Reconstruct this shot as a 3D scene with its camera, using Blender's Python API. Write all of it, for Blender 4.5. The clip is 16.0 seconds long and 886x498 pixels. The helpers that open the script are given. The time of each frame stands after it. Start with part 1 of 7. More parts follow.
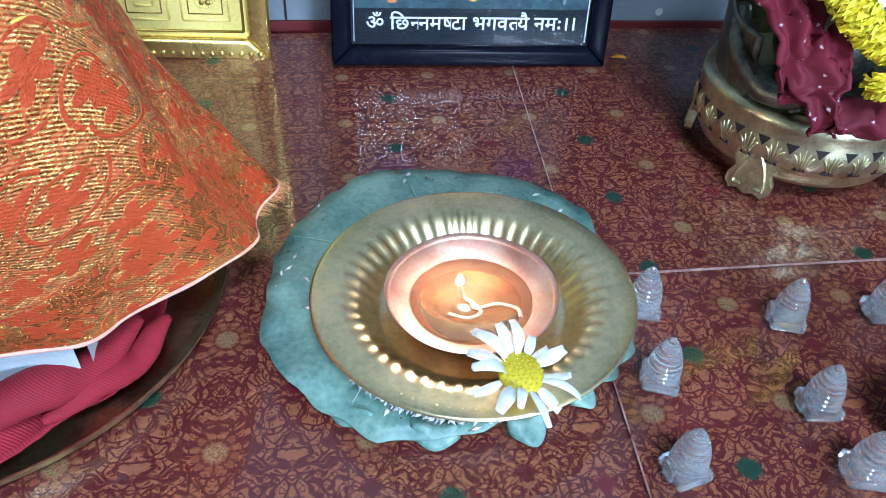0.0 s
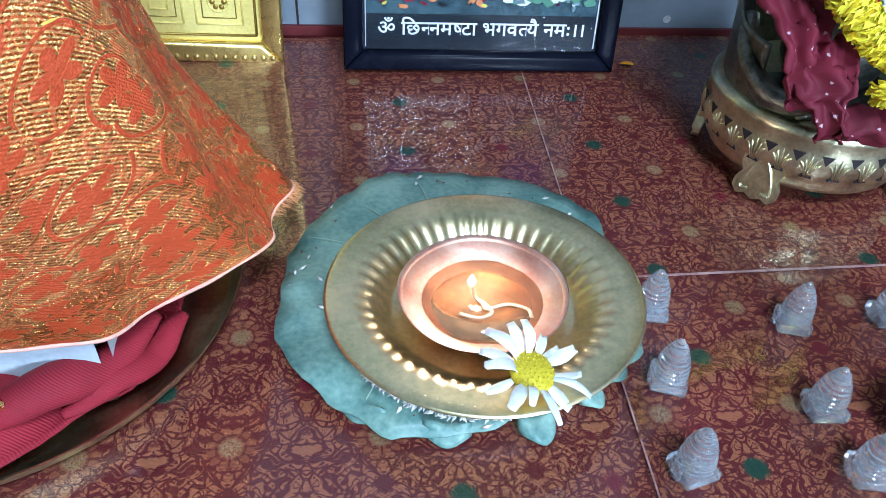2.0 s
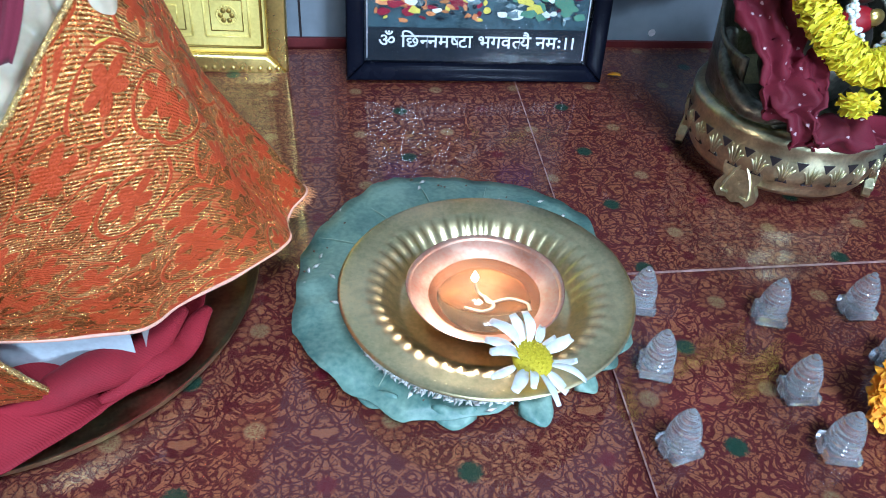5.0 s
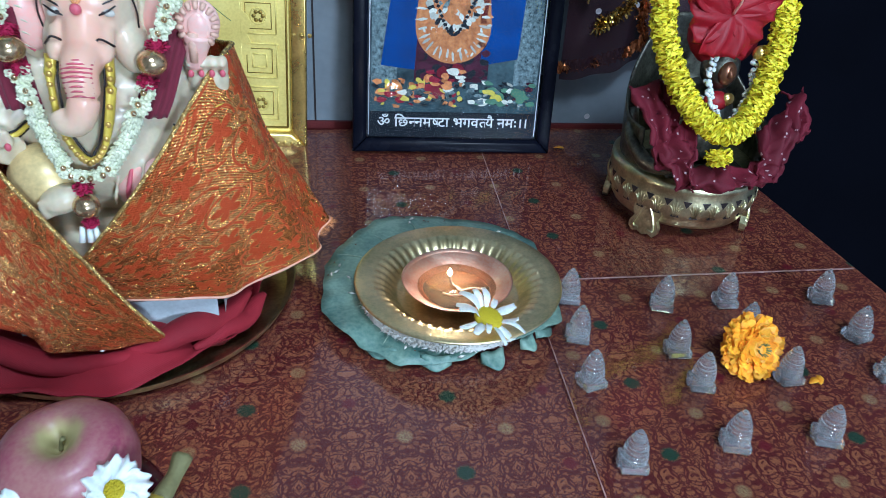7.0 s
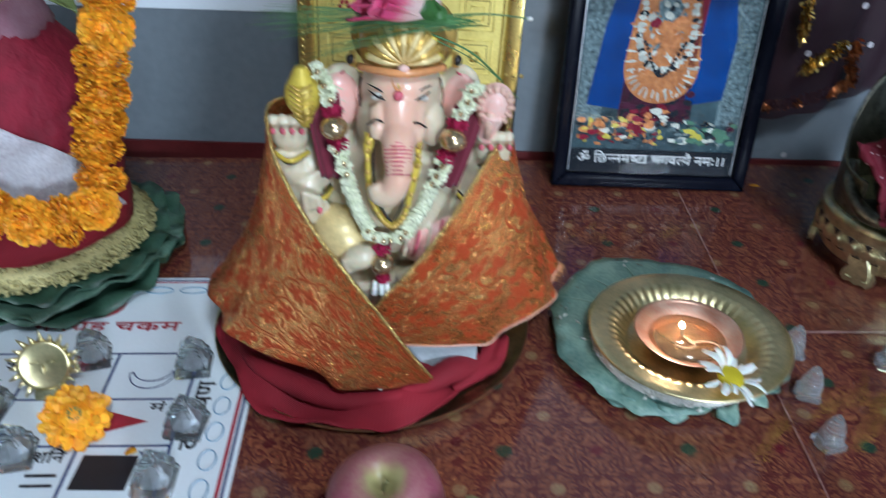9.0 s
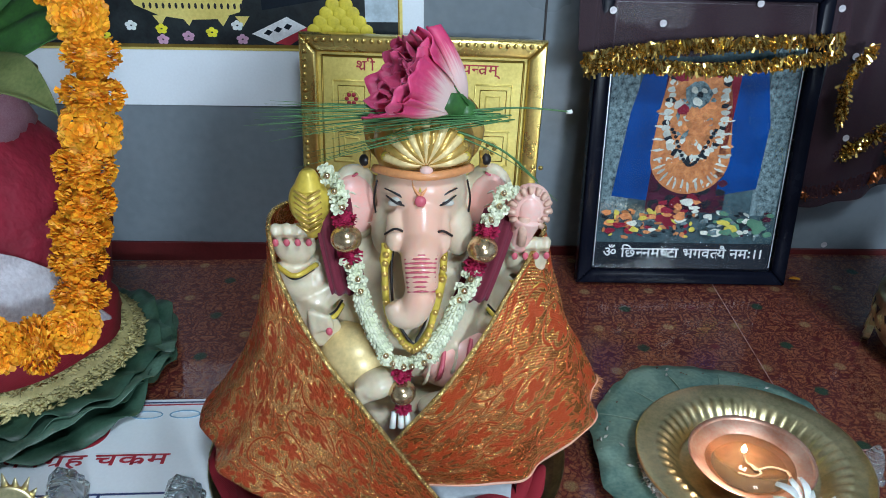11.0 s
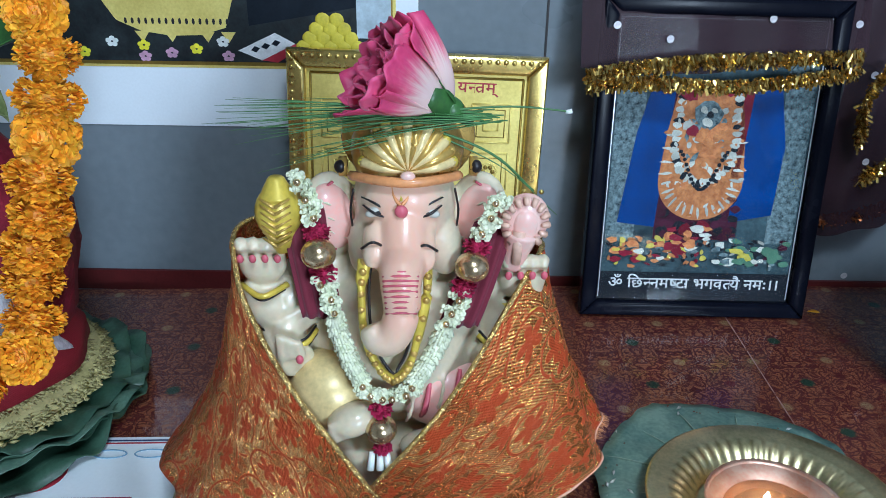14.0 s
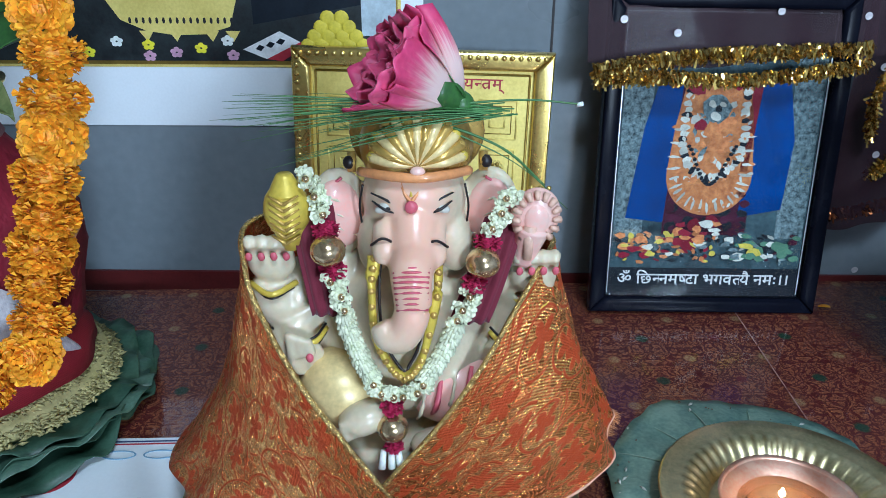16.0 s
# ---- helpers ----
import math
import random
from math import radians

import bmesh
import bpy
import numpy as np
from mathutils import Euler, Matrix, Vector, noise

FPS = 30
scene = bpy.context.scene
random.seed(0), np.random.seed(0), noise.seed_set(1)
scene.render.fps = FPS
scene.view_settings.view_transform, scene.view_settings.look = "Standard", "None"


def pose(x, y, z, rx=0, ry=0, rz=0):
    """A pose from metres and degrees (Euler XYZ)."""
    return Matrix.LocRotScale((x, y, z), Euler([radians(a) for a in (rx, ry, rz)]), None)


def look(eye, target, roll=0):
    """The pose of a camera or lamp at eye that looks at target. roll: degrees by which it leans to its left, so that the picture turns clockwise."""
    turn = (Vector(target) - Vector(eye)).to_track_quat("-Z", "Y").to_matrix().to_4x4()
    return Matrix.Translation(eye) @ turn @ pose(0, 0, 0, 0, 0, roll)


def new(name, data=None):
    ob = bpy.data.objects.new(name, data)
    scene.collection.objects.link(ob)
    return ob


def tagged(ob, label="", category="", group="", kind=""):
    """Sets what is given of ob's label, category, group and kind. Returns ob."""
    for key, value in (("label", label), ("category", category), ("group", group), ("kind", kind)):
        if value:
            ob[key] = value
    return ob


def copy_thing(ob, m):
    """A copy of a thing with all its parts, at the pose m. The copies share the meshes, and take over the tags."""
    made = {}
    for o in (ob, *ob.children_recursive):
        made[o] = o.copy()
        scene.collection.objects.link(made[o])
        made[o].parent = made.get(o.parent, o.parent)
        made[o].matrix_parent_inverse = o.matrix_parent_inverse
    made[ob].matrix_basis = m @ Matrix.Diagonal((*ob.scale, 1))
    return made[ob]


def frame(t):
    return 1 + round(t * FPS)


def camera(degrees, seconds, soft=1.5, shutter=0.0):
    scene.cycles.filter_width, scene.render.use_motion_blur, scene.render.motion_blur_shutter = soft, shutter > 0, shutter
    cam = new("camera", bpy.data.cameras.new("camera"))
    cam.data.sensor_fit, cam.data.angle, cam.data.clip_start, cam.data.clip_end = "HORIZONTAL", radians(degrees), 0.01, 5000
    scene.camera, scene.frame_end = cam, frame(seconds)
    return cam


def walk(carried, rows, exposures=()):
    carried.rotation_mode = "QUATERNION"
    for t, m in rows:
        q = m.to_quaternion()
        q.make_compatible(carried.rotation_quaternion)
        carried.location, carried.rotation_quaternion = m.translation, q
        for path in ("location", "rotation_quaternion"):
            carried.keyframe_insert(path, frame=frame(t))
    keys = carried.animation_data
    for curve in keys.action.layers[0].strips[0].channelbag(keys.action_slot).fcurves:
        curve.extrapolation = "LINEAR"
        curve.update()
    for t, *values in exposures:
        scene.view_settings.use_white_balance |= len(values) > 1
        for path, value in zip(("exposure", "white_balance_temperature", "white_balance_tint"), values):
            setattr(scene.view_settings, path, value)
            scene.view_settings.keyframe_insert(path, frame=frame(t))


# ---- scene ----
cam = camera(60.3, 16.0, 0.4, 0.5)
PATH = [
    (0, (-0.0394, 0.1865, 0.293), (0.2446, 1.8529, -1.1721), 3.0),
    (0.5, (-0.0429, 0.1803, 0.2953), (0.2319, 1.8462, -1.1721), 2.9),
    (1, (-0.0409, 0.1788, 0.2975), (0.2284, 1.8515, -1.1643), 2.9),
    (1.5, (-0.0438, 0.1817, 0.2964), (0.2266, 1.8598, -1.1587), 3.0),
    (2, (-0.0451, 0.1808, 0.2953), (0.2321, 1.8587, -1.1576), 3.3),
    (2.5, (-0.0464, 0.1799, 0.2953), (0.2336, 1.855, -1.1598), 3.5),
    (3, (-0.0477, 0.179, 0.2953), (0.2427, 1.8487, -1.1654), 3.9),
    (3.5, (-0.0514, 0.1717, 0.2975), (0.2491, 1.8406, -1.162), 4.5),
    (4, (-0.0488, 0.1792, 0.2953), (0.2532, 1.8501, -1.1598), 4.2),
    (6.3, (-0.0795, 0.0507, 0.3512), (0.2829, 1.8739, -0.8925), 4.1),
    (6.5, (-0.0807, 0.027, 0.3557), (0.2898, 1.8919, -0.822), 4.0),
    (7, (-0.0892, -0.0226, 0.368), (0.2908, 1.8268, -0.8321), 4.1),
    (7.5, (-0.0978, -0.0494, 0.3993), (0.2629, 1.8003, -0.8053), 3.5),
    (8, (-0.1127, -0.0613, 0.4172), (0.2257, 1.7791, -0.8075), 2.8),
    (8.5, (-0.1536, -0.0431, 0.4228), (0.1387, 1.7652, -0.8612), 2.9),
    (9, (-0.207, -0.0133, 0.4272), (-0.0992, 1.8365, -0.8254), 2.0),
    (9.5, (-0.226, 0.012, 0.4373), (-0.1581, 1.938, -0.699), 1.3),
    (10, (-0.2248, 0.03, 0.4317), (-0.1419, 1.9861, -0.6476), 0.9),
    (10.2, (-0.2246, 0.0368, 0.4261), (-0.1257, 1.9932, -0.6532), 0.9),
    (12.3, (-0.2099, 0.0772, 0.3926), (-0.1019, 2.0923, -0.5715), 0.6),
    (12.5, (-0.2104, 0.0807, 0.3892), (-0.118, 2.0977, -0.5715), 0.4),
    (13, (-0.2117, 0.0856, 0.387), (-0.1327, 2.1039, -0.576), 0.5),
    (13.5, (-0.2107, 0.091, 0.3825), (-0.1288, 2.1123, -0.5704), 1.0),
    (14, (-0.2069, 0.0926, 0.378), (-0.1161, 2.1189, -0.5637), 0.8),
    (14.5, (-0.206, 0.0913, 0.378), (-0.1172, 2.1192, -0.5626), 0.3),
    (15, (-0.2058, 0.0924, 0.3758), (-0.1172, 2.1192, -0.5659), 0.3),
    (15.5, (-0.2067, 0.0937, 0.3758), (-0.1216, 2.12, -0.567), 0.1),
    (16, (-0.2098, 0.0954, 0.3747), (-0.1315, 2.1219, -0.5682), 0.1),
]
walk(cam, [(t, look(eye, target, roll)) for t, eye, target, roll in PATH],
     [(0, 0.68, 5050, 9), (4, 0.68, 5050, 9), (6.5, 0.15, 5200, 8), (8.5, -0.12, 5600, 9), (10.2, -0.14, 5850, 8), (12.5, -0.12, 5600, 7), (16, -0.05, 5400, 7)])

# ---- world and light ----
world = bpy.data.worlds.new("world")
scene.world = world
world.use_nodes = True
wn = world.node_tree
sky = wn.nodes.new("ShaderNodeTexSky")
sky.sky_type, sky.sun_disc = "NISHITA", False
sky.sun_elevation, sky.sun_rotation = radians(38), radians(190)
wn.links.new(sky.outputs["Color"], wn.nodes["Background"].inputs["Color"])
wn.nodes["Background"].inputs["Strength"].default_value = 0.1


def area_lamp(name, at, target, w, h, watts, color):
    d = bpy.data.lights.new(name, "AREA")
    d.shape, d.size, d.size_y, d.energy, d.color = "RECTANGLE", w, h, watts, color
    ob = new(name, d)
    ob.matrix_world = look(at, target)
    return ob


# daylight in the window behind the viewer, and the broad lamp on the ceiling
area_lamp("window_light", (0.60, -1.86, 0.66), (-0.1, 0.6, 0.12), 0.38, 0.40, 44, (0.83, 0.92, 1.0))
area_lamp("ceiling_light", (0.08, -0.68, 1.72), (0.06, -0.2, 0.0), 0.45, 0.42, 31, (0.86, 0.94, 1.0))
fl = bpy.data.lights.new("flame_light", "POINT")
fl.energy, fl.color, fl.shadow_soft_size = 0.13, (1.0, 0.72, 0.52), 0.006
new("flame_light", fl).location = (0.0158, 0.4585, 0.0465)

# ---- materials ----


def ramp(nt, stops):
    r = nt.nodes.new("ShaderNodeValToRGB")
    el = r.color_ramp.elements
    while len(el) < len(stops):
        el.new(0.5)
    for e, (p, c) in zip(el, stops):
        e.position, e.color = p, (*c[:3], 1)
    return r


def tone(c, k):
    return tuple(min(1, max(0, v * k)) for v in c)


def mat(name, base, rough=0.5, metal=0.0, var=0.25, scale=60, fine=400, bump=0.2, relief=0.001, two=None, coat=0.0, sheen=0.0,
        sss=0.0, trans=0.0, ior=1.45, roughvar=0.1, island=0.0, glow=0.0, spec=0.5):
    """A procedural surface: base colour varied by a coarse and a fine noise, roughness and relief to match."""
    m = bpy.data.materials.new(name)
    m.use_nodes = True
    nt = m.node_tree
    b = nt.nodes["Principled BSDF"]
    co = nt.nodes.new("ShaderNodeTexCoord")
    n1, n2 = nt.nodes.new("ShaderNodeTexNoise"), nt.nodes.new("ShaderNodeTexNoise")
    for n, s, d in ((n1, scale, 4), (n2, fine, 3)):
        n.inputs["Scale"].default_value, n.inputs["Detail"].default_value = s, d
        nt.links.new(co.outputs["Object"], n.inputs["Vector"])
    mixf = nt.nodes.new("ShaderNodeMath")
    mixf.operation = "MULTIPLY_ADD"
    mixf.inputs[1].default_value = 0.35
    nt.links.new(n2.outputs["Fac"], mixf.inputs[0])
    sub = nt.nodes.new("ShaderNodeMath")
    sub.operation = "MULTIPLY"
    sub.inputs[1].default_value = 0.65
    nt.links.new(n1.outputs["Fac"], sub.inputs[0])
    nt.links.new(sub.outputs[0], mixf.inputs[2])
    other = two or tone(base, 1 - var)
    r = ramp(nt, [(0.34, other), (0.64, tone(base, 1 + 0.35 * var))])
    nt.links.new(mixf.outputs[0], r.inputs["Fac"])
    col = r.outputs["Color"]
    if island:
        g = nt.nodes.new("ShaderNodeNewGeometry")
        hs = nt.nodes.new("ShaderNodeHueSaturation")
        mr = nt.nodes.new("ShaderNodeMapRange")
        mr.inputs["To Min"].default_value, mr.inputs["To Max"].default_value = 1 - island, 1 + island
        nt.links.new(g.outputs["Random Per Island"], mr.inputs["Value"])
        nt.links.new(mr.outputs["Result"], hs.inputs["Value"])
        nt.links.new(col, hs.inputs["Color"])
        col = hs.outputs["Color"]
    nt.links.new(col, b.inputs["Base Color"])
    rr = nt.nodes.new("ShaderNodeMapRange")
    rr.inputs["To Min"].default_value, rr.inputs["To Max"].default_value = max(0.02, rough - roughvar), min(1, rough + roughvar)
    nt.links.new(n1.outputs["Fac"], rr.inputs["Value"])
    nt.links.new(rr.outputs["Result"], b.inputs["Roughness"])
    if bump:
        bp = nt.nodes.new("ShaderNodeBump")
        bp.inputs["Strength"].default_value, bp.inputs["Distance"].default_value = bump, relief
        nt.links.new(mixf.outputs[0], bp.inputs["Height"])
        nt.links.new(bp.outputs["Normal"], b.inputs["Normal"])
    for k, v in (("Metallic", metal), ("Coat Weight", coat), ("Sheen Weight", sheen), ("Subsurface Weight", sss), ("Transmission Weight", trans), ("IOR", ior), ("Specular IOR Level", spec)):
        b.inputs[k].default_value = v
    if sss:
        b.inputs["Subsurface Scale"].default_value = 0.004
    if glow:
        b.inputs["Emission Color"].default_value = (*base, 1)
        b.inputs["Emission Strength"].default_value = glow
    return m


def math_node(nt, op, a, b=0.0, c=None):
    n = nt.nodes.new("ShaderNodeMath")
    n.operation = op
    for k, v in enumerate((a, b) if c is None else (a, b, c)):
        if isinstance(v, (int, float)):
            n.inputs[k].default_value = v
        else:
            nt.links.new(v, n.inputs[k])
    return n.outputs[0]


def mix_col(nt, fac, a, b):
    n = nt.nodes.new("ShaderNodeMix")
    n.data_type = "RGBA"
    for k, v in ((0, fac), (6, a), (7, b)):
        if isinstance(v, (int, float)):
            n.inputs[k].default_value = v
        elif isinstance(v, tuple):
            n.inputs[k].default_value = (*v, 1)
        else:
            nt.links.new(v, n.inputs[k])
    return n.outputs[2]


def damask(nt, x, y, px, scale, bands, bend=1.9):
    """Scrolling leaf figures that mirror in x and flow along y: bands of a noise on folded coordinates."""
    u, v = math_node(nt, "PINGPONG", x, px), math_node(nt, "MULTIPLY", y, 1.0)
    cv = nt.nodes.new("ShaderNodeCombineXYZ")
    nt.links.new(u, cv.inputs[0]), nt.links.new(v, cv.inputs[1])
    n = nt.nodes.new("ShaderNodeTexNoise")
    n.inputs["Scale"].default_value, n.inputs["Detail"].default_value, n.inputs["Distortion"].default_value = scale, 1.0, bend
    nt.links.new(cv.outputs[0], n.inputs["Vector"])
    return math_node(nt, "SINE", math_node(nt, "MULTIPLY", n.outputs["Fac"], bands))


def step(nt, v, lo, hi):
    n = nt.nodes.new("ShaderNodeMapRange")
    n.interpolation_type = "SMOOTHSTEP"
    n.inputs["From Min"].default_value, n.inputs["From Max"].default_value = lo, hi
    nt.links.new(v, n.inputs["Value"])
    return n.outputs["Result"]


def brocade():
    """Maroon brocade with tan scrolls, and rows of green, dark red and gold spots 68 mm apart."""
    m = mat("brocade", (0.2, 0.03, 0.025), 0.55, bump=0)
    nt = m.node_tree
    b = nt.nodes["Principled BSDF"]
    co = nt.nodes.new("ShaderNodeTexCoord")
    sp = nt.nodes.new("ShaderNodeSeparateXYZ")
    nt.links.new(co.outputs["Object"], sp.inputs[0])
    x, y = sp.outputs[0], math_node(nt, "ADD", sp.outputs[1], -0.36)
    a = 0.068
    # leaves: cells of a warped net, mirrored across each repeat, with thin dark ground between them
    u, v = math_node(nt, "PINGPONG", x, a / 2), math_node(nt, "PINGPONG", math_node(nt, "ADD", y, a * 20), a)
    cv = nt.nodes.new("ShaderNodeCombineXYZ")
    nt.links.new(u, cv.inputs[0]), nt.links.new(v, cv.inputs[1])
    wn1 = nt.nodes.new("ShaderNodeTexNoise")
    wn1.inputs["Scale"].default_value, wn1.inputs["Detail"].default_value = 62, 1.0
    nt.links.new(cv.outputs[0], wn1.inputs["Vector"])
    sc = nt.nodes.new("ShaderNodeVectorMath")
    sc.operation = "MULTIPLY_ADD"
    sc.inputs[1].default_value = (0.034, 0.034, 0)
    nt.links.new(wn1.outputs["Color"], sc.inputs[0]), nt.links.new(cv.outputs[0], sc.inputs[2])
    vn = nt.nodes.new("ShaderNodeTexVoronoi")
    vn.feature = "DISTANCE_TO_EDGE"
    vn.inputs["Scale"].default_value = 165
    nt.links.new(sc.outputs[0], vn.inputs["Vector"])
    w = damask(nt, x, y, a / 2, 105, 30, 2.2)
    leafy = math_node(nt, "MULTIPLY", step(nt, vn.outputs["Distance"], 0.075, 0.15), step(nt, w, -0.7, -0.4))
    fine = nt.nodes.new("ShaderNodeTexNoise")
    fine.inputs["Scale"].default_value = 1500
    nt.links.new(co.outputs["Object"], fine.inputs["Vector"])
    big = nt.nodes.new("ShaderNodeTexNoise")
    big.inputs["Scale"].default_value = 7
    nt.links.new(co.outputs["Object"], big.inputs["Vector"])
    red = mix_col(nt, fine.outputs["Fac"], (0.062, 0.006, 0.008), (0.14, 0.014, 0.016))
    tan = mix_col(nt, fine.outputs["Fac"], (0.26, 0.085, 0.038), (0.54, 0.22, 0.095))

    def dist(u, v):
        return math_node(nt, "SQRT", math_node(nt, "ADD", math_node(nt, "MULTIPLY", u, u), math_node(nt, "MULTIPLY", v, v)))
    dx, dy = math_node(nt, "PINGPONG", x, a), math_node(nt, "PINGPONG", y, a / 2)
    rag = math_node(nt, "MULTIPLY", math_node(nt, "ADD", fine.outputs["Fac"], -0.5), 0.006)
    green = dist(dx, dy)
    dark = dist(math_node(nt, "SUBTRACT", a, dx), dy)
    gx = math_node(nt, "SUBTRACT", a / 2, math_node(nt, "PINGPONG", x, a / 2))
    gy = math_node(nt, "SUBTRACT", a / 2, dy)
    gold = dist(gx, gy)
    ring = lambda d, r: math_node(nt, "SUBTRACT", 1.0, step(nt, math_node(nt, "ADD", d, rag), r - 0.0012, r + 0.0012))
    # a double row of petals round every gold spot
    pa = math_node(nt, "ARCTAN2", gy, gx)
    lobe = math_node(nt, "ABSOLUTE", math_node(nt, "SINE", math_node(nt, "MULTIPLY", pa, 6.0)))
    edge = math_node(nt, "MULTIPLY_ADD", lobe, 0.003, 0.0085)
    inside = step(nt, math_node(nt, "SUBTRACT", gold, edge), 0.0006, -0.0006)
    rays = math_node(nt, "MULTIPLY", step(nt, lobe, 0.12, 0.4), math_node(nt, "SUBTRACT", 1.0, math_node(nt, "MULTIPLY", step(nt, math_node(nt, "ABSOLUTE", math_node(nt, "SUBTRACT", gold, 0.0068)), 0.0012, 0.0004), 0.8)))
    inside = math_node(nt, "MULTIPLY", inside, 0.55)
    scroll = math_node(nt, "ADD", math_node(nt, "MULTIPLY", leafy, math_node(nt, "SUBTRACT", 1.0, inside)), math_node(nt, "MULTIPLY", rays, inside))
    col = mix_col(nt, math_node(nt, "MULTIPLY", scroll, 0.85), red, tan)
    col = mix_col(nt, ring(green, 0.0058), col, (0.012, 0.06, 0.035))
    col = mix_col(nt, ring(dark, 0.0046), col, (0.15, 0.008, 0.018))
    gmask = math_node(nt, "MULTIPLY", ring(gold, 0.0052), step(nt, fine.outputs["Fac"], 0.42, 0.55))
    col = mix_col(nt, gmask, col, (0.5, 0.4, 0.2))
    col = mix_col(nt, math_node(nt, "MULTIPLY", big.outputs["Fac"], 0.12), col, (0.16, 0.05, 0.04))
    nt.links.new(col, b.inputs["Base Color"])
    nt.links.new(math_node(nt, "MULTIPLY", math_node(nt, "ADD", gmask, math_node(nt, "MULTIPLY", scroll, 0.25)), 0.7), b.inputs["Metallic"])
    bp = nt.nodes.new("ShaderNodeBump")
    bp.inputs["Strength"].default_value, bp.inputs["Distance"].default_value = 0.35, 0.0006
    nt.links.new(math_node(nt, "ADD", scroll, math_node(nt, "MULTIPLY", fine.outputs["Fac"], 0.8)), bp.inputs["Height"])
    nt.links.new(bp.outputs["Normal"], b.inputs["Normal"])
    return m


def tissue():
    """Orange tissue woven with a gold ground and orange leaf sprays; the gold glints."""
    m = mat("orange_tissue", (0.8, 0.17, 0.02), 0.5, bump=0)
    nt = m.node_tree
    b = nt.nodes["Principled BSDF"]
    uv = nt.nodes.new("ShaderNodeUVMap")
    sp = nt.nodes.new("ShaderNodeSeparateXYZ")
    nt.links.new(uv.outputs[0], sp.inputs[0])
    x, y = sp.outputs[0], sp.outputs[1]
    w = damask(nt, math_node(nt, "ADD", x, math_node(nt, "MULTIPLY", y, 0.5)), y, 0.043, 62, 17)
    vor = nt.nodes.new("ShaderNodeTexVoronoi")
    vor.inputs["Scale"].default_value = 34
    nt.links.new(uv.outputs[0], vor.inputs["Vector"])
    sp2 = nt.nodes.new("ShaderNodeSeparateXYZ")
    nt.links.new(vor.outputs["Position"], sp2.inputs[0])
    dx, dy = math_node(nt, "SUBTRACT", x, sp2.outputs[0]), math_node(nt, "SUBTRACT", y, sp2.outputs[1])
    r = math_node(nt, "SQRT", math_node(nt, "ADD", math_node(nt, "MULTIPLY", dx, dx), math_node(nt, "MULTIPLY", dy, dy)))
    sp3 = nt.nodes.new("ShaderNodeSeparateXYZ")
    nt.links.new(vor.outputs["Color"], sp3.inputs[0])
    ang = math_node(nt, "ADD", math_node(nt, "ARCTAN2", dy, dx), math_node(nt, "MULTIPLY", sp3.outputs[0], 6.28))
    lobes = math_node(nt, "MULTIPLY_ADD", math_node(nt, "ABSOLUTE", math_node(nt, "COSINE", math_node(nt, "MULTIPLY", ang, 2.5))), 0.0068, 0.0036)
    leaf = step(nt, math_node(nt, "SUBTRACT", r, lobes), 0.0006, -0.0006)
    curl = math_node(nt, "ABSOLUTE", math_node(nt, "SUBTRACT", math_node(nt, "MULTIPLY_ADD", ang, 0.0012, 0.0125), r))
    figure = math_node(nt, "MAXIMUM", math_node(nt, "MAXIMUM", math_node(nt, "MULTIPLY", step(nt, w, 0.8, 0.95), 0.7), leaf), step(nt, curl, 0.0012, 0.0006))
    twill = math_node(nt, "SINE", math_node(nt, "MULTIPLY", math_node(nt, "ADD", x, math_node(nt, "MULTIPLY", y, 0.6)), 3700.0))
    fine = nt.nodes.new("ShaderNodeTexNoise")
    fine.inputs["Scale"].default_value = 1100
    nt.links.new(uv.outputs[0], fine.inputs["Vector"])
    crumple = nt.nodes.new("ShaderNodeTexNoise")
    crumple.inputs["Scale"].default_value, crumple.inputs["Detail"].default_value = 130, 3.0
    nt.links.new(uv.outputs[0], crumple.inputs["Vector"])
    spark = nt.nodes.new("ShaderNodeTexVoronoi")
    spark.inputs["Scale"].default_value = 520
    nt.links.new(uv.outputs[0], spark.inputs["Vector"])
    big = nt.nodes.new("ShaderNodeTexNoise")
    big.inputs["Scale"].default_value = 22
    nt.links.new(uv.outputs[0], big.inputs["Vector"])
    orange = mix_col(nt, fine.outputs["Fac"], (0.36, 0.032, 0.006), (0.62, 0.095, 0.012))
    gold = mix_col(nt, step(nt, twill, -0.6, 0.5), (0.55, 0.14, 0.028), (0.97, 0.58, 0.20))
    gold = mix_col(nt, math_node(nt, "MULTIPLY", step(nt, big.outputs["Fac"], 0.45, 0.65), 0.6), gold, (0.46, 0.085, 0.014))
    nt.links.new(mix_col(nt, figure, gold, orange), b.inputs["Base Color"])
    ng = math_node(nt, "SUBTRACT", 1.0, figure)
    nt.links.new(math_node(nt, "MULTIPLY_ADD", ng, 0.75, 0.2), b.inputs["Metallic"])
    nt.links.new(math_node(nt, "SUBTRACT", 0.55, math_node(nt, "MULTIPLY", ng, 0.29)), b.inputs["Roughness"])
    bp = nt.nodes.new("ShaderNodeBump")
    bp.inputs["Strength"].default_value, bp.inputs["Distance"].default_value = 0.9, 0.0013
    nt.links.new(math_node(nt, "ADD", math_node(nt, "MULTIPLY", figure, 0.4), math_node(nt, "ADD", math_node(nt, "MULTIPLY", twill, 0.10), math_node(nt, "ADD", fine.outputs["Fac"], math_node(nt, "MULTIPLY_ADD", crumple.outputs["Fac"], 2.2, math_node(nt, "MULTIPLY", spark.outputs["Color"], 0.7))))), bp.inputs["Height"])
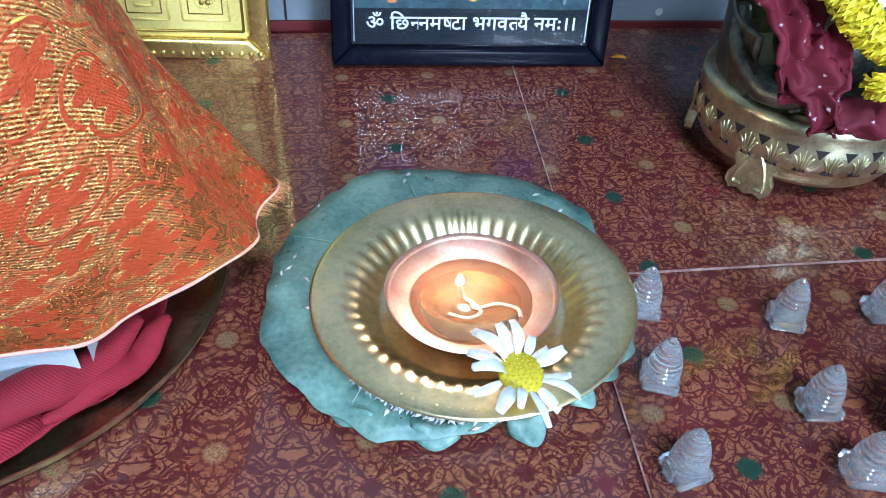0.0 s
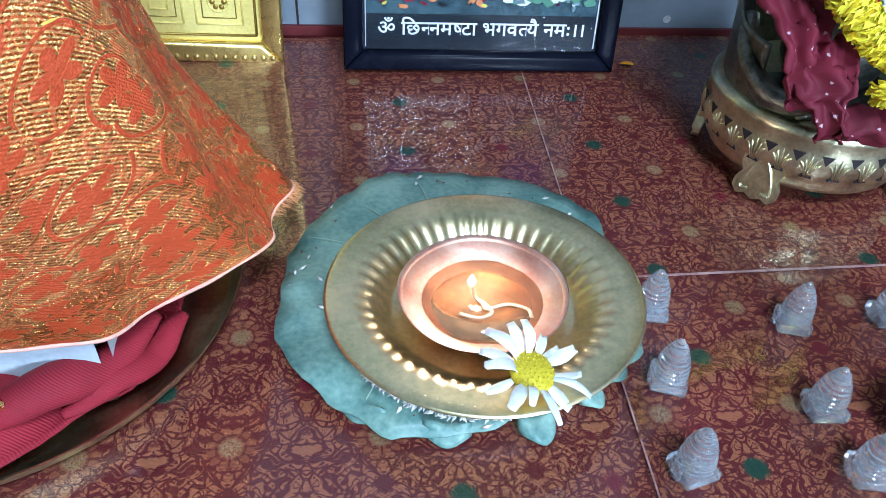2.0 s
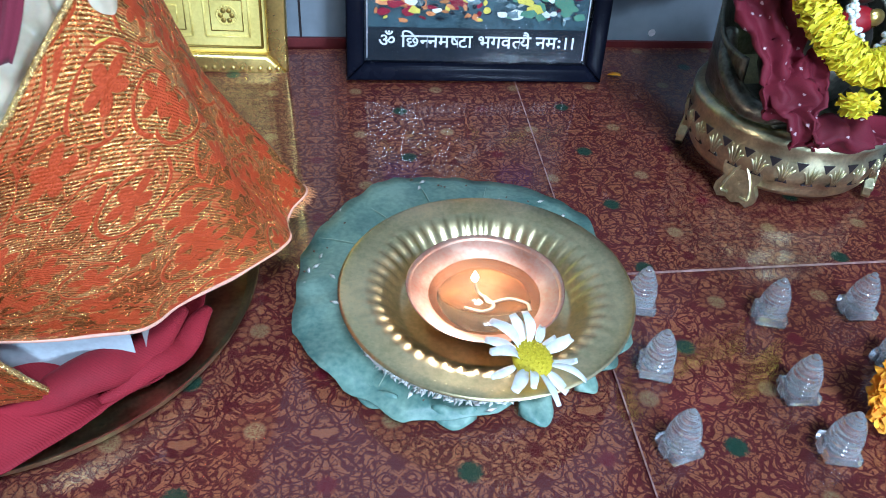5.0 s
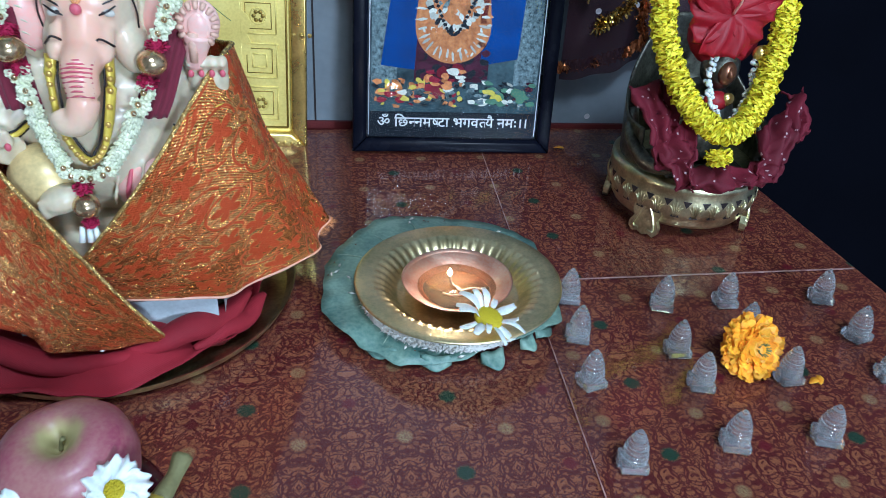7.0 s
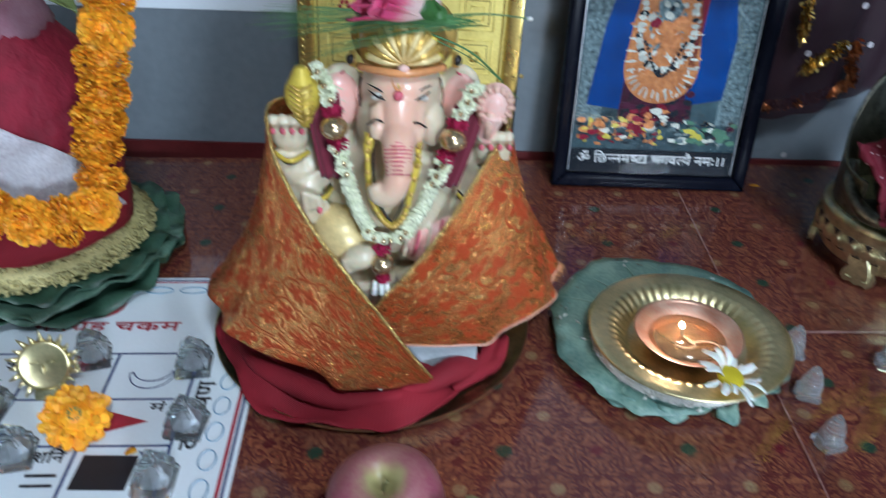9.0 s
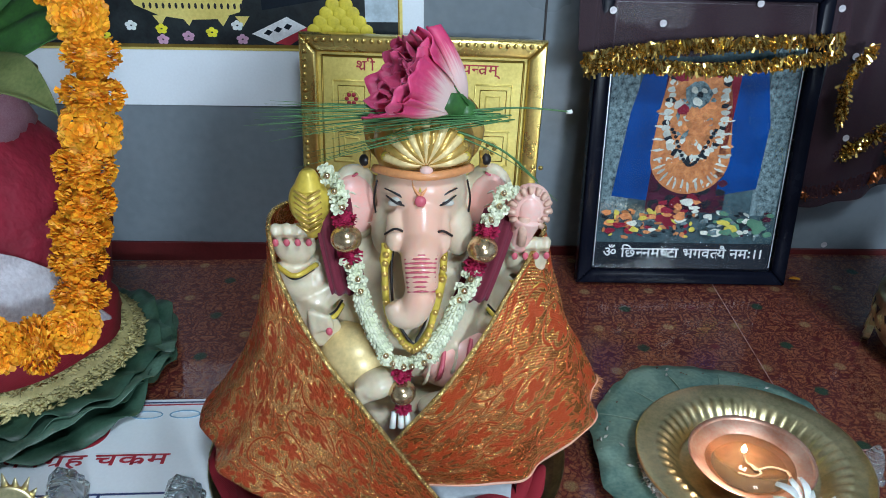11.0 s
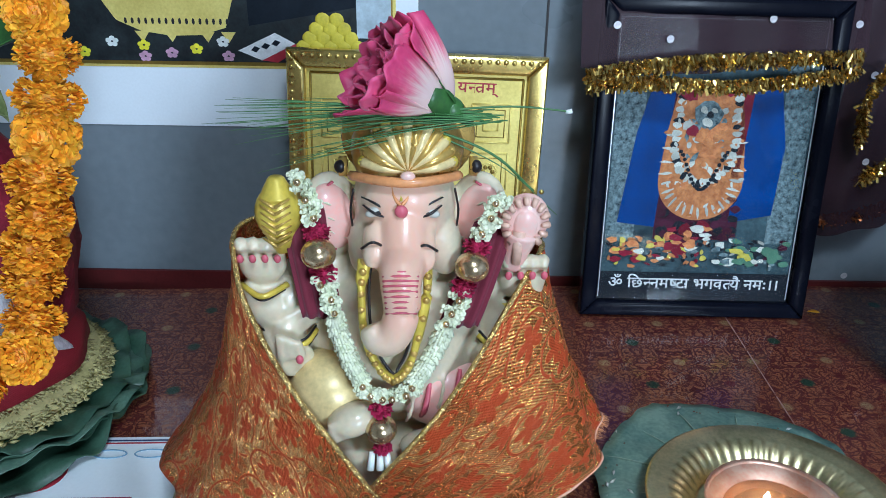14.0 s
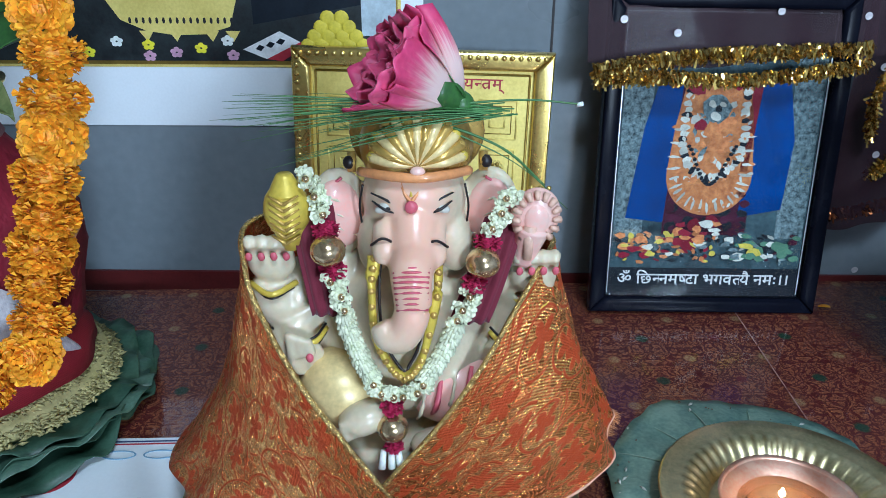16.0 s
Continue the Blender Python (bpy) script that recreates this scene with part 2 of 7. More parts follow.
    nt.links.new(bp.outputs["Normal"], b.inputs["Normal"])
    return m


def clear(name, tint, rough=0.03, face=0.02):
    """Thin clear sheet: see-through, with a surface reflection by Fresnel."""
    m = bpy.data.materials.new(name)
    m.use_nodes = True
    nt = m.node_tree
    nt.nodes.clear()
    out, mx = nt.nodes.new("ShaderNodeOutputMaterial"), nt.nodes.new("ShaderNodeMixShader")
    tr, gl, fr = nt.nodes.new("ShaderNodeBsdfTransparent"), nt.nodes.new("ShaderNodeBsdfGlossy"), nt.nodes.new("ShaderNodeLayerWeight")
    tr.inputs["Color"].default_value = (*tint, 1)
    gl.inputs["Roughness"].default_value = rough
    fr.inputs["Blend"].default_value = 0.5
    gloss = math_node(nt, "MULTIPLY_ADD", math_node(nt, "POWER", fr.outputs["Facing"], 5.0), 0.7, face)
    no = nt.nodes.new("ShaderNodeTexNoise")
    no.inputs["Scale"].default_value = 9
    bp = nt.nodes.new("ShaderNodeBump")
    bp.inputs["Strength"].default_value, bp.inputs["Distance"].default_value = 0.06, 0.004
    nt.links.new(no.outputs["Fac"], bp.inputs["Height"])
    nt.links.new(bp.outputs["Normal"], gl.inputs["Normal"])
    nt.links.new(gloss, mx.inputs[0]), nt.links.new(tr.outputs[0], mx.inputs[1]), nt.links.new(gl.outputs[0], mx.inputs[2])
    nt.links.new(mx.outputs[0], out.inputs["Surface"])
    return m


def crystal(name, tint, rough=0.04, clear_part=0.86):
    m = bpy.data.materials.new(name)
    m.use_nodes = True
    b = m.node_tree.nodes["Principled BSDF"]
    nt = m.node_tree
    no = nt.nodes.new("ShaderNodeTexNoise")
    no.inputs["Scale"].default_value = 180
    r = ramp(nt, [(0.3, tone(tint, 0.96)), (0.7, tint)])
    nt.links.new(no.outputs["Fac"], r.inputs["Fac"]), nt.links.new(r.outputs["Color"], b.inputs["Base Color"])
    b.inputs["Transmission Weight"].default_value, b.inputs["Roughness"].default_value, b.inputs["IOR"].default_value = clear_part, rough, 1.48
    return m


BROCADE, TISSUE = brocade(), tissue()
SHEET = clear("clear_sheet", (0.97, 0.97, 0.97), 0.06, 0.04)
GLASS = clear("picture_glass", (0.97, 0.98, 0.98), 0.02)
WALLPAINT = mat("grey_blue_laminate", (0.20, 0.235, 0.26), 0.3, scale=5, fine=90, var=0.2, bump=0.05)
# near-black with little gloss: the recess's shadow is put into the colour
DARK = mat("recess_shade", (0.0025, 0.003, 0.006), 0.95, scale=8, roughvar=0.03, spec=0.05)
ROOMWALL = mat("cream_plaster", (0.26, 0.26, 0.25), 0.85, scale=6, bump=0.2, relief=0.003)
# paler than the other room walls, to reflect haze onto the clear sheets
SIDEWALL = mat("haze_reflector_plaster", (0.42, 0.45, 0.52), 0.85, scale=6, bump=0.2, relief=0.003)
FLOORM = mat("grey_floor", (0.28, 0.27, 0.26), 0.4, scale=4)
WOOD = mat("brown_wood", (0.16, 0.07, 0.04), 0.5, scale=18)
REDEDGE = mat("red_edging", (0.12, 0.014, 0.014), 0.5)
EDGE = mat("sheet_edge", (0.5, 0.33, 0.30), 0.3, two=(0.16, 0.06, 0.05), scale=70, bump=0)
BRASS = mat("brass", (0.88, 0.75, 0.43), 0.36, 1.0, two=(0.6, 0.55, 0.28), scale=35, bump=0.1, relief=0.0006)
OLDBRASS = mat("worn_brass", (0.78, 0.73, 0.45), 0.33, 1.0, two=(0.48, 0.46, 0.27), scale=70, bump=0.5, relief=0.0014)
DARKBRASS = mat("tarnished_brass", (0.24, 0.24, 0.19), 0.38, 1.0, two=(0.09, 0.09, 0.07), scale=120, bump=0.6, relief=0.0015)
COPPER = mat("copper", (1.0, 0.66, 0.53), 0.34, 1.0, two=(0.95, 0.46, 0.31), scale=50, bump=0.12, relief=0.0006)
GOLD = mat("gold_foil", (0.8, 0.62, 0.2), 0.28, 0.9, two=(0.62, 0.45, 0.13), scale=40, bump=0.15)
GOLDLEAF = mat("gold_plate", (0.90, 0.77, 0.24), 0.34, 0.3, two=(0.74, 0.6, 0.15), scale=18, bump=0.1)
# darker gold: shade beside the embossing put into colour; also dark rosettes and print
GOLDDARK = mat("gold_shadow_line", (0.4, 0.28, 0.06), 0.4, 0.8)
BLACKF = mat("black_lacquer", (0.005, 0.006, 0.012), 0.25, scale=40, bump=0.05, spec=0.07)
SILVERLINE = mat("silver_line", (0.6, 0.62, 0.66), 0.35, 0.6)
VEIN = mat("leaf_vein", (0.34, 0.46, 0.36), 0.5, scale=60, bump=0.1)
LEAF = mat("pale_leaf", (0.25, 0.37, 0.29), 0.42, two=(0.075, 0.17, 0.15), scale=30, fine=300, bump=0.8, relief=0.001)
LEAFD = mat("dark_leaf", (0.05, 0.105, 0.068), 0.42, two=(0.018, 0.05, 0.03), scale=45, bump=0.4)
LEAFP = mat("dusty_leaf", (0.10, 0.17, 0.12), 0.4, two=(0.04, 0.09, 0.06), scale=40, bump=0.4)
LEAFG = mat("mango_leaf", (0.06, 0.17, 0.035), 0.4, two=(0.035, 0.09, 0.03), scale=30, bump=0.3)
LEAFDRY = mat("drying_leaf", (0.2, 0.22, 0.08), 0.5, two=(0.09, 0.13, 0.04), scale=30, bump=0.3)
RICE = mat("rice", (0.86, 0.85, 0.79), 0.5, island=0.15, bump=0)
GRAIN = mat("paddy_grain", (0.5, 0.44, 0.2), 0.55, two=(0.34, 0.3, 0.12), island=0.35, bump=0)
REDCLOTH = mat("red_cloth", (0.27, 0.010, 0.022), 0.8, two=(0.17, 0.006, 0.013), scale=25, fine=1800, bump=0)
nt = REDCLOTH.node_tree
tc, wv = nt.nodes.new("ShaderNodeTexCoord"), nt.nodes.new("ShaderNodeTexWave")
wv.bands_direction = "DIAGONAL"
wv.inputs["Scale"].default_value, wv.inputs["Distortion"].default_value = 330, 1.0
bp = nt.nodes.new("ShaderNodeBump")
bp.inputs["Strength"].default_value, bp.inputs["Distance"].default_value = 0.35, 0.0004
nt.links.new(tc.outputs["Object"], wv.inputs["Vector"]), nt.links.new(wv.outputs["Fac"], bp.inputs["Height"]), nt.links.new(bp.outputs["Normal"], nt.nodes["Principled BSDF"].inputs["Normal"])
POTCLOTH = mat("pot_cloth", (0.26, 0.010, 0.03), 0.75, two=(0.13, 0.005, 0.014), scale=16, fine=60, bump=1.0, relief=0.012)
MAROON = mat("maroon_cloth", (0.16, 0.012, 0.03), 0.8, scale=30, fine=1500, bump=0.4, sheen=0.2)
GAUZE = mat("white_gauze", (0.8, 0.8, 0.84), 0.85, scale=60, fine=1500, bump=0.4)
nt = GAUZE.node_tree
gtr, gmx, gno = nt.nodes.new("ShaderNodeBsdfTransparent"), nt.nodes.new("ShaderNodeMixShader"), nt.nodes.new("ShaderNodeTexNoise")
gno.inputs["Scale"].default_value = 45
nt.links.new(math_node(nt, "MULTIPLY_ADD", gno.outputs["Fac"], 0.55, 0.22), gmx.inputs[0])
nt.links.new(gtr.outputs[0], gmx.inputs[1]), nt.links.new(nt.nodes["Principled BSDF"].outputs[0], gmx.inputs[2])
nt.links.new(gmx.outputs[0], nt.nodes["Material Output"].inputs["Surface"])
WHITEPAPER = mat("white_paper", (0.82, 0.88, 0.92), 0.45, var=0.06, scale=12, bump=0.05)
MARBLE = mat("painted_marble", (0.66, 0.57, 0.40), 0.32, two=(0.6, 0.52, 0.36), scale=30, sss=0.15, coat=0.3, bump=0.06)
nt = MARBLE.node_tree
tc = nt.nodes.new("ShaderNodeTexCoord")
sx = nt.nodes.new("ShaderNodeSeparateXYZ")
nt.links.new(tc.outputs["Object"], sx.inputs[0])
band = math_node(nt, "ABSOLUTE", math_node(nt, "ADD", sx.outputs[0], 0.2108))
blush = math_node(nt, "MULTIPLY", math_node(nt, "MULTIPLY", step(nt, band, 0.027, 0.006), step(nt, sx.outputs[1], 0.45, 0.436)), math_node(nt, "MULTIPLY", step(nt, sx.outputs[2], 0.170, 0.20), step(nt, sx.outputs[2], 0.262, 0.245)))
ob_ = nt.nodes["Principled BSDF"].inputs["Base Color"]
nt.links.new(mix_col(nt, math_node(nt, "MULTIPLY", blush, 0.85), ob_.links[0].from_socket, (0.86, 0.47, 0.34)), ob_)
PINK = mat("pink_paint", (0.84, 0.40, 0.33), 0.35, two=(0.8, 0.55, 0.47), scale=45, coat=0.3, bump=0.05)
PINKD = mat("deep_pink_paint", (0.62, 0.12, 0.16), 0.4, scale=60, bump=0.05)
EYEPAINT = mat("eye_paint", (0.66, 0.64, 0.56), 0.4, bump=0)
PALESTONE = mat("pale_stone", (0.5, 0.56, 0.58), 0.45, two=(0.38, 0.43, 0.45), scale=30, bump=0.1)
PEACH = mat("peach_paint", (0.74, 0.47, 0.35), 0.38, scale=60, coat=0.2, bump=0.05)
ORANGEP = mat("orange_paint", (0.75, 0.32, 0.12), 0.35, coat=0.3, bump=0.05)
GOLDP = mat("gold_paint", (0.70, 0.46, 0.12), 0.3, 0.55, scale=70, bump=0.25)
CREAMGOLD = mat("cream_gold_paint", (0.84, 0.66, 0.3), 0.35, 0.15, scale=80, bump=0.1)
YELLOWP = mat("yellow_paint", (0.74, 0.56, 0.08), 0.35, 0.2, scale=90, bump=0.2)
BLACKP = mat("black_paint", (0.02, 0.015, 0.015), 0.4)
MARIGOLD = mat("marigold_petal", (0.95, 0.46, 0.02), 0.55, two=(0.85, 0.28, 0.008), scale=120, island=0.25, bump=0.1, sss=0.1)
YELLOWFL = mat("yellow_petal", (0.95, 0.84, 0.04), 0.55, two=(0.88, 0.74, 0.03), scale=120, island=0.2, bump=0.1, sss=0.1)
ROSE = mat("rose_petal", (0.68, 0.075, 0.19), 0.5, two=(0.54, 0.04, 0.13), scale=50, fine=300, bump=0.25, sss=0.1, sheen=0.3)
ROSEPALE = mat("pale_based_rose_petal", (0.68, 0.075, 0.19), 0.5, two=(0.54, 0.04, 0.13), scale=60, fine=300, bump=0.25, sss=0.1)
nt = ROSEPALE.node_tree
uvn, spn, vein = nt.nodes.new("ShaderNodeUVMap"), nt.nodes.new("ShaderNodeSeparateXYZ"), nt.nodes.new("ShaderNodeTexNoise")
nt.links.new(uvn.outputs[0], spn.inputs[0])
stretch = nt.nodes.new("ShaderNodeVectorMath")
stretch.operation = "MULTIPLY"
stretch.inputs[1].default_value = (26, 2.5, 1)
nt.links.new(uvn.outputs[0], stretch.inputs[0]), nt.links.new(stretch.outputs[0], vein.inputs["Vector"])
vein.inputs["Scale"].default_value = 1.0
pale = step(nt, math_node(nt, "ADD", spn.outputs[1], math_node(nt, "MULTIPLY", vein.outputs["Fac"], 0.45)), 1.08, 0.62)
ob_ = nt.nodes["Principled BSDF"].inputs["Base Color"]
nt.links.new(mix_col(nt, math_node(nt, "MULTIPLY", pale, 0.9), ob_.links[0].from_socket, (0.80, 0.60, 0.54)), ob_)
JASMINE = mat("jasmine_bud", (0.74, 0.75, 0.56), 0.55, two=(0.6, 0.64, 0.42), scale=150, island=0.15, bump=0.2)
HIBISCUS = mat("hibiscus_petal", (0.34, 0.005, 0.014), 0.55, two=(0.24, 0.003, 0.01), scale=60, bump=0.25)
WHITEFL = mat("white_petal", (0.82, 0.84, 0.8), 0.5, two=(0.72, 0.76, 0.7), scale=100, bump=0.15, island=0.08, sss=0.1)
DISC = mat("yellow_floret", (0.52, 0.42, 0.01), 0.65, two=(0.5, 0.4, 0.01), scale=300, bump=0.8, relief=0.0015)
GRASS = mat("grass_blade", (0.10, 0.24, 0.08), 0.45, island=0.35, bump=0)
APPLE = mat("apple_skin", (0.25, 0.04, 0.085), 0.4, two=(0.36, 0.17, 0.15), scale=22, fine=420, coat=0.05, bump=0.04)
nt = APPLE.node_tree
tc = nt.nodes.new("ShaderNodeTexCoord")
sx = nt.nodes.new("ShaderNodeSeparateXYZ")
nt.links.new(tc.outputs["Object"], sx.inputs[0])
an = nt.nodes.new("ShaderNodeTexNoise")
an.inputs["Scale"].default_value = 70
nt.links.new(tc.outputs["Object"], an.inputs["Vector"])
rad2 = math_node(nt, "SQRT", math_node(nt, "ADD", math_node(nt, "MULTIPLY", sx.outputs[0], sx.outputs[0]), math_node(nt, "MULTIPLY", sx.outputs[1], sx.outputs[1])))
hollow = math_node(nt, "MULTIPLY", step(nt, math_node(nt, "ADD", rad2, math_node(nt, "MULTIPLY", an.outputs["Fac"], 0.02)), 0.028, 0.014), step(nt, sx.outputs[2], 0.045, 0.055))
ob_ = nt.nodes["Principled BSDF"].inputs["Base Color"]
nt.links.new(mix_col(nt, math_node(nt, "MULTIPLY", hollow, 0.85), ob_.links[0].from_socket, (0.42, 0.40, 0.16)), ob_)
STEMG = mat("dry_stem", (0.2, 0.19, 0.08), 0.7, scale=90, bump=0.6)
BANANA = mat("banana_skin", (0.62, 0.55, 0.08), 0.5, scale=40)
DARKBOWL = mat("dark_red_bowl", (0.05, 0.008, 0.015), 0.25, coat=0.3)
QUARTZ = crystal("quartz", (0.97, 0.99, 1.0), 0.03, 0.90)
CUTGLASS = crystal("cut_glass", (0.9, 0.96, 0.96), 0.03, 0.97)
OIL = mat("oil", (0.93, 0.7, 0.4), 0.06, trans=0.9, ior=1.46, bump=0)
WICK = mat("cotton_wick", (0.6, 0.42, 0.26), 0.8, scale=300, bump=0.5)
FLAME = mat("flame", (1.0, 0.72, 0.4), 0.5, glow=60.0, bump=0)
INK = mat("blue_ink", (0.03, 0.05, 0.16), 0.5, bump=0)
REDINK = mat("red_ink", (0.42, 0.03, 0.05), 0.5, bump=0)
BLACKINK = mat("black_ink", (0.02, 0.02, 0.025), 0.5, bump=0)
GREENINK = mat("green_ink", (0.05, 0.2, 0.08), 0.5, bump=0)
WHITEINK = mat("white_ink", (0.8, 0.82, 0.82), 0.5, bump=0)

# ---- builders ----


def finish(name, bm, mats, parent=None, smooth=True, at=None, label="", category="", group="", kind=""):
    me = bpy.data.meshes.new(name)
    bmesh.ops.recalc_face_normals(bm, faces=bm.faces)
    for f in bm.faces:
        f.smooth = smooth
    bm.to_mesh(me)
    bm.free()
    for m in (mats if isinstance(mats, (list, tuple)) else [mats]):
        me.materials.append(m)
    ob = new(name, me)
    if parent is not None:
        ob.parent = parent
    if at is not None:
        ob.matrix_basis = at
    return tagged(ob, label, category, group, kind)


def part(name, bm, material, parent, label="", smooth=True, at=None):
    return finish(name, bm, material, parent, smooth, at, label)


def thing(name, at, label, category, group="", kind=""):
    ob = new(name)
    ob.empty_display_size = 0.02
    ob.matrix_basis = at if isinstance(at, Matrix) else Matrix.Translation(at)
    return tagged(ob, label, category, group, kind)


def autosmooth(ob, deg=35):
    for p in ob.data.polygons:
        p.use_smooth = True
    ob.data.set_sharp_from_angle(angle=radians(deg))
    return ob


def box(bm, x0, x1, y0, y1, z0, z1, bevel=0.0, mi=0):
    r = bmesh.ops.create_cube(bm, size=1, matrix=Matrix.LocRotScale(((x0 + x1) / 2, (y0 + y1) / 2, (z0 + z1) / 2), None, (x1 - x0, y1 - y0, z1 - z0)))
    vs = set(r["verts"])
    fs = {f for v in vs for f in v.link_faces}
    for f in fs:
        f.material_index = mi
    if bevel:
        bmesh.ops.bevel(bm, geom=list({e for f in fs for e in f.edges}), offset=bevel, segments=2, profile=0.6, affect="EDGES")
    return bm


def boxm(*a, **k):
    return box(bmesh.new(), *a, **k)


def ball(bm, c, r, rot=(0, 0, 0), mi=0, u=16, v=10):
    r = r if isinstance(r, (tuple, list)) else (r, r, r)
    n0 = len(bm.faces)
    bmesh.ops.create_uvsphere(bm, u_segments=u, v_segments=v, radius=1, matrix=Matrix.LocRotScale(c, Euler([radians(a) for a in rot]), r))
    bm.faces.ensure_lookup_table()
    for f in bm.faces[n0:]:
        f.material_index = mi
    return bm


def curve_points(pts, n):
    """Points along a smooth curve through pts."""
    p = [Vector(q) for q in pts]
    p = [2 * p[0] - p[1]] + p + [2 * p[-1] - p[-2]]
    out = []
    for k in range(n):
        s = k / (n - 1) * (len(p) - 3)
        i = min(int(s), len(p) - 4)
        f = s - i
        a, b, c, d = p[i:i + 4]
        out.append(0.5 * (2 * b + (c - a) * f + (2 * a - 5 * b + 4 * c - d) * f * f + (3 * b - a - 3 * c + d) * f ** 3))
    return out


def tube(bm, pts, radii, n=8, steps=None, mi=0, flat=1.0, closed=False):
    """A tapered tube along a smooth curve."""
    q = curve_points(pts, steps or max(2, 6 * (len(pts) - 1))) if len(pts) > 2 else [Vector(p) for p in pts]
    radii = [radii] if isinstance(radii, (int, float)) else list(radii)
    rings, up = [], Vector((0.13, 0.2, 1)).normalized()
    for k, c in enumerate(q):
        d = (q[min(k + 1, len(q) - 1)] - q[max(k - 1, 0)]).normalized()
        s = d.cross(up)
        s = s.normalized() if s.length > 1e-4 else Vector((1, 0, 0))
        w = s.cross(d).normalized()
        f = k / (len(q) - 1) * (len(radii) - 1)
        i = min(int(f), len(radii) - 2) if len(radii) > 1 else 0
        r = radii[0] if len(radii) == 1 else radii[i] + (radii[i + 1] - radii[i]) * (f - i)
        rings.append([bm.verts.new(c + r * (math.cos(a) * s + flat * math.sin(a) * w)) for a in (2 * math.pi * j / n for j in range(n))])
    for a, b in zip(rings, rings[1:]):
        for j in range(n):
            bm.faces.new((a[j], a[(j + 1) % n], b[(j + 1) % n], b[j])).material_index = mi
    if not closed:
        bm.faces.new(rings[0][::-1]).material_index = mi
        bm.faces.new(rings[-1]).material_index = mi
    return bm


def lathe(bm, prof, n=48, c=(0, 0), wob=None, mi=0, cap=True):
    """Turn a profile of (radius, height) about the upright through c. wob(angle, k) scales the radius."""
    rings = []
    for k, (r, z) in enumerate(prof):
        ring = []
        for j in range(n):
            a = 2 * math.pi * j / n
            dr, dz = wob(a, k) if wob else (1, 0)
            ring.append(bm.verts.new((c[0] + r * dr * math.cos(a), c[1] + r * dr * math.sin(a), z + dz)))
        rings.append(ring)
    for a, b in zip(rings, rings[1:]):
        for j in range(n):
            bm.faces.new((a[j], a[(j + 1) % n], b[(j + 1) % n], b[j])).material_index = mi
    if cap:
        for r in (rings[0][::-1], rings[-1]):
            bm.faces.new(r).material_index = mi
    return bm


def sheet(bm, f, nu, nv, mi=0, uv=None):
    """A grid surface f(u, v) with u, v from 0 to 1; uv gives its texture place."""
    vs = [[bm.verts.new(f(i / nu, j / nv)) for i in range(nu + 1)] for j in range(nv + 1)]
    lay = bm.loops.layers.uv.verify() if uv else None
    for j in range(nv):
        for i in range(nu):
            fc = bm.faces.new((vs[j][i], vs[j][i + 1], vs[j + 1][i + 1], vs[j + 1][i]))
            fc.material_index = mi
            if uv:
                for lp, (a, b) in zip(fc.loops, ((i, j), (i + 1, j), (i + 1, j + 1), (i, j + 1))):
                    lp[lay].uv = uv(a / nu, b / nv)
    return bm


def thick(ob, t):
    md = ob.modifiers.new("thickness", "SOLIDIFY")
    md.thickness, md.offset = t, 0
    return ob


def flat_shape(bm, pts, z=0.0, t=0.0004, mi=0):
    """A flat plate of an outline in x, y, t thick."""
    lo = [bm.verts.new((x, y, z)) for x, y in pts]
    hi = [bm.verts.new((x, y, z + t)) for x, y in pts]
    bm.faces.new(lo[::-1]).material_index = mi
    bm.faces.new(hi).material_index = mi
    for k in range(len(pts)):
        j = (k + 1) % len(pts)
        bm.faces.new((lo[k], lo[j], hi[j], hi[k])).material_index = mi
    return bm


def oval(cx, cy, rx, ry, n=28, a0=0.0, a1=2 * math.pi):
    return [(cx + rx * math.cos(a0 + (a1 - a0) * k / n), cy + ry * math.sin(a0 + (a1 - a0) * k / n)) for k in range(n)]


def glyphs(text, size, spacing):
    """Mesh of one run of print in the built-in font, from x = 0."""
    cu = bpy.data.curves.new("run", "FONT")
    cu.body, cu.size, cu.extrude, cu.resolution_u, cu.space_character = text, size, 0.00015, 2, spacing
    cu.offset = size * 0.011
    tmp = new("run_curve", cu)
    bpy.context.view_layer.update()
    me = bpy.data.meshes.new_from_object(tmp.evaluated_get(bpy.context.evaluated_depsgraph_get()))
    bpy.data.objects.remove(tmp)
    bm = bmesh.new()
    bm.from_mesh(me)
    bpy.data.meshes.remove(me)
    return bm


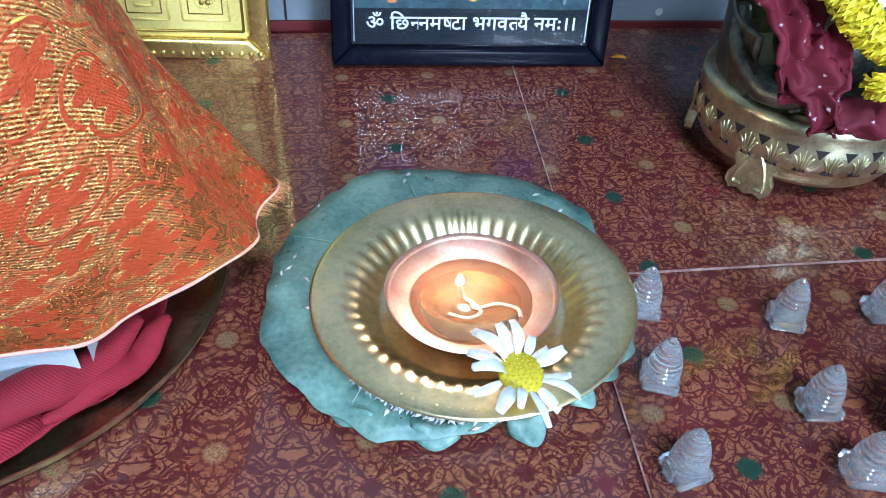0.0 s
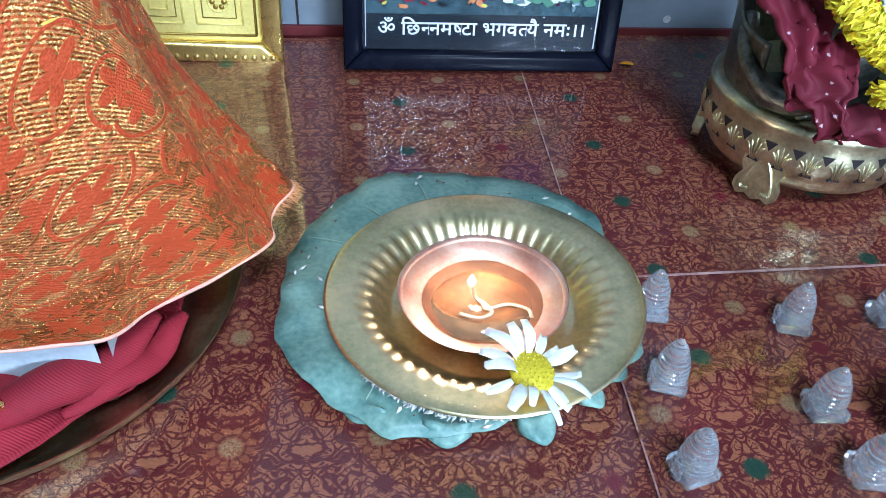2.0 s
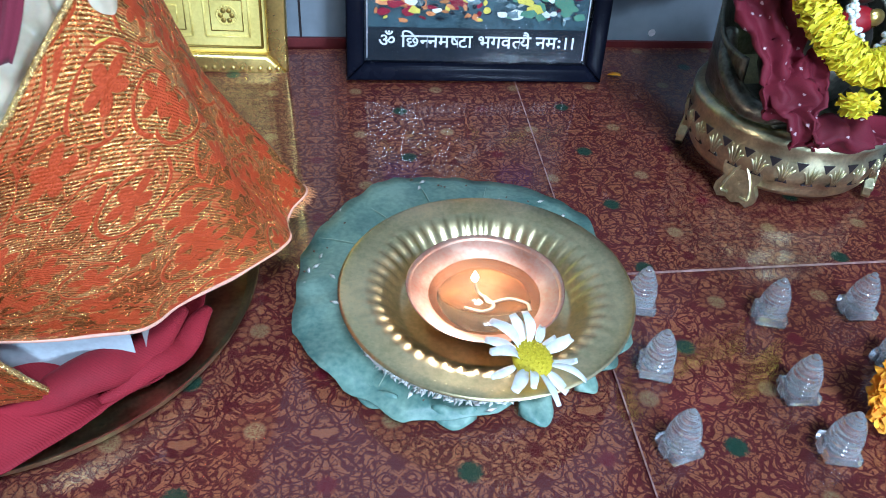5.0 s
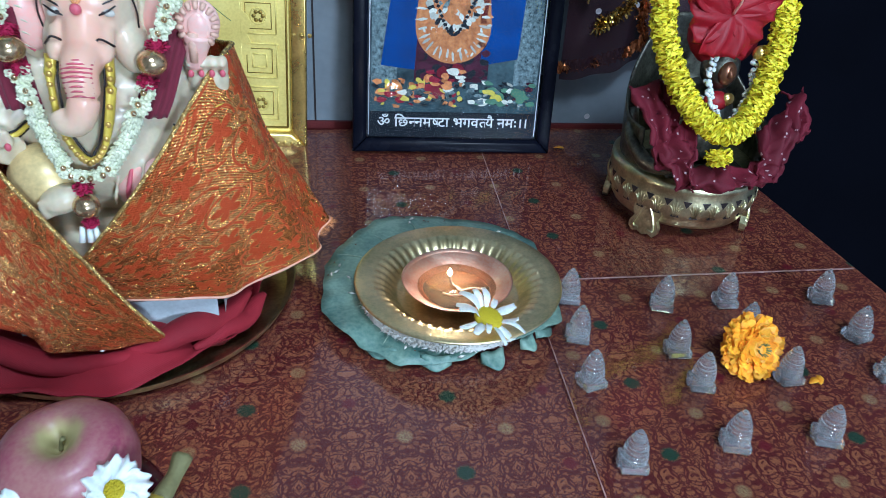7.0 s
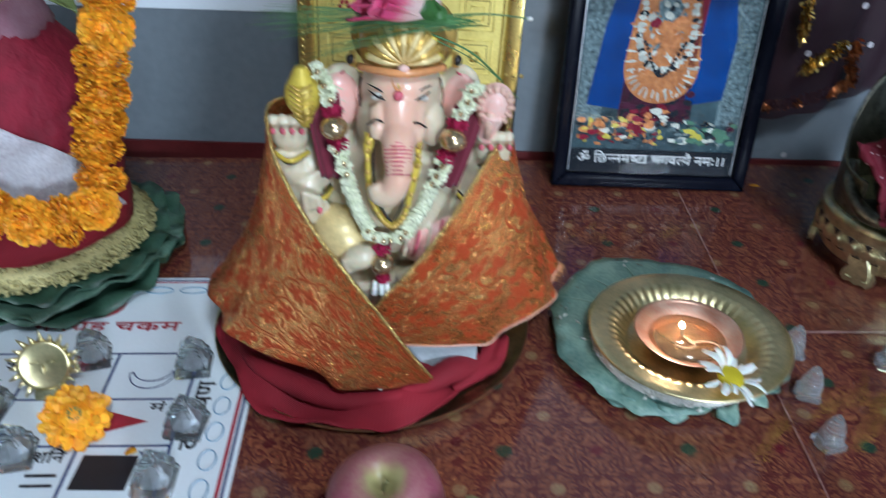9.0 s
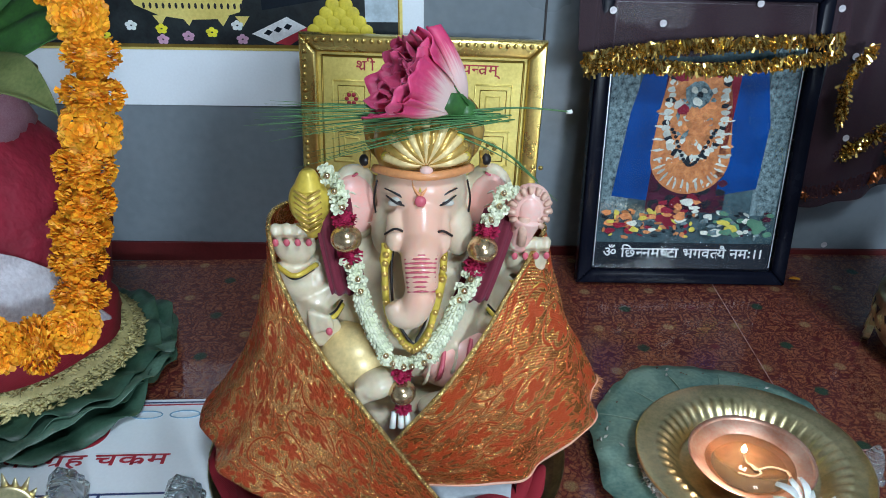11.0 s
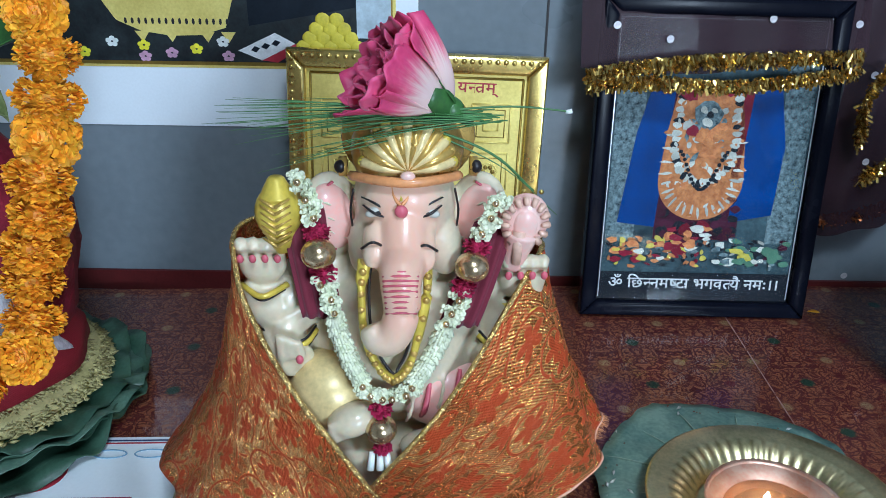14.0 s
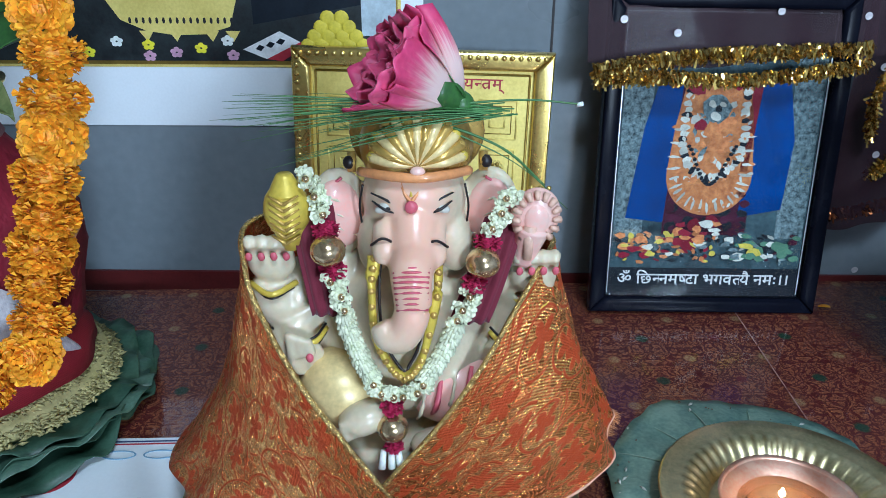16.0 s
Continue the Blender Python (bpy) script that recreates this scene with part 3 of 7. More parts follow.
def words(name, text, size, parent, at, material, label="", width=None, spacing=1.0):
    """Raised print as a mesh part. {x} is a half letter, its upright left off; [x] carries a slanting stroke at its foot."""
    runs, cur = [], ""
    for ch in text:
        if ch in "{[":
            runs.append(("", cur))
            cur, mark = "", ch
        elif ch in "}]":
            runs.append((mark, cur))
            cur = ""
        else:
            cur += ch
    runs.append(("", cur))
    whole, x = bmesh.new(), 0.0
    for mark, run in runs:
        if not run.strip():
            x += size * 0.28 * len(run)
            continue
        bm = glyphs(run, size, spacing)
        x0, x1 = min(v.co.x for v in bm.verts), max(v.co.x for v in bm.verts)
        if mark == "{":
            cut = x1 - 0.30 * (x1 - x0)
            bmesh.ops.bisect_plane(bm, geom=bm.verts[:] + bm.edges[:] + bm.faces[:], plane_co=(cut, 0, 0), plane_no=(1, 0, 0), clear_outer=True)
            x1 = cut
        elif mark == "[":
            sx = x0 + (x1 - x0) * 0.8
            for z in (-0.00015, 0.00015):
                bm.faces.new([bm.verts.new((px, pz, z)) for px, pz in ((sx, size * 0.24), (sx, size * 0.16), (sx - size * 0.27, 0.0), (sx - size * 0.27, size * 0.07))])
        lead = size * 0.28 * (len(run) - len(run.lstrip()))
        for v in bm.verts:
            v.co.x += x - x0 + lead
        x += x1 - x0 + lead + size * 0.28 * (len(run) - len(run.rstrip()))
        tmp = bpy.data.meshes.new("run")
        bm.to_mesh(tmp)
        whole.from_mesh(tmp)
        bpy.data.meshes.remove(tmp)
        bm.free()
    k = (width or x) / max(1e-6, x)
    for v in whole.verts:
        v.co.x = (v.co.x - x / 2) * k
    me = bpy.data.meshes.new(name)
    whole.to_mesh(me)
    whole.free()
    me.materials.append(material)
    ob = new(name, me)
    ob.parent, ob.matrix_basis = parent, at
    return tagged(ob, label)


def petal(bm, c, tip, width, lift=0.0, n=5, mi=0, side=None, cup=0.0):
    """One petal from c to tip, widest past the middle."""
    c, tip = Vector(c), Vector(tip)
    d = tip - c
    s = (side or d.cross(Vector((0, 0, 1)))).normalized()
    up = s.cross(d).normalized()
    rows = []
    for k in range(n + 1):
        f = k / n
        w = width * (0.25 + 1.0 * math.sin(min(1, f * 1.08) * math.pi * 0.82)) * 0.62
        mid = c + d * f + up * lift * math.sin(f * math.pi)
        rows.append([bm.verts.new(mid + s * w * q + up * cup * width * abs(q)) for q in (-1, 0, 1)])
    for a, b in zip(rows, rows[1:]):
        for q in (0, 1):
            bm.faces.new((a[q], a[q + 1], b[q + 1], b[q])).material_index = mi
    return bm


def pompom(bm, c, r, axis, n, rng, length=0.55, width=0.34, squash=0.75, mi=0):
    """A full double flower: petals in rings over a ball, opening along axis."""
    c, axis = Vector(c), Vector(axis).normalized()
    e1 = axis.orthogonal().normalized()
    e2 = axis.cross(e1)
    ball(bm, c, r * 0.55, mi=mi, u=8, v=6)
    for k in range(n):
        z = 1 - 1.75 * (k + 0.5) / n
        a = k * 2.39996 + rng.uniform(-0.25, 0.25)
        q = math.sqrt(max(0, 1 - z * z))
        out = (axis * z * squash + (e1 * math.cos(a) + e2 * math.sin(a)) * q)
        rr = r * rng.uniform(0.86, 1.08)
        root = c + out * rr * (1 - length)
        tip = c + out * rr
        side = axis.cross(out)
        if side.length < 1e-3:
            side = e1.copy()
        side = (side.normalized() + out.normalized() * 0.0 + axis * rng.uniform(-0.5, 0.5)).normalized()
        up = side.cross(out).normalized()
        w = r * width * rng.uniform(0.75, 1.2)
        v = [bm.verts.new(p) for p in (root, root.lerp(tip, 0.6) - side * w * 0.6, tip - side * w * 0.42 + up * w * rng.uniform(-0.3, 0.5),
                                       tip + out.normalized() * w * 0.18, tip + side * w * 0.42 + up * w * rng.uniform(-0.3, 0.5), root.lerp(tip, 0.6) + side * w * 0.6)]
        bm.faces.new(v).material_index = mi
    return bm

# ---- the room ----
RZ = radians(-2.9)
WALL = Matrix.Translation((-0.04, 0.828, 0)) @ Matrix.Rotation(RZ, 4, "Z")
finish("wall_north", boxm(-1.6, 0.42, 0, 0.05, -0.9, 1.75), WALLPAINT, at=WALL, smooth=False, label="grey-blue laminate panel wall behind the altar", kind="structure")
finish("trim", boxm(-0.95, 0.40, -0.004, -0.0005, -0.02, 0.0035), REDEDGE, at=WALL, smooth=False, label="red edging strip along the foot of the wall", kind="structure")
finish("wall_gap", boxm(-0.0395, -0.0375, -0.0012, 0.004, -0.02, 1.75), BLACKP, at=WALL, smooth=False, label="dark upright joint between wall panels", kind="structure")
# stands in for the deep shade beside the altar
finish("wall_recess", boxm(0.425, 1.5, 0.1, 0.15, -0.9, 1.75), DARK, at=WALL, smooth=False, label="recess panel coloured near-black for the shadow beside the altar", kind="structure")
# out of view; added as a pale reflector for the sheets' glare
finish("wall_east", boxm(1.42, 1.47, -2.0, 0.85, -0.9, 1.75), SIDEWALL, smooth=False, label="unseen side wall, made pale to put haze on the sheets", kind="structure")
finish("wall_west", boxm(-1.65, -1.6, -2.0, 1.0, -0.9, 1.75), ROOMWALL, smooth=False, label="cream plaster side wall", kind="structure")
bm = bmesh.new()
box(bm, -1.65, 0.36, -2.0, -1.9, -0.9, 1.75)
box(bm, 1.14, 1.47, -2.0, -1.9, -0.9, 1.75)
box(bm, 0.36, 1.14, -2.0, -1.9, -0.9, 0.45)
box(bm, 0.36, 1.14, -2.0, -1.9, 1.45, 1.75)
finish("wall_south", bm, ROOMWALL, smooth=False, label="cream plaster wall with a window", kind="structure")
finish("ceiling", boxm(-1.65, 1.5, -2.0, 1.0, 1.75, 1.8), ROOMWALL, smooth=False, label="plain plaster ceiling", kind="structure")
finish("floor", boxm(-1.65, 1.5, -2.0, 1.0, -0.95, -0.9), FLOORM, smooth=False, label="grey floor", kind="structure")

# ---- altar table, cloth and clear sheets ----
table = thing("altar_table", (0, 0, 0), "low wooden altar table against the wall", "table")


def quad_slab(x0, x1f, x1b, y0, y1, z0, z1):
    """A slab whose right side runs from x1f in front to x1b at the back."""
    bm = bmesh.new()
    p = [(x0, y0), (x1f, y0), (x1b, y1), (x0, y1)]
    lo, hi = [bm.verts.new((*q, z0)) for q in p], [bm.verts.new((*q, z1)) for q in p]
    bm.faces.new(lo[::-1]), bm.faces.new(hi)
    for k in range(4):
        bm.faces.new((lo[k], lo[(k + 1) % 4], hi[(k + 1) % 4], hi[k]))
    return bm


part("tabletop", quad_slab(-0.95, 0.431, 0.377, 0.14, 0.81, -0.04, -0.0055), WOOD, table, smooth=False)
for lx, ly in ((-0.9, 0.18), (0.36, 0.18), (-0.9, 0.76), (0.33, 0.76)):
    part("leg", boxm(lx - 0.03, lx + 0.03, ly - 0.03, ly + 0.03, -0.9, -0.0405, 0.004), WOOD, table)
cloth = finish("tablecloth", quad_slab(-0.952, 0.434, 0.379, 0.138, 0.815, -0.0054, -0.0024), BROCADE, smooth=False,
               label="maroon brocade tablecloth with tan scrolls and green and gold spots", category="tablecloth")


def clear_sheet(pts, label):
    bm = bmesh.new()
    flat_shape(bm, pts, -0.0022, 0.0021)
    ob = finish("clear_sheet", bm, SHEET, smooth=False, label=label, category="plastic sheet", group="clear sheets on the table")
    ob.visible_shadow = False
    return ob


s_x = lambda y: 0.0935 + (y - 0.52) * 0.05
s_y = lambda x: 0.489 - (x - 0.125) * 0.0137
s1 = clear_sheet([(-0.94, 0.142), (s_x(0.142) - 0.0012, 0.142), (s_x(0.80) - 0.0012, 0.80), (-0.94, 0.80)], "clear plastic sheet laid over the brocade cloth")
s2 = clear_sheet([(s_x(0.142), 0.142), (0.425, 0.142), (0.401, s_y(0.4)), (s_x(0.489), s_y(0.1))], "clear plastic sheet laid over the brocade cloth in front")
s3 = clear_sheet([(s_x(0.49), s_y(0.1) + 0.0014), (0.40, s_y(0.4) + 0.0014), (0.38, 0.80), (s_x(0.80), 0.80)], "clear plastic sheet laid over the brocade cloth at the back")
for a, b, w in (((s_x(0.142), 0.142), (s_x(0.80), 0.80), 0.0004), ((s_x(0.489), s_y(0.1)), (0.40, s_y(0.4)), 0.0008)):
    d = (Vector(b) - Vector(a)).normalized()
    o = Vector((-d.y, d.x)) * w
    bm = bmesh.new()
    flat_shape(bm, [(a[0] - o.x, a[1] - o.y), (b[0] - o.x, b[1] - o.y), (b[0] + o.x, b[1] + o.y), (a[0] + o.x, a[1] + o.y)], -0.00005, 0.0004)
    part("edge", bm, EDGE, s2, "pale cut edge of the sheet", smooth=False)

# ---- framed pictures and poster on the wall ----


def frame_bars(parent, w, h, b, d, material, bead=None, label=""):
    """Four mitred bars round an opening; local x across, z up, the face towards -y."""
    for name, pts in (("bottom_rail", [(0, 0), (w, 0), (w - b, b), (b, b)]), ("top_rail", [(0, h), (b, h - b), (w - b, h - b), (w, h)]),
                      ("left_stile", [(0, 0), (b, b), (b, h - b), (0, h)]), ("right_stile", [(w, 0), (w, h), (w - b, h - b), (w - b, b)])):
        bm = bmesh.new()
        lo = [bm.verts.new((x, 0, z)) for x, z in pts]
        hi = [bm.verts.new((x, -d, z)) for x, z in pts]
        bm.faces.new(lo), bm.faces.new(hi[::-1])
        for k in range(4):
            bm.faces.new((lo[k], lo[(k + 1) % 4], hi[(k + 1) % 4], hi[k]))
        bmesh.ops.bevel(bm, geom=[e for e in bm.edges if all(abs(v.co.y + d) < 1e-6 for v in e.verts)], offset=min(b, d) * 0.3, segments=3, profile=0.5, affect="EDGES")
        bar = part(name, bm, material, parent, label)
        autosmooth(bar, 50)
        if bead:
            (x0, z0), (x1, z1) = [((pts[0][0] + pts[3][0]) / 2, (pts[0][1] + pts[3][1]) / 2), ((pts[1][0] + pts[2][0]) / 2, (pts[1][1] + pts[2][1]) / 2)] if name.endswith("rail") and name[0] == "b" else \
                [((pts[0][0] + pts[1][0]) / 2, (pts[0][1] + pts[1][1]) / 2), ((pts[3][0] + pts[2][0]) / 2, (pts[3][1] + pts[2][1]) / 2)]
            cx, cz = w / 2, h / 2
            n = int(math.hypot(x1 - x0, z1 - z0) / 0.0075)
            bb = bmesh.new()
            for k in range(n + 1):
                f = k / n
                x, z = x0 + (x1 - x0) * f, z0 + (z1 - z0) * f
                ox, oz = (math.copysign(b * 0.2, x - cx), 0) if "stile" in name else (0, math.copysign(b * 0.2, z - cz))
                ball(bb, (x + ox, -d, z + oz), (0.0025, 0.0016, 0.0025), u=8, v=5)
            tagged(part("beading", bb, bead, bar), kind="stuff")


def plane_shape(name, pts, y, material, parent, t=0.0004, label=""):
    """A flat print or panel in local x, z, its face at -y."""
    bm = bmesh.new()
    flat_shape(bm, pts, 0, t)
    bmesh.ops.transform(bm, matrix=Matrix(((1, 0, 0, 0), (0, 0, -1, y), (0, 1, 0, 0), (0, 0, 0, 1))), verts=bm.verts)
    return part(name, bm, material, parent, label, smooth=False)


def rect(x0, x1, z0, z1):
    return [(x0, z0), (x1, z0), (x1, z1), (x0, z1)]


UPRIGHT = pose(0, 0, 0, 90, 0, 0)

# black frame with the shrine photograph
BF = thing("photo_frame", pose(-0.0405, 0.758, 0.0, -8.0, 0.7, -2.2), "black lacquered photo frame with a blue shrine photograph, leaning back", "picture frame")
BW, BH = 0.2225, 0.302
frame_bars(BF, BW, BH, 0.0155, 0.014, BLACKF)
plane_shape("backing", rect(0.004, BW - 0.004, 0.004, BH - 0.004), -0.001, BLACKF, BF, 0.002)
PHOTO_TEAL = mat("photo_ground", (0.07, 0.12, 0.14), 0.5, two=(0.015, 0.03, 0.04), scale=55, fine=260, bump=0, spec=0.1)
PHOTO_BLUE = mat("photo_blue", (0.005, 0.06, 0.28), 0.5, two=(0.002, 0.03, 0.15), scale=30, bump=0, spec=0.1)
PHOTO_DARK = mat("photo_dark", (0.015, 0.02, 0.028), 0.5, bump=0, spec=0.1)
PHOTO_GREY = mat("photo_grey", (0.24, 0.33, 0.35), 0.5, two=(0.015, 0.03, 0.04), scale=210, fine=700, bump=0, spec=0.1)
PHOTO_PINK = mat("photo_peach", (0.62, 0.27, 0.10), 0.5, two=(0.4, 0.13, 0.05), scale=160, island=0.3, bump=0, spec=0.1)
PHOTO_MAROON = mat("photo_maroon", (0.06, 0.012, 0.03), 0.5, island=0.5, bump=0, spec=0.1)
PHOTO_WHITE = mat("photo_white", (0.6, 0.62, 0.55), 0.5, island=0.3, bump=0, spec=0.1)
PHOTO_RED = mat("photo_red", (0.22, 0.015, 0.035), 0.5, island=0.3, bump=0, spec=0.1)
PHOTO_YEL = mat("photo_yellow", (0.7, 0.6, 0.1), 0.5, bump=0, spec=0.1)
PHOTO_GREEN = mat("photo_green", (0.12, 0.26, 0.17), 0.5, bump=0, spec=0.1)
photo = plane_shape("photograph", rect(0.0155, BW - 0.0155, 0.0155, BH - 0.0155), -0.0035, PHOTO_DARK, BF, label="shrine photograph in blue, peach and grey")
py = -0.0041
plane_shape("print", rect(0.0185, BW - 0.0185, 0.044, BH - 0.045), py, PHOTO_TEAL, photo)
for x0 in (0.020, BW - 0.047):
    plane_shape("print", rect(x0, x0 + 0.027, 0.075, BH - 0.05), py - 0.0003, PHOTO_GREY, photo)
plane_shape("print", [(0.030, 0.094), (0.066, 0.09), (0.074, 0.225), (0.054, 0.232), (0.041, 0.18)], py - 0.0006, PHOTO_BLUE, photo)
plane_shape("print", [(0.137, 0.096), (0.178, 0.104), (0.182, 0.17), (0.172, 0.222), (0.145, 0.228)], py - 0.0006, PHOTO_BLUE, photo)
plane_shape("print", [(0.134, 0.14), (0.141, 0.14), (0.147, 0.226), (0.138, 0.226)], py - 0.0008, PHOTO_RED, photo)
plane_shape("print", [(0.066, 0.078), (0.146, 0.078), (0.148, 0.13), (0.146, 0.23), (0.066, 0.23)], py - 0.0005, PHOTO_MAROON, photo)
bib = oval(0.106, 0.136, 0.0405, 0.0385, 20, math.pi, 2 * math.pi) + [(0.1465, 0.14), (0.142, 0.185), (0.134, 0.228), (0.078, 0.228), (0.070, 0.185), (0.0655, 0.14)]
plane_shape("print", bib, py - 0.0008, PHOTO_PINK, photo)
rng = random.Random(7)
TOVERT = Matrix(((1, 0, 0, 0), (0, 0, -1, py), (0, 1, 0, 0), (0, 0, 0, 1)))
collar = curve_points([(0.0735, 0.185, 0), (0.072, 0.14, 0), (0.082, 0.115, 0), (0.106, 0.106, 0), (0.130, 0.115, 0), (0.140, 0.14, 0), (0.1385, 0.185, 0)], 46)
strand = curve_points([(0.081, 0.226, 0), (0.079, 0.195, 0), (0.078, 0.165, 0), (0.086, 0.145, 0), (0.106, 0.134, 0), (0.126, 0.145, 0), (0.134, 0.165, 0), (0.133, 0.195, 0), (0.131, 0.226, 0)], 46)
sets = {"w": (bmesh.new(), PHOTO_WHITE), "p": (bmesh.new(), PHOTO_PINK), "d": (bmesh.new(), PHOTO_DARK), "r": (bmesh.new(), PHOTO_RED), "m": (bmesh.new(), PHOTO_MAROON), "g": (bmesh.new(), PHOTO_GREY), "y": (bmesh.new(), PHOTO_YEL)}
layer = 0.0009


def blot(key, x, z, rx, rz, turn=0.0):
    """One uneven printed patch, a hair above the one before."""
    global layer
    layer += 0.000004
    c, s = math.cos(turn), math.sin(turn)
    pts = []
    for j in range(9):
        q = j * 0.698
        u, v = rx * rng.uniform(0.7, 1.2) * math.cos(q), rz * rng.uniform(0.7, 1.2) * math.sin(q)
        pts.append((x + u * c - v * s, z + u * s + v * c))
    flat_shape(sets[key][0], pts, layer, 0.0001)


for x, z, rx, rz in ((0.083, 0.095, 0.012, 0.02), (0.130, 0.105, 0.013, 0.024), (0.106, 0.088, 0.03, 0.008)):
    for k in range(26):
        blot("m" if k % 3 else "d", x + rx * rng.uniform(-1, 1), z + rz * rng.uniform(-1, 1), 0.005, 0.004)
for k in range(90):
    x, z = 0.106 + rng.uniform(-0.022, 0.022), 0.160 + rng.uniform(-0.03, 0.045)
    blot(rng.choice("ppppwgpw"), x, z, rng.uniform(0.002, 0.006), rng.uniform(0.002, 0.004), rng.uniform(0, 3))
for path, wid, keys in ((collar, 0.0068, "-w"), (strand, 0.0052, "wwdw")):
    for k in range(len(path) - 1):
        p, d = path[k], (path[k + 1] - path[k])
        ang = math.atan2(d.y, d.x)
        key = keys[k % len(keys)]
        if key == "-":
            continue
        blot(key, p.x + rng.uniform(-0.001, 0.001), p.y + rng.uniform(-0.001, 0.001), 0.0014 if path is collar else 0.0031, wid * rng.uniform(0.75, 1.05), ang)
        if k % 2:
            blot(rng.choice("wpp"), p.x + rng.uniform(-0.006, 0.006), p.y + rng.uniform(-0.006, 0.006), 0.003, 0.0014, rng.uniform(0, 3))
for k in range(22):
    q = k / 21
    blot("d", 0.084 + 0.044 * q, 0.164 - 0.036 * math.sin(math.pi * q) ** 1.3, 0.0022, 0.0020)
blot("g", 0.106, 0.2, 0.0125, 0.0145)
for x, z, key, r in ((0.101, 0.203, "w", 0.004), (0.107, 0.199, "d", 0.0035), (0.111, 0.203, "w", 0.003), (0.105, 0.192, "w", 0.005), (0.086, 0.218, "r", 0.008), (0.092, 0.184, "r", 0.006), (0.120, 0.222, "r", 0.007), (0.106, 0.221, "p", 0.006), (0.104, 0.178, "p", 0.010), (0.112, 0.18, "p", 0.007), (0.096, 0.088, "r", 0.008), (0.092, 0.07, "r", 0.009), (0.112, 0.092, "r", 0.007)):
    blot(key, x, z, r, r * 0.8)
    blot(key, x + r * 0.5, z - r * 0.4, r * 0.6, r * 0.5)
for k in range(120):
    x = rng.uniform(0.024, 0.196)
    z = 0.064 + rng.uniform(-0.014, 0.016)
    blot(rng.choice("ppyrdd") if x < 0.12 else rng.choice("wgdgmd"), x, z, rng.uniform(0.0015, 0.005), rng.uniform(0.001, 0.003), rng.uniform(-0.6, 0.6))
for bm, m in sets.values():
    bmesh.ops.transform(bm, matrix=TOVERT, verts=bm.verts)
    tagged(part("garland_print", bm, m, photo, smooth=False), kind="stuff")
for m, n in ((PHOTO_WHITE, 13), (PHOTO_RED, 10), (PHOTO_YEL, 6), (PHOTO_PINK, 14), (PHOTO_GREEN, 16), (PHOTO_GREY, 8)):
    for k in range(n):
        x = rng.uniform(0.135, 0.198) if m is PHOTO_GREEN else rng.uniform(0.024, 0.14) if m in (PHOTO_RED, PHOTO_PINK) else rng.uniform(0.03, 0.185)
        z = 0.066 + rng.uniform(-0.012, 0.012) + (0.012 if 0.08 < x < 0.13 else 0)
        r = rng.uniform(0.004, 0.008)
        plane_shape("petal_print", [(x + r * rng.uniform(0.5, 1.3) * math.cos(a), z + 0.55 * r * rng.uniform(0.5, 1.3) * math.sin(a)) for a in [j * 0.9 for j in range(7)]], py - 0.0026 - rng.uniform(0, 0.0006), m, photo, 0.0002)
words("lettering", "ॐ िछ{न}नम{ष}टा भगव{त}यै नमः।।", 0.0155, photo, Matrix.Translation((BW / 2, py - 0.0003, 0.0275)) @ UPRIGHT, WHITEINK, "white printed words", width=0.168)
for nm, pts in (("silver_line", rect(0.0172, 0.0180, 0.018, BH - 0.018)), ("silver_line", rect(BW - 0.0182, BW - 0.0172, 0.018, BH - 0.018)), ("silver_line", rect(0.018, BW - 0.018, BH - 0.0185, BH - 0.0177))):
    plane_shape(nm, pts, py - 0.0012, SILVERLINE, photo)
gl = plane_shape("glass", rect(0.0155, BW - 0.0155, 0.0155, BH - 0.0155), -0.0078, GLASS, BF, 0.0004, "clear picture glass")
gl.visible_shadow = False

# gold frame with the embossed plate
GF = thing("gold_frame", pose(-0.3265, 0.789, 0.002, -3.0, 1.6, -2.0), "beaded gold frame holding an embossed gold plate", "picture frame")
GW, GH = 0.2375, 0.250
frame_bars(GF, GW, GH, 0.017, 0.012, GOLD, GOLD)
plane_shape("backing", rect(0.003, GW - 0.003, 0.003, GH - 0.003), -0.001, WOOD, GF, 0.002)
plate = plane_shape("plate", rect(0.017, GW - 0.017, 0.017, GH - 0.017), -0.0035, GOLDLEAF, GF, label="embossed bright gold plate")


EMB = {}


def ridge(pts, w, y, m=GOLDLEAF):
    bm = EMB.setdefault(m.name, (m, bmesh.new()))[1]
    for k in range(len(pts)):
        (x0, z0), (x1, z1) = pts[k], pts[(k + 1) % len(pts)]
        tube(bm, [(x0, y, z0), (x1, y, z1)], w, 6)


ridge(rect(0.021, GW - 0.021, 0.021, GH - 0.021), 0.0012, -0.0042, m=GOLDDARK)
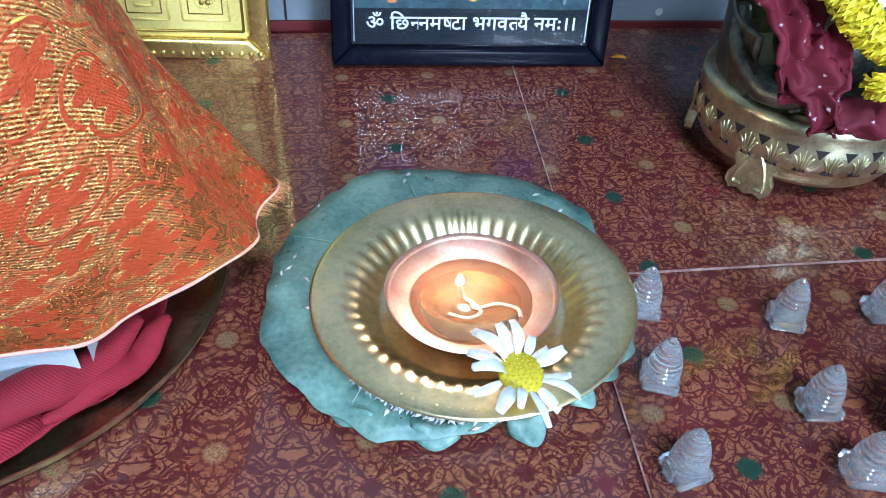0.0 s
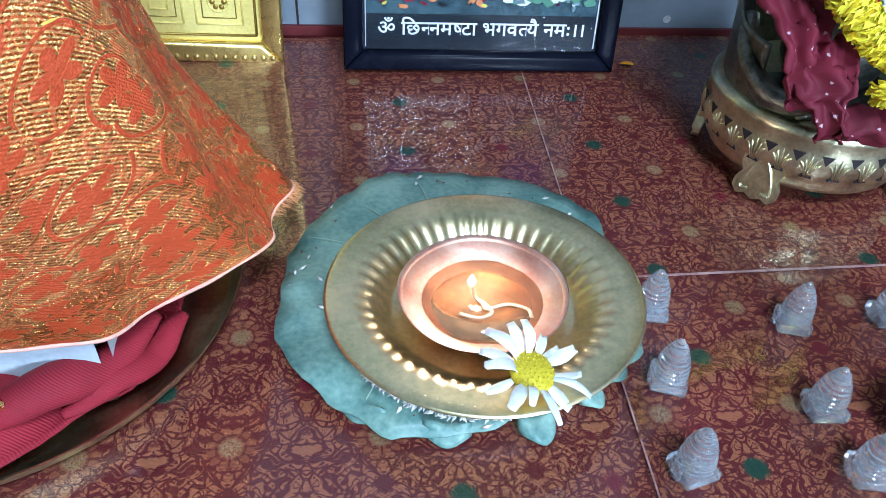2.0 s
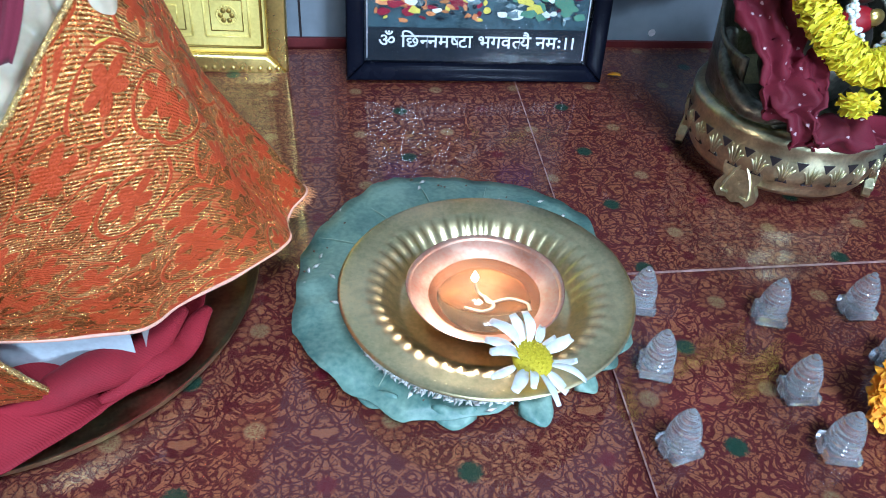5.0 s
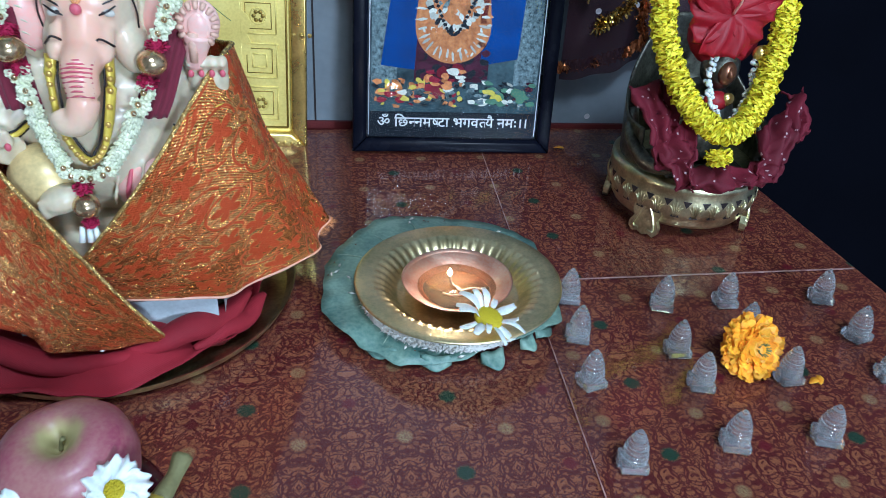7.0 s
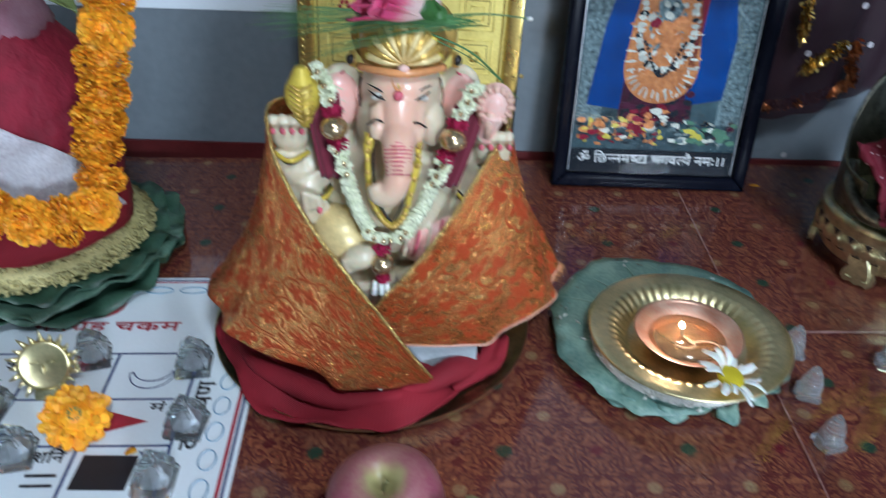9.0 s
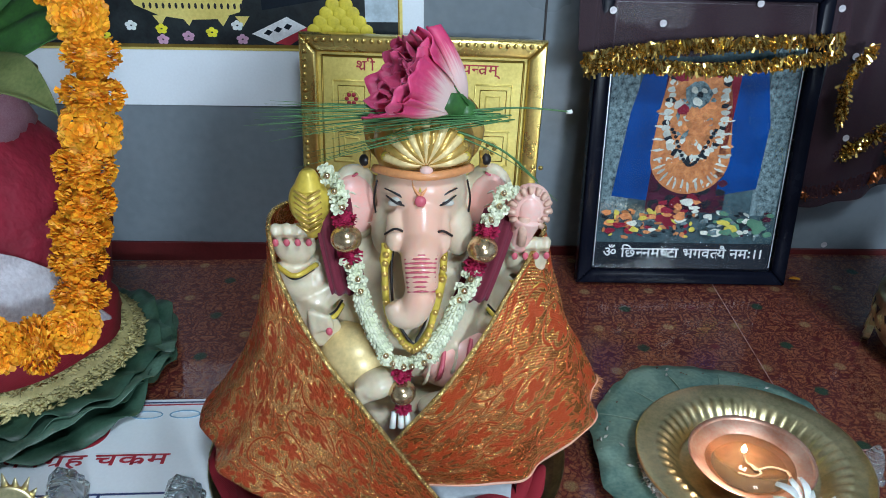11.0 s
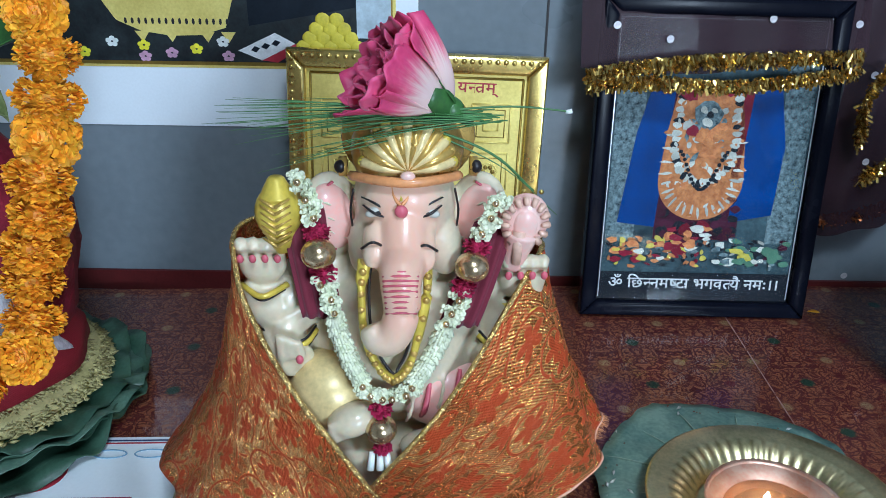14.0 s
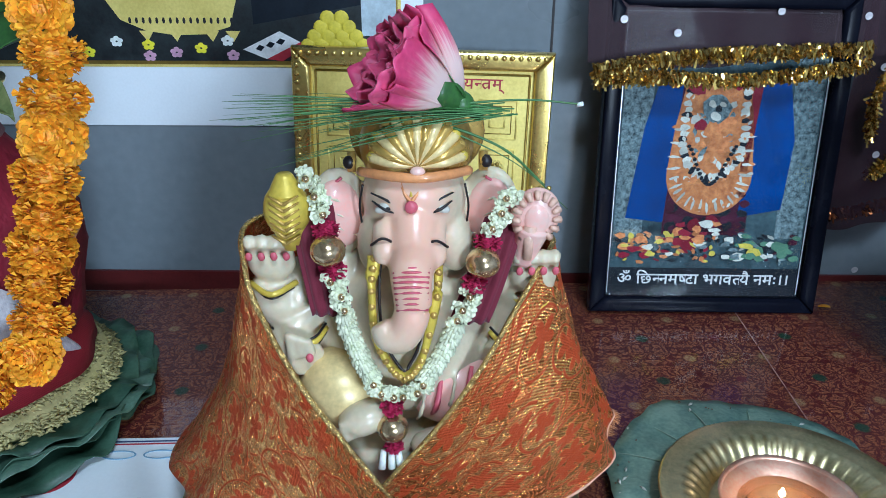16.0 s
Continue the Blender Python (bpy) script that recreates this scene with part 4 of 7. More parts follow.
for i in range(4):
    for j in range(4):
        if i in (1, 2) and j in (1, 2, 3):
            continue
        x, z = 0.031 + i * 0.0465, 0.030 + j * 0.0465
        ridge(rect(x, x + 0.036, z, z + 0.036), 0.0009, -0.0044)
        ridge(rect(x + 0.005, x + 0.031, z + 0.005, z + 0.031), 0.0005, -0.0042, m=GOLDDARK)
        cx, cz = x + 0.018, z + 0.018
        if (i + j) % 2:
            ridge(oval(cx, cz, 0.008, 0.008, 20), 0.0008, -0.0044)
            bm = bmesh.new()
            for k in range(6):
                a = k * math.pi / 3
                ball(bm, (cx + 0.0046 * math.cos(a), -0.0044, cz + 0.0046 * math.sin(a)), (0.0022, 0.0008, 0.0022), u=8, v=5)
            part("rosette", bm, REDINK if (i, j) == (0, 3) else GOLDDARK, plate)
        else:
            ridge(rect(cx - 0.007, cx + 0.007, cz - 0.007, cz + 0.007), 0.0008, -0.0044)
for m, eb in EMB.values():
    tagged(part("embossing", eb, m, plate, "raised embossed lines, the darker ones drawn as their shade"), kind="stuff")
lotus = bmesh.new()
flat_shape(lotus, [((0.062 + 0.005 * abs(math.sin(8 * a))) * math.cos(a) + 0.1145, (0.064 + 0.005 * abs(math.sin(8 * a))) * math.sin(a) + 0.122) for a in [2 * math.pi * k / 128 for k in range(128)]], 0, 0.0012)
bmesh.ops.transform(lotus, matrix=Matrix(((1, 0, 0, 0), (0, 0, -1, -0.0040), (0, 1, 0, 0), (0, 0, 0, 1))), verts=lotus.verts)
part("lotus", lotus, GOLDLEAF, plate, "embossed scalloped lotus", smooth=False)
for txt, x, w in (("[श]ी", 0.063, 0.018), ("य{न}[त]म्", 0.175, 0.038)):
    words("lettering", txt, 0.014, plate, Matrix.Translation((x, -0.0042, 0.216)) @ UPRIGHT, REDINK, "red-brown printed words", width=w)

# poster on the wall
PO = thing("wall_poster", WALL @ Matrix.Translation((-0.16, -0.0022, -0.0085)), "printed poster with a white margin and gold border on the wall", "poster")
plane_shape("paper", rect(-0.62, 0.0, 0.174, 0.62), 0.001, WHITEPAPER, PO, 0.0008)
PICT = mat("poster_dark", (0.02, 0.028, 0.03), 0.45, two=(0.006, 0.008, 0.01), scale=60, bump=0)
plane_shape("border", rect(-0.60, -0.021, 0.232, 0.61), -0.0001, GOLDLEAF, PO, 0.0004)
plane_shape("border_line", rect(-0.598, -0.024, 0.2345, 0.608), -0.0005, GOLDDARK, PO, 0.0002)
plane_shape("picture", rect(-0.597, -0.0255, 0.238, 0.606), -0.0008, PICT, PO, 0.0003, "dark printed picture")
SKYB = mat("poster_pale_blue", (0.5, 0.6, 0.66), 0.5, bump=0)
plane_shape("print", rect(-0.058, -0.0255, 0.262, 0.606), -0.0011, SKYB, PO, 0.0002)
plane_shape("print", [(-0.16, 0.272), (-0.058, 0.29), (-0.058, 0.606), (-0.16, 0.606)], -0.0012, PHOTO_DARK, PO, 0.0002)
bm = bmesh.new()
rng = random.Random(3)
for k in range(5):
    for j in range(6 - k):
        ball(bm, (-0.112 + k * 0.0065 + j * 0.013 - 0.004, -0.0016, 0.2445 + k * 0.0085), (0.0075, 0.0008, 0.0068), u=10, v=6)
part("print", bm, mat("poster_yellow", (0.7, 0.58, 0.05), 0.5, bump=0), PO, "yellow sweets in the print")
MAUVE = mat("poster_mauve", (0.62, 0.36, 0.5), 0.5, bump=0)
for x, z, m in ((-0.262, 0.253, YELLOWFL), (-0.236, 0.246, MAUVE), (-0.212, 0.250, YELLOWFL), (-0.186, 0.257, WHITEFL), (-0.182, 0.2435, MAUVE), (-0.262, 0.2425, MAUVE), (-0.292, 0.256, WHITEFL), (-0.32, 0.246, YELLOWFL)):
    bm = bmesh.new()
    for k in range(5):
        a = k * 1.2566 + 0.3
        flat_shape(bm, oval(x + 0.0036 * math.cos(a), z + 0.003 * math.sin(a), 0.0028, 0.0023, 8), 0, 0.0002)
    bmesh.ops.transform(bm, matrix=Matrix(((1, 0, 0, 0), (0, 0, -1, -0.0014), (0, 1, 0, 0), (0, 0, 0, 1))), verts=bm.verts)
    part("print", bm, m, PO, smooth=False)
plane_shape("print", [(-0.172, 0.249), (-0.150, 0.240), (-0.117, 0.256), (-0.136, 0.266)], -0.0014, WHITEINK, PO, 0.0002)
plane_shape("print", [(-0.150, 0.240), (-0.135, 0.238), (-0.112, 0.252), (-0.117, 0.256)], -0.0012, REDINK, PO, 0.0002)
for k in range(3):
    plane_shape("bar", [(-0.160 + k * 0.010, 0.2495 + 0.003 * k), (-0.155 + k * 0.010, 0.2475 + 0.003 * k), (-0.151 + k * 0.010, 0.2515 + 0.003 * k), (-0.156 + k * 0.010, 0.2535 + 0.003 * k)], -0.0017, PHOTO_DARK, PO, 0.0002)
plane_shape("print", [(-0.285, 0.276), (-0.262, 0.266), (-0.235, 0.262), (-0.205, 0.263), (-0.182, 0.270), (-0.172, 0.30), (-0.30, 0.30)], -0.0014, GOLDLEAF, PO, 0.0003)
for x in (-0.262, -0.234, -0.2, -0.18):
    plane_shape("print", [(x - 0.007, 0.266), (x, 0.256), (x + 0.007, 0.266)], -0.0013, GOLDLEAF, PO, 0.0002)
for k in range(16):
    plane_shape("print", oval(-0.276 + k * 0.0064, 0.2755, 0.0014, 0.003, 8), -0.0018, BLACKINK, PO, 0.0002)

# ---- lamp on its leaf, rice and plate ----
rng = random.Random(11)
LC = (0.013, 0.483)


def leaf_disc(rim, z, bow, seed, n=40, cut=0, crinkle=0.0):
    """A trimmed round leaf with an uneven, curling rim and raised veins."""
    r = random.Random(seed)
    ph = [r.uniform(0, 6.28) for _ in range(5)]
    bm = bmesh.new()
    rad = lambda a: rim * (1 + 0.035 * math.sin(3 * a + ph[0]) + 0.03 * math.sin(7 * a + ph[1]) + 0.018 * math.sin(13 * a + ph[2]))

    corners = [((k + r.uniform(-0.25, 0.25)) / max(1, cut) * 6.2832, rim * r.uniform(0.96, 1.1)) for k in range(cut)]

    def trimmed(a):
        for k in range(cut):
            (a0, r0), (a1, r1) = corners[k], corners[(k + 1) % cut]
            a1 += 6.2832 if k == cut - 1 else 0
            for b in (a, a + 6.2832):
                if a0 <= b <= a1:
                    return r0 * r1 * math.sin(a1 - a0) / (r0 * math.sin(b - a0) + r1 * math.sin(a1 - b))
        return rim

    def f(u, v):
        a = 2 * math.pi * u
        q = (trimmed(a) * (1 + 0.006 * math.sin(23 * a + ph[2])) if cut else rad(a)) * v
        e = max(0, v - 0.6) / 0.4
        zz = z + bow * e * e * (0.5 + 0.5 * math.sin(4 * a + ph[3])) + 0.0012 * math.sin(11 * a + ph[4]) * v + crinkle * e * noise.noise((6 * math.cos(a), 6 * math.sin(a), 5 * v + seed))
        return (q * math.cos(a), q * math.sin(a), max(0.0006, zz))
    sheet(bm, f, n * 2, 10)
    bmesh.ops.remove_doubles(bm, verts=bm.verts, dist=1e-5)
    return bm


def rise(x, y):
    """The leaf lies over the heap under the plate and droops at its rim."""
    q = min(1.0, math.hypot(x, y) / 0.108)
    return 0.0085 * (1 - q ** 5) + 0.0012


leaf = thing("leaf_plate", (LC[0], LC[1], 0), "pale green trimmed leaf under a brass lamp plate", "leaf")
lb = leaf_disc(0.099, 0.004, 0.006, 5, 64, 13, 0.003)
for v in lb.verts:
    x, y = v.co.x, v.co.y
    v.co.x = x * 0.97
    v.co.y = y * (1.075 if y > 0 else 1.03)
    if y < -0.07:
        v.co.z = max(0.0008, v.co.z - 0.003)
    v.co.z += rise(v.co.x, v.co.y)
thick(part("blade", lb, LEAF, leaf), 0.0008)
bm = bmesh.new()
for k in range(13):
    a = 0.2 + k * 0.483
    tube(bm, [(q * math.cos(a + 0.05 * q / 0.1), q * math.sin(a + 0.05 * q / 0.1), 0.0052 + rise(q, 0)) for q in (0.0, 0.03, 0.06, 0.078, 0.086, 0.094)], [0.0007, 0.0005, 0.0003], 5)
part("vein", bm, VEIN, leaf)
for a0, w, l in ((-1.30, 0.10, 0.013), (-0.95, 0.08, 0.010), (-0.72, 0.11, 0.009), (-1.75, 0.12, 0.008), (-2.2, 0.14, 0.007)):
    bm = bmesh.new()
    sheet(bm, lambda u, v, a0=a0, w=w, l=l: ((0.094 + l * v * (1 - (2 * u - 1) ** 2 * 0.8)) * math.cos(a0 + (u - 0.5) * w * 2), (0.094 + l * v * (1 - (2 * u - 1) ** 2 * 0.8)) * math.sin(a0 + (u - 0.5) * w * 2), 0.0085 - 0.0075 * v + 0.001 * math.sin(9 * u)), 10, 4)
    thick(part("torn_edge", bm, LEAF, leaf, "torn hanging leaf edge"), 0.0007)

bm = bmesh.new()
for k in range(34):
    a, r = rng.uniform(0, 6.28), rng.uniform(0.082, 0.097)
    ball(bm, (0.97 * r * math.cos(a), 1.06 * r * math.sin(a), 0.0062 + rise(r, 0)), (rng.uniform(0.0005, 0.0013), rng.uniform(0.0004, 0.0008), 0.0004), (0, 0, rng.uniform(0, 180)), u=6, v=4)
tagged(part("blemish", bm, WOOD, leaf, "small brown blemishes"), kind="stuff")

rice = thing("rice_ring", pose(0.0175, 0.4565, 0.0128) @ Matrix.Diagonal((1, 1, 0.42, 1)), "ring of white rice grains on the leaf", "rice")
bm = bmesh.new()
lathe(bm, [(0.02, 0.0), (0.067, 0.0), (0.069, 0.004), (0.062, 0.0085), (0.02, 0.0085)], 40, wob=lambda a, k: (1 + 0.03 * math.sin(5 * a + k), 0))
part("mound", bm, RICE, rice)


def grains(n, place, size, rng, mats, name, parent):
    """Loose grains, each a small spindle of six faces."""
    verts, faces = [], []
    for k in range(n):
        (x, y, z), tilt = place(rng)
        a = rng.uniform(0, 6.28)
        d = Vector((math.cos(a), math.sin(a), rng.uniform(-tilt, tilt))).normalized()
        s = d.cross(Vector((0, 0, 1))).normalized()
        w = s.cross(d)
        L, R = size * rng.uniform(0.8, 1.15), size * 0.38
        c, b = Vector((x, y, z)), len(verts)
        verts += [c - d * L, c + d * L] + [c + R * (math.cos(q) * s + math.sin(q) * w) for q in (0, 2.094, 4.189)]
        for j in range(3):
            faces += [(b, b + 2 + j, b + 2 + (j + 1) % 3), (b + 1, b + 2 + (j + 1) % 3, b + 2 + j)]
    me = bpy.data.meshes.new(name)
    me.from_pydata([tuple(v) for v in verts], [], faces)
    me.materials.append(mats)
    for p in me.polygons:
        p.use_smooth = True
    ob = new(name, me)
    ob.parent = parent
    return tagged(ob, kind="stuff")


def ring_place(r0, r1, z0, z1):
    def f(rng):
        a, r = rng.uniform(0, 6.28), rng.uniform(r0, r1)
        e = (r - r0) / (r1 - r0)
        return (r * math.cos(a), r * math.sin(a), z1 + (z0 - z1) * e * e + rng.uniform(0, 0.0012)), 0.25
    return f


grains(3600, ring_place(0.056, 0.0700, 0.002, 0.0095), 0.0031, rng, RICE, "grain_layer", rice)

# brass plate, tilted a little towards the viewer
PT = pose(0.0225, 0.4535, 0.0168, -0.5, -1.0, 0)
plate_b = thing("brass_plate", PT, "round fluted brass plate with a beaded rim", "plate")
bm = bmesh.new()
N = 192


def flute(a, k):
    f = math.cos(48 * a)
    amp = {3: 0.0, 4: 0.5, 5: 1.0, 6: 1.0, 7: 0.5, 8: 0.0}.get(k, 0)
    return 1, 0.0008 * amp * f


lathe(bm, [(0.001, 0.0008), (0.046, 0.0008), (0.0475, 0.0012), (0.0485, 0.0018), (0.051, 0.004), (0.055, 0.0082), (0.060, 0.0118), (0.0645, 0.0136), (0.0665, 0.0138), (0.072, 0.0138), (0.0788, 0.0150), (0.0805, 0.0144),
           (0.0803, 0.0136), (0.0785, 0.0140), (0.067, 0.0124), (0.052, 0.0022), (0.047, -0.0004), (0.001, -0.0004)], N, wob=flute)
part("dish", bm, BRASS, plate_b)
bm = bmesh.new()
for k in range(84):
    a = 2 * math.pi * k / 84
    ball(bm, (0.0745 * math.cos(a), 0.0745 * math.sin(a), 0.0134), (0.0016, 0.0012, 0.0009), u=8, v=5)
tagged(part("beading", bm, BRASS, plate_b), kind="stuff")

bowl = thing("lamp_bowl", PT @ pose(-0.001, -0.002, 0.0012) @ Matrix.Diagonal((1, 1, 0.68, 1)), "small copper bowl with oil and a burning wick", "oil lamp")
bm = bmesh.new()
lathe(bm, [(0.001, 0.0), (0.018, 0.0), (0.024, 0.004), (0.032, 0.0125), (0.0405, 0.0195), (0.0428, 0.0212), (0.0432, 0.0218), (0.0426, 0.0219), (0.0408, 0.0200), (0.0352, 0.0128), (0.029, 0.0056), (0.020, 0.002), (0.001, 0.002)], 64,
      wob=lambda a, k: (1 + 0.006 * math.sin(5 * a), 0))
part("bowl", bm, COPPER, bowl)
bm = bmesh.new()
lathe(bm, [(0.001, 0.0032), (0.022, 0.0032), (0.0285, 0.0056), (0.0335, 0.0112), (0.001, 0.0112)], 48)
part("oil", bm, OIL, bowl, "amber oil")
bm = bmesh.new()
tube(bm, [(-0.001, -0.003, 0.014), (0.001, -0.008, 0.0128), (0.012, -0.006, 0.013), (0.021, -0.010, 0.0128), (0.022, -0.016, 0.0126)], 0.0011, 7)
tube(bm, [(-0.001, -0.003, 0.014), (0.003, -0.011, 0.013), (-0.004, -0.014, 0.0128), (-0.013, -0.010, 0.0128)], 0.0011, 7)
tube(bm, [(0.0, -0.004, 0.012), (-0.004, 0.000, 0.015), (-0.0058, 0.0020, 0.0260)], 0.0011, 6)
part("wick", bm, WICK, bowl, "cotton wick soaked in oil")
bm = bmesh.new()
lathe(bm, [(0.0003, 0.0), (0.0013, 0.0015), (0.0016, 0.003), (0.001, 0.005), (0.0003, 0.0075)], 12, c=(-0.001, -0.003))
part("flame", bm, FLAME, bowl, "small bright flame", at=Matrix.Translation((-0.0045, 0.0055, 0.0245)) @ Matrix.Diagonal((1.3, 1.3, 1.3, 1)))


def daisy(name, at, petals, rp, rd, label, group=""):
    th = thing(name, at, label, "flower", group)
    r = random.Random(petals * 7)
    for k in range(petals):
        a = 2 * math.pi * k / petals + r.uniform(-0.16, 0.16)
        L = rp * r.uniform(0.78, 1.1)
        bm = bmesh.new()
        petal(bm, (rd * 0.7 * math.cos(a), rd * 0.7 * math.sin(a), 0.001), (L * math.cos(a), L * math.sin(a), r.uniform(-0.006, 0.009)), rp * 0.125 * r.uniform(0.7, 1.3), lift=r.uniform(-0.003, 0.005), n=7, cup=r.uniform(0.1, 0.4))
        thick(part("petal", bm, WHITEFL, th), 0.0004)
    bm = bmesh.new()
    ball(bm, (0, 0, 0.0012), (rd, rd, rd * 0.42), u=24, v=12)
    for q in range(70):
        a, s = q * 2.39996, math.sqrt(q / 70)
        ball(bm, (rd * s * math.cos(a), rd * s * math.sin(a), 0.0012 + rd * 0.42 * math.sqrt(max(0, 1 - s * s))), rd * 0.055, u=5, v=4)
    part("disc", bm, DISC, th, "yellow flower centre")
    return th


daisy("daisy", pose(0.0315, 0.3905, 0.0395, 14, 8, 20), 15, 0.026, 0.0105, "white daisy with a yellow centre on the brass plate's rim")

# ---- fifteen quartz spires in rows, and the marigold among them ----


def spire():
    th = thing("quartz_spire", (0, 0, 0), "small clear quartz carving with a ringed spire on a square base", "crystal carving", "quartz spires on the table")
    bm = bmesh.new()
    box(bm, -0.0088, 0.0088, -0.0088, 0.0088, 0.0003, 0.0066, 0.0013)
    box(bm, -0.0104, -0.0085, -0.0032, 0.0032, 0.0004, 0.0105, 0.0008)
    part("base", bm, QUARTZ, th, smooth=False)
    bm = bmesh.new()
    prof = [(0.0080, 0.0064)]
    for k in range(8):
        r = 0.0088 * math.cos(k / 8.8 * math.pi / 2) ** 0.68
        z = 0.0066 + k * 0.00268
        prof += [(r, z + 0.0003), (r * 0.985, z + 0.0017), (r * 0.91, z + 0.0022)]
    prof += [(0.0019, 0.0284), (0.0019, 0.0302), (0.0006, 0.0314)]
    lathe(bm, prof, 20)
    autosmooth(part("spire", bm, QUARTZ, th), 30)
    return th


SP = [(0.1185, 0.4600), (0.194, 0.4440), (0.2505, 0.4440), (0.338, 0.4420), (0.111, 0.4110), (0.182, 0.3870), (0.248, 0.4035), (0.338, 0.3910), (0.104, 0.3600), (0.184, 0.3500), (0.253, 0.3500), (0.106, 0.2840), (0.181, 0.2930), (0.247, 0.2910), (0.333, 0.3440)]
first = spire()
rng = random.Random(4)
for k, (x, y) in enumerate(SP):
    m = pose(x, y, 0.0002, 0, 0, rng.uniform(-25, 25))
    if k == 0:
        first.matrix_basis = m
    else:
        copy_thing(first, m)


def marigold(name, at, r, label, n=230, group="", m=None):
    bm = bmesh.new()
    pompom(bm, (0, 0, 0), r, (0, 0, 1), n, random.Random(int(r * 1e5) + n), length=0.5, width=0.26, squash=0.45)
    th = thing(name, at, label, "flower", group)
    part("petals", bm, m or MARIGOLD, th, smooth=False)
    bm = bmesh.new()
    for k in range(14):
        a = k * 2.4
        tube(bm, [(0, 0, r * 0.2), (r * 0.2 * math.cos(a), r * 0.2 * math.sin(a), r * 0.66)], [0.0006, 0.0004], 5)
    part("centre", bm, LEAFDRY, th, "greenish flower centre")
    return th


marigold("marigold", pose(0.2275, 0.3655, 0.0195, 58, 6, 0), 0.0245, "orange marigold resting among the quartz spires")
rng = random.Random(9)
for x, y, a in ((0.267, 0.343, 0.2), (0.275, 0.341, 1.0)):
    bm = bmesh.new()
    petal(bm, (0, 0, 0.0008), (0.010, 0.002, 0.0012), 0.0035, lift=0.001)
    th = finish("fallen_petal", bm, MARIGOLD, at=pose(x, y, 0.0002, 0, 0, math.degrees(a)), label="loose orange marigold petal on the sheet", category="petal", group="fallen petals")
    thick(th, 0.0003)
bm = bmesh.new()
petal(bm, (0, 0, 0.0008), (0.011, 0.003, 0.0016), 0.004, lift=0.001)
thick(finish("fallen_petal", bm, MARIGOLD, at=pose(0.1914, 0.7498, 0.0002, 0, 0, -30), label="loose orange marigold petal beside the photo frame", category="petal", group="fallen petals"), 0.0003)


def loose(rng):
    a, r = rng.uniform(0, 6.28), rng.uniform(0.075, 0.095)
    return (0.97 * r * math.cos(a), 1.05 * r * math.sin(a), 0.0066 + rise(r, 0)), 0.05


grains(26, loose, 0.0035, random.Random(77), RICE, "loose_rice", leaf)

# ---- statue on its tray, wrapped in a shawl ----
tray = thing("brass_tray", (-0.235, 0.502, 0.0), "round brass tray under the statue", "tray")
bm = bmesh.new()
lathe(bm, [(0.001, 0.0006), (0.118, 0.0006), (0.127, 0.005), (0.1315, 0.0115), (0.1325, 0.0115), (0.129, 0.0045), (0.1185, 0.0032), (0.001, 0.0032)], 72)
autosmooth(part("dish", bm, OLDBRASS, tray), 40)

red = thing("folded_cloth", (-0.235, 0.502, 0.0), "red cloth bunched in folds on the tray under the statue", "cloth")
bm = bmesh.new()


def cloth_at(u, v):
    a = 2 * math.pi * u
    r = 0.133 * v * (1 + 0.045 * math.sin(3 * a + 1.0) + 0.03 * math.sin(8 * a)) * (1 - 0.2 * max(0, math.cos(a)) ** 4)
    e = max(0, (v - 0.45) / 0.55)
    roll = 0.019 * math.sin(math.pi * min(1, e)) ** 0.8 * (0.75 + 0.25 * math.sin(5 * a + 2))
    fold = 0.0035 * math.sin(5 * a + 8 * v + 1) * e + 0.0016 * math.sin(11 * a - 6 * v) * e
    front = max(0, -math.sin(a))
    z = 0.0085 + roll + fold * (0.6 + front) + (0.005 * (1 - e))
    if v > 0.97:
        z = 0.0145
    z += e * (0.005 * noise.noise((r * math.cos(a) * 45, r * math.sin(a) * 45, 2)) + 0.002 * noise.noise((r * math.cos(a) * 130, r * math.sin(a) * 130, 7)))
    return (r * math.cos(a), r * math.sin(a), max(0.0045, z))


sheet(bm, cloth_at, 160, 34)
bmesh.ops.remove_doubles(bm, verts=bm.verts, dist=1e-5)
thick(part("fold", bm, REDCLOTH, red), 0.0012)
for a0, a1, r, z, w in ((-2.75, -1.2, 0.114, 0.0235, 0.008), (-1.35, -0.5, 0.112, 0.0295, 0.0095), (-1.0, -0.4, 0.118, 0.021, 0.0075)):
    bm = bmesh.new()
    pts = [(r * math.cos(a0 + (a1 - a0) * k / 8), r * math.sin(a0 + (a1 - a0) * k / 8), z + 0.0025 * math.sin(k * 1.3 + r * 90)) for k in range(9)]
    tube(bm, pts, [w * 0.3, w, w * 1.2, w, w * 0.4], 14, steps=50, flat=0.85)
    part("roll", bm, REDCLOTH, red, "rolled red fold")
rng = random.Random(21)
pb = bmesh.new()
ball(pb, (-0.2255, 0.388, 0.0335), (0.0018, 0.0016, 0.0014), u=8, v=6)
finish("sugar_crumb", pb, WHITEFL, label="small white sugar crumb on the red cloth", category="crumb")

# the statue: one mesh
bm = bmesh.new()
SM = [MARBLE, PINK, GOLDP, PINKD, BLACKP, YELLOWP, ORANGEP, CREAMGOLD, PEACH, EYEPAINT, PALESTONE]
box(bm, -0.287, -0.150, 0.4165, 0.56, 0.022, 0.054, 0.004, 10)
box(bm, -0.275, -0.164, 0.428, 0.56, 0.053, 0.10, 0.008, 10)
ball(bm, (-0.212, 0.484, 0.15), (0.062, 0.05, 0.062), mi=0, u=28, v=18)
ball(bm, (-0.212, 0.466, 0.148), (0.044, 0.04, 0.042), mi=0, u=28, v=18)
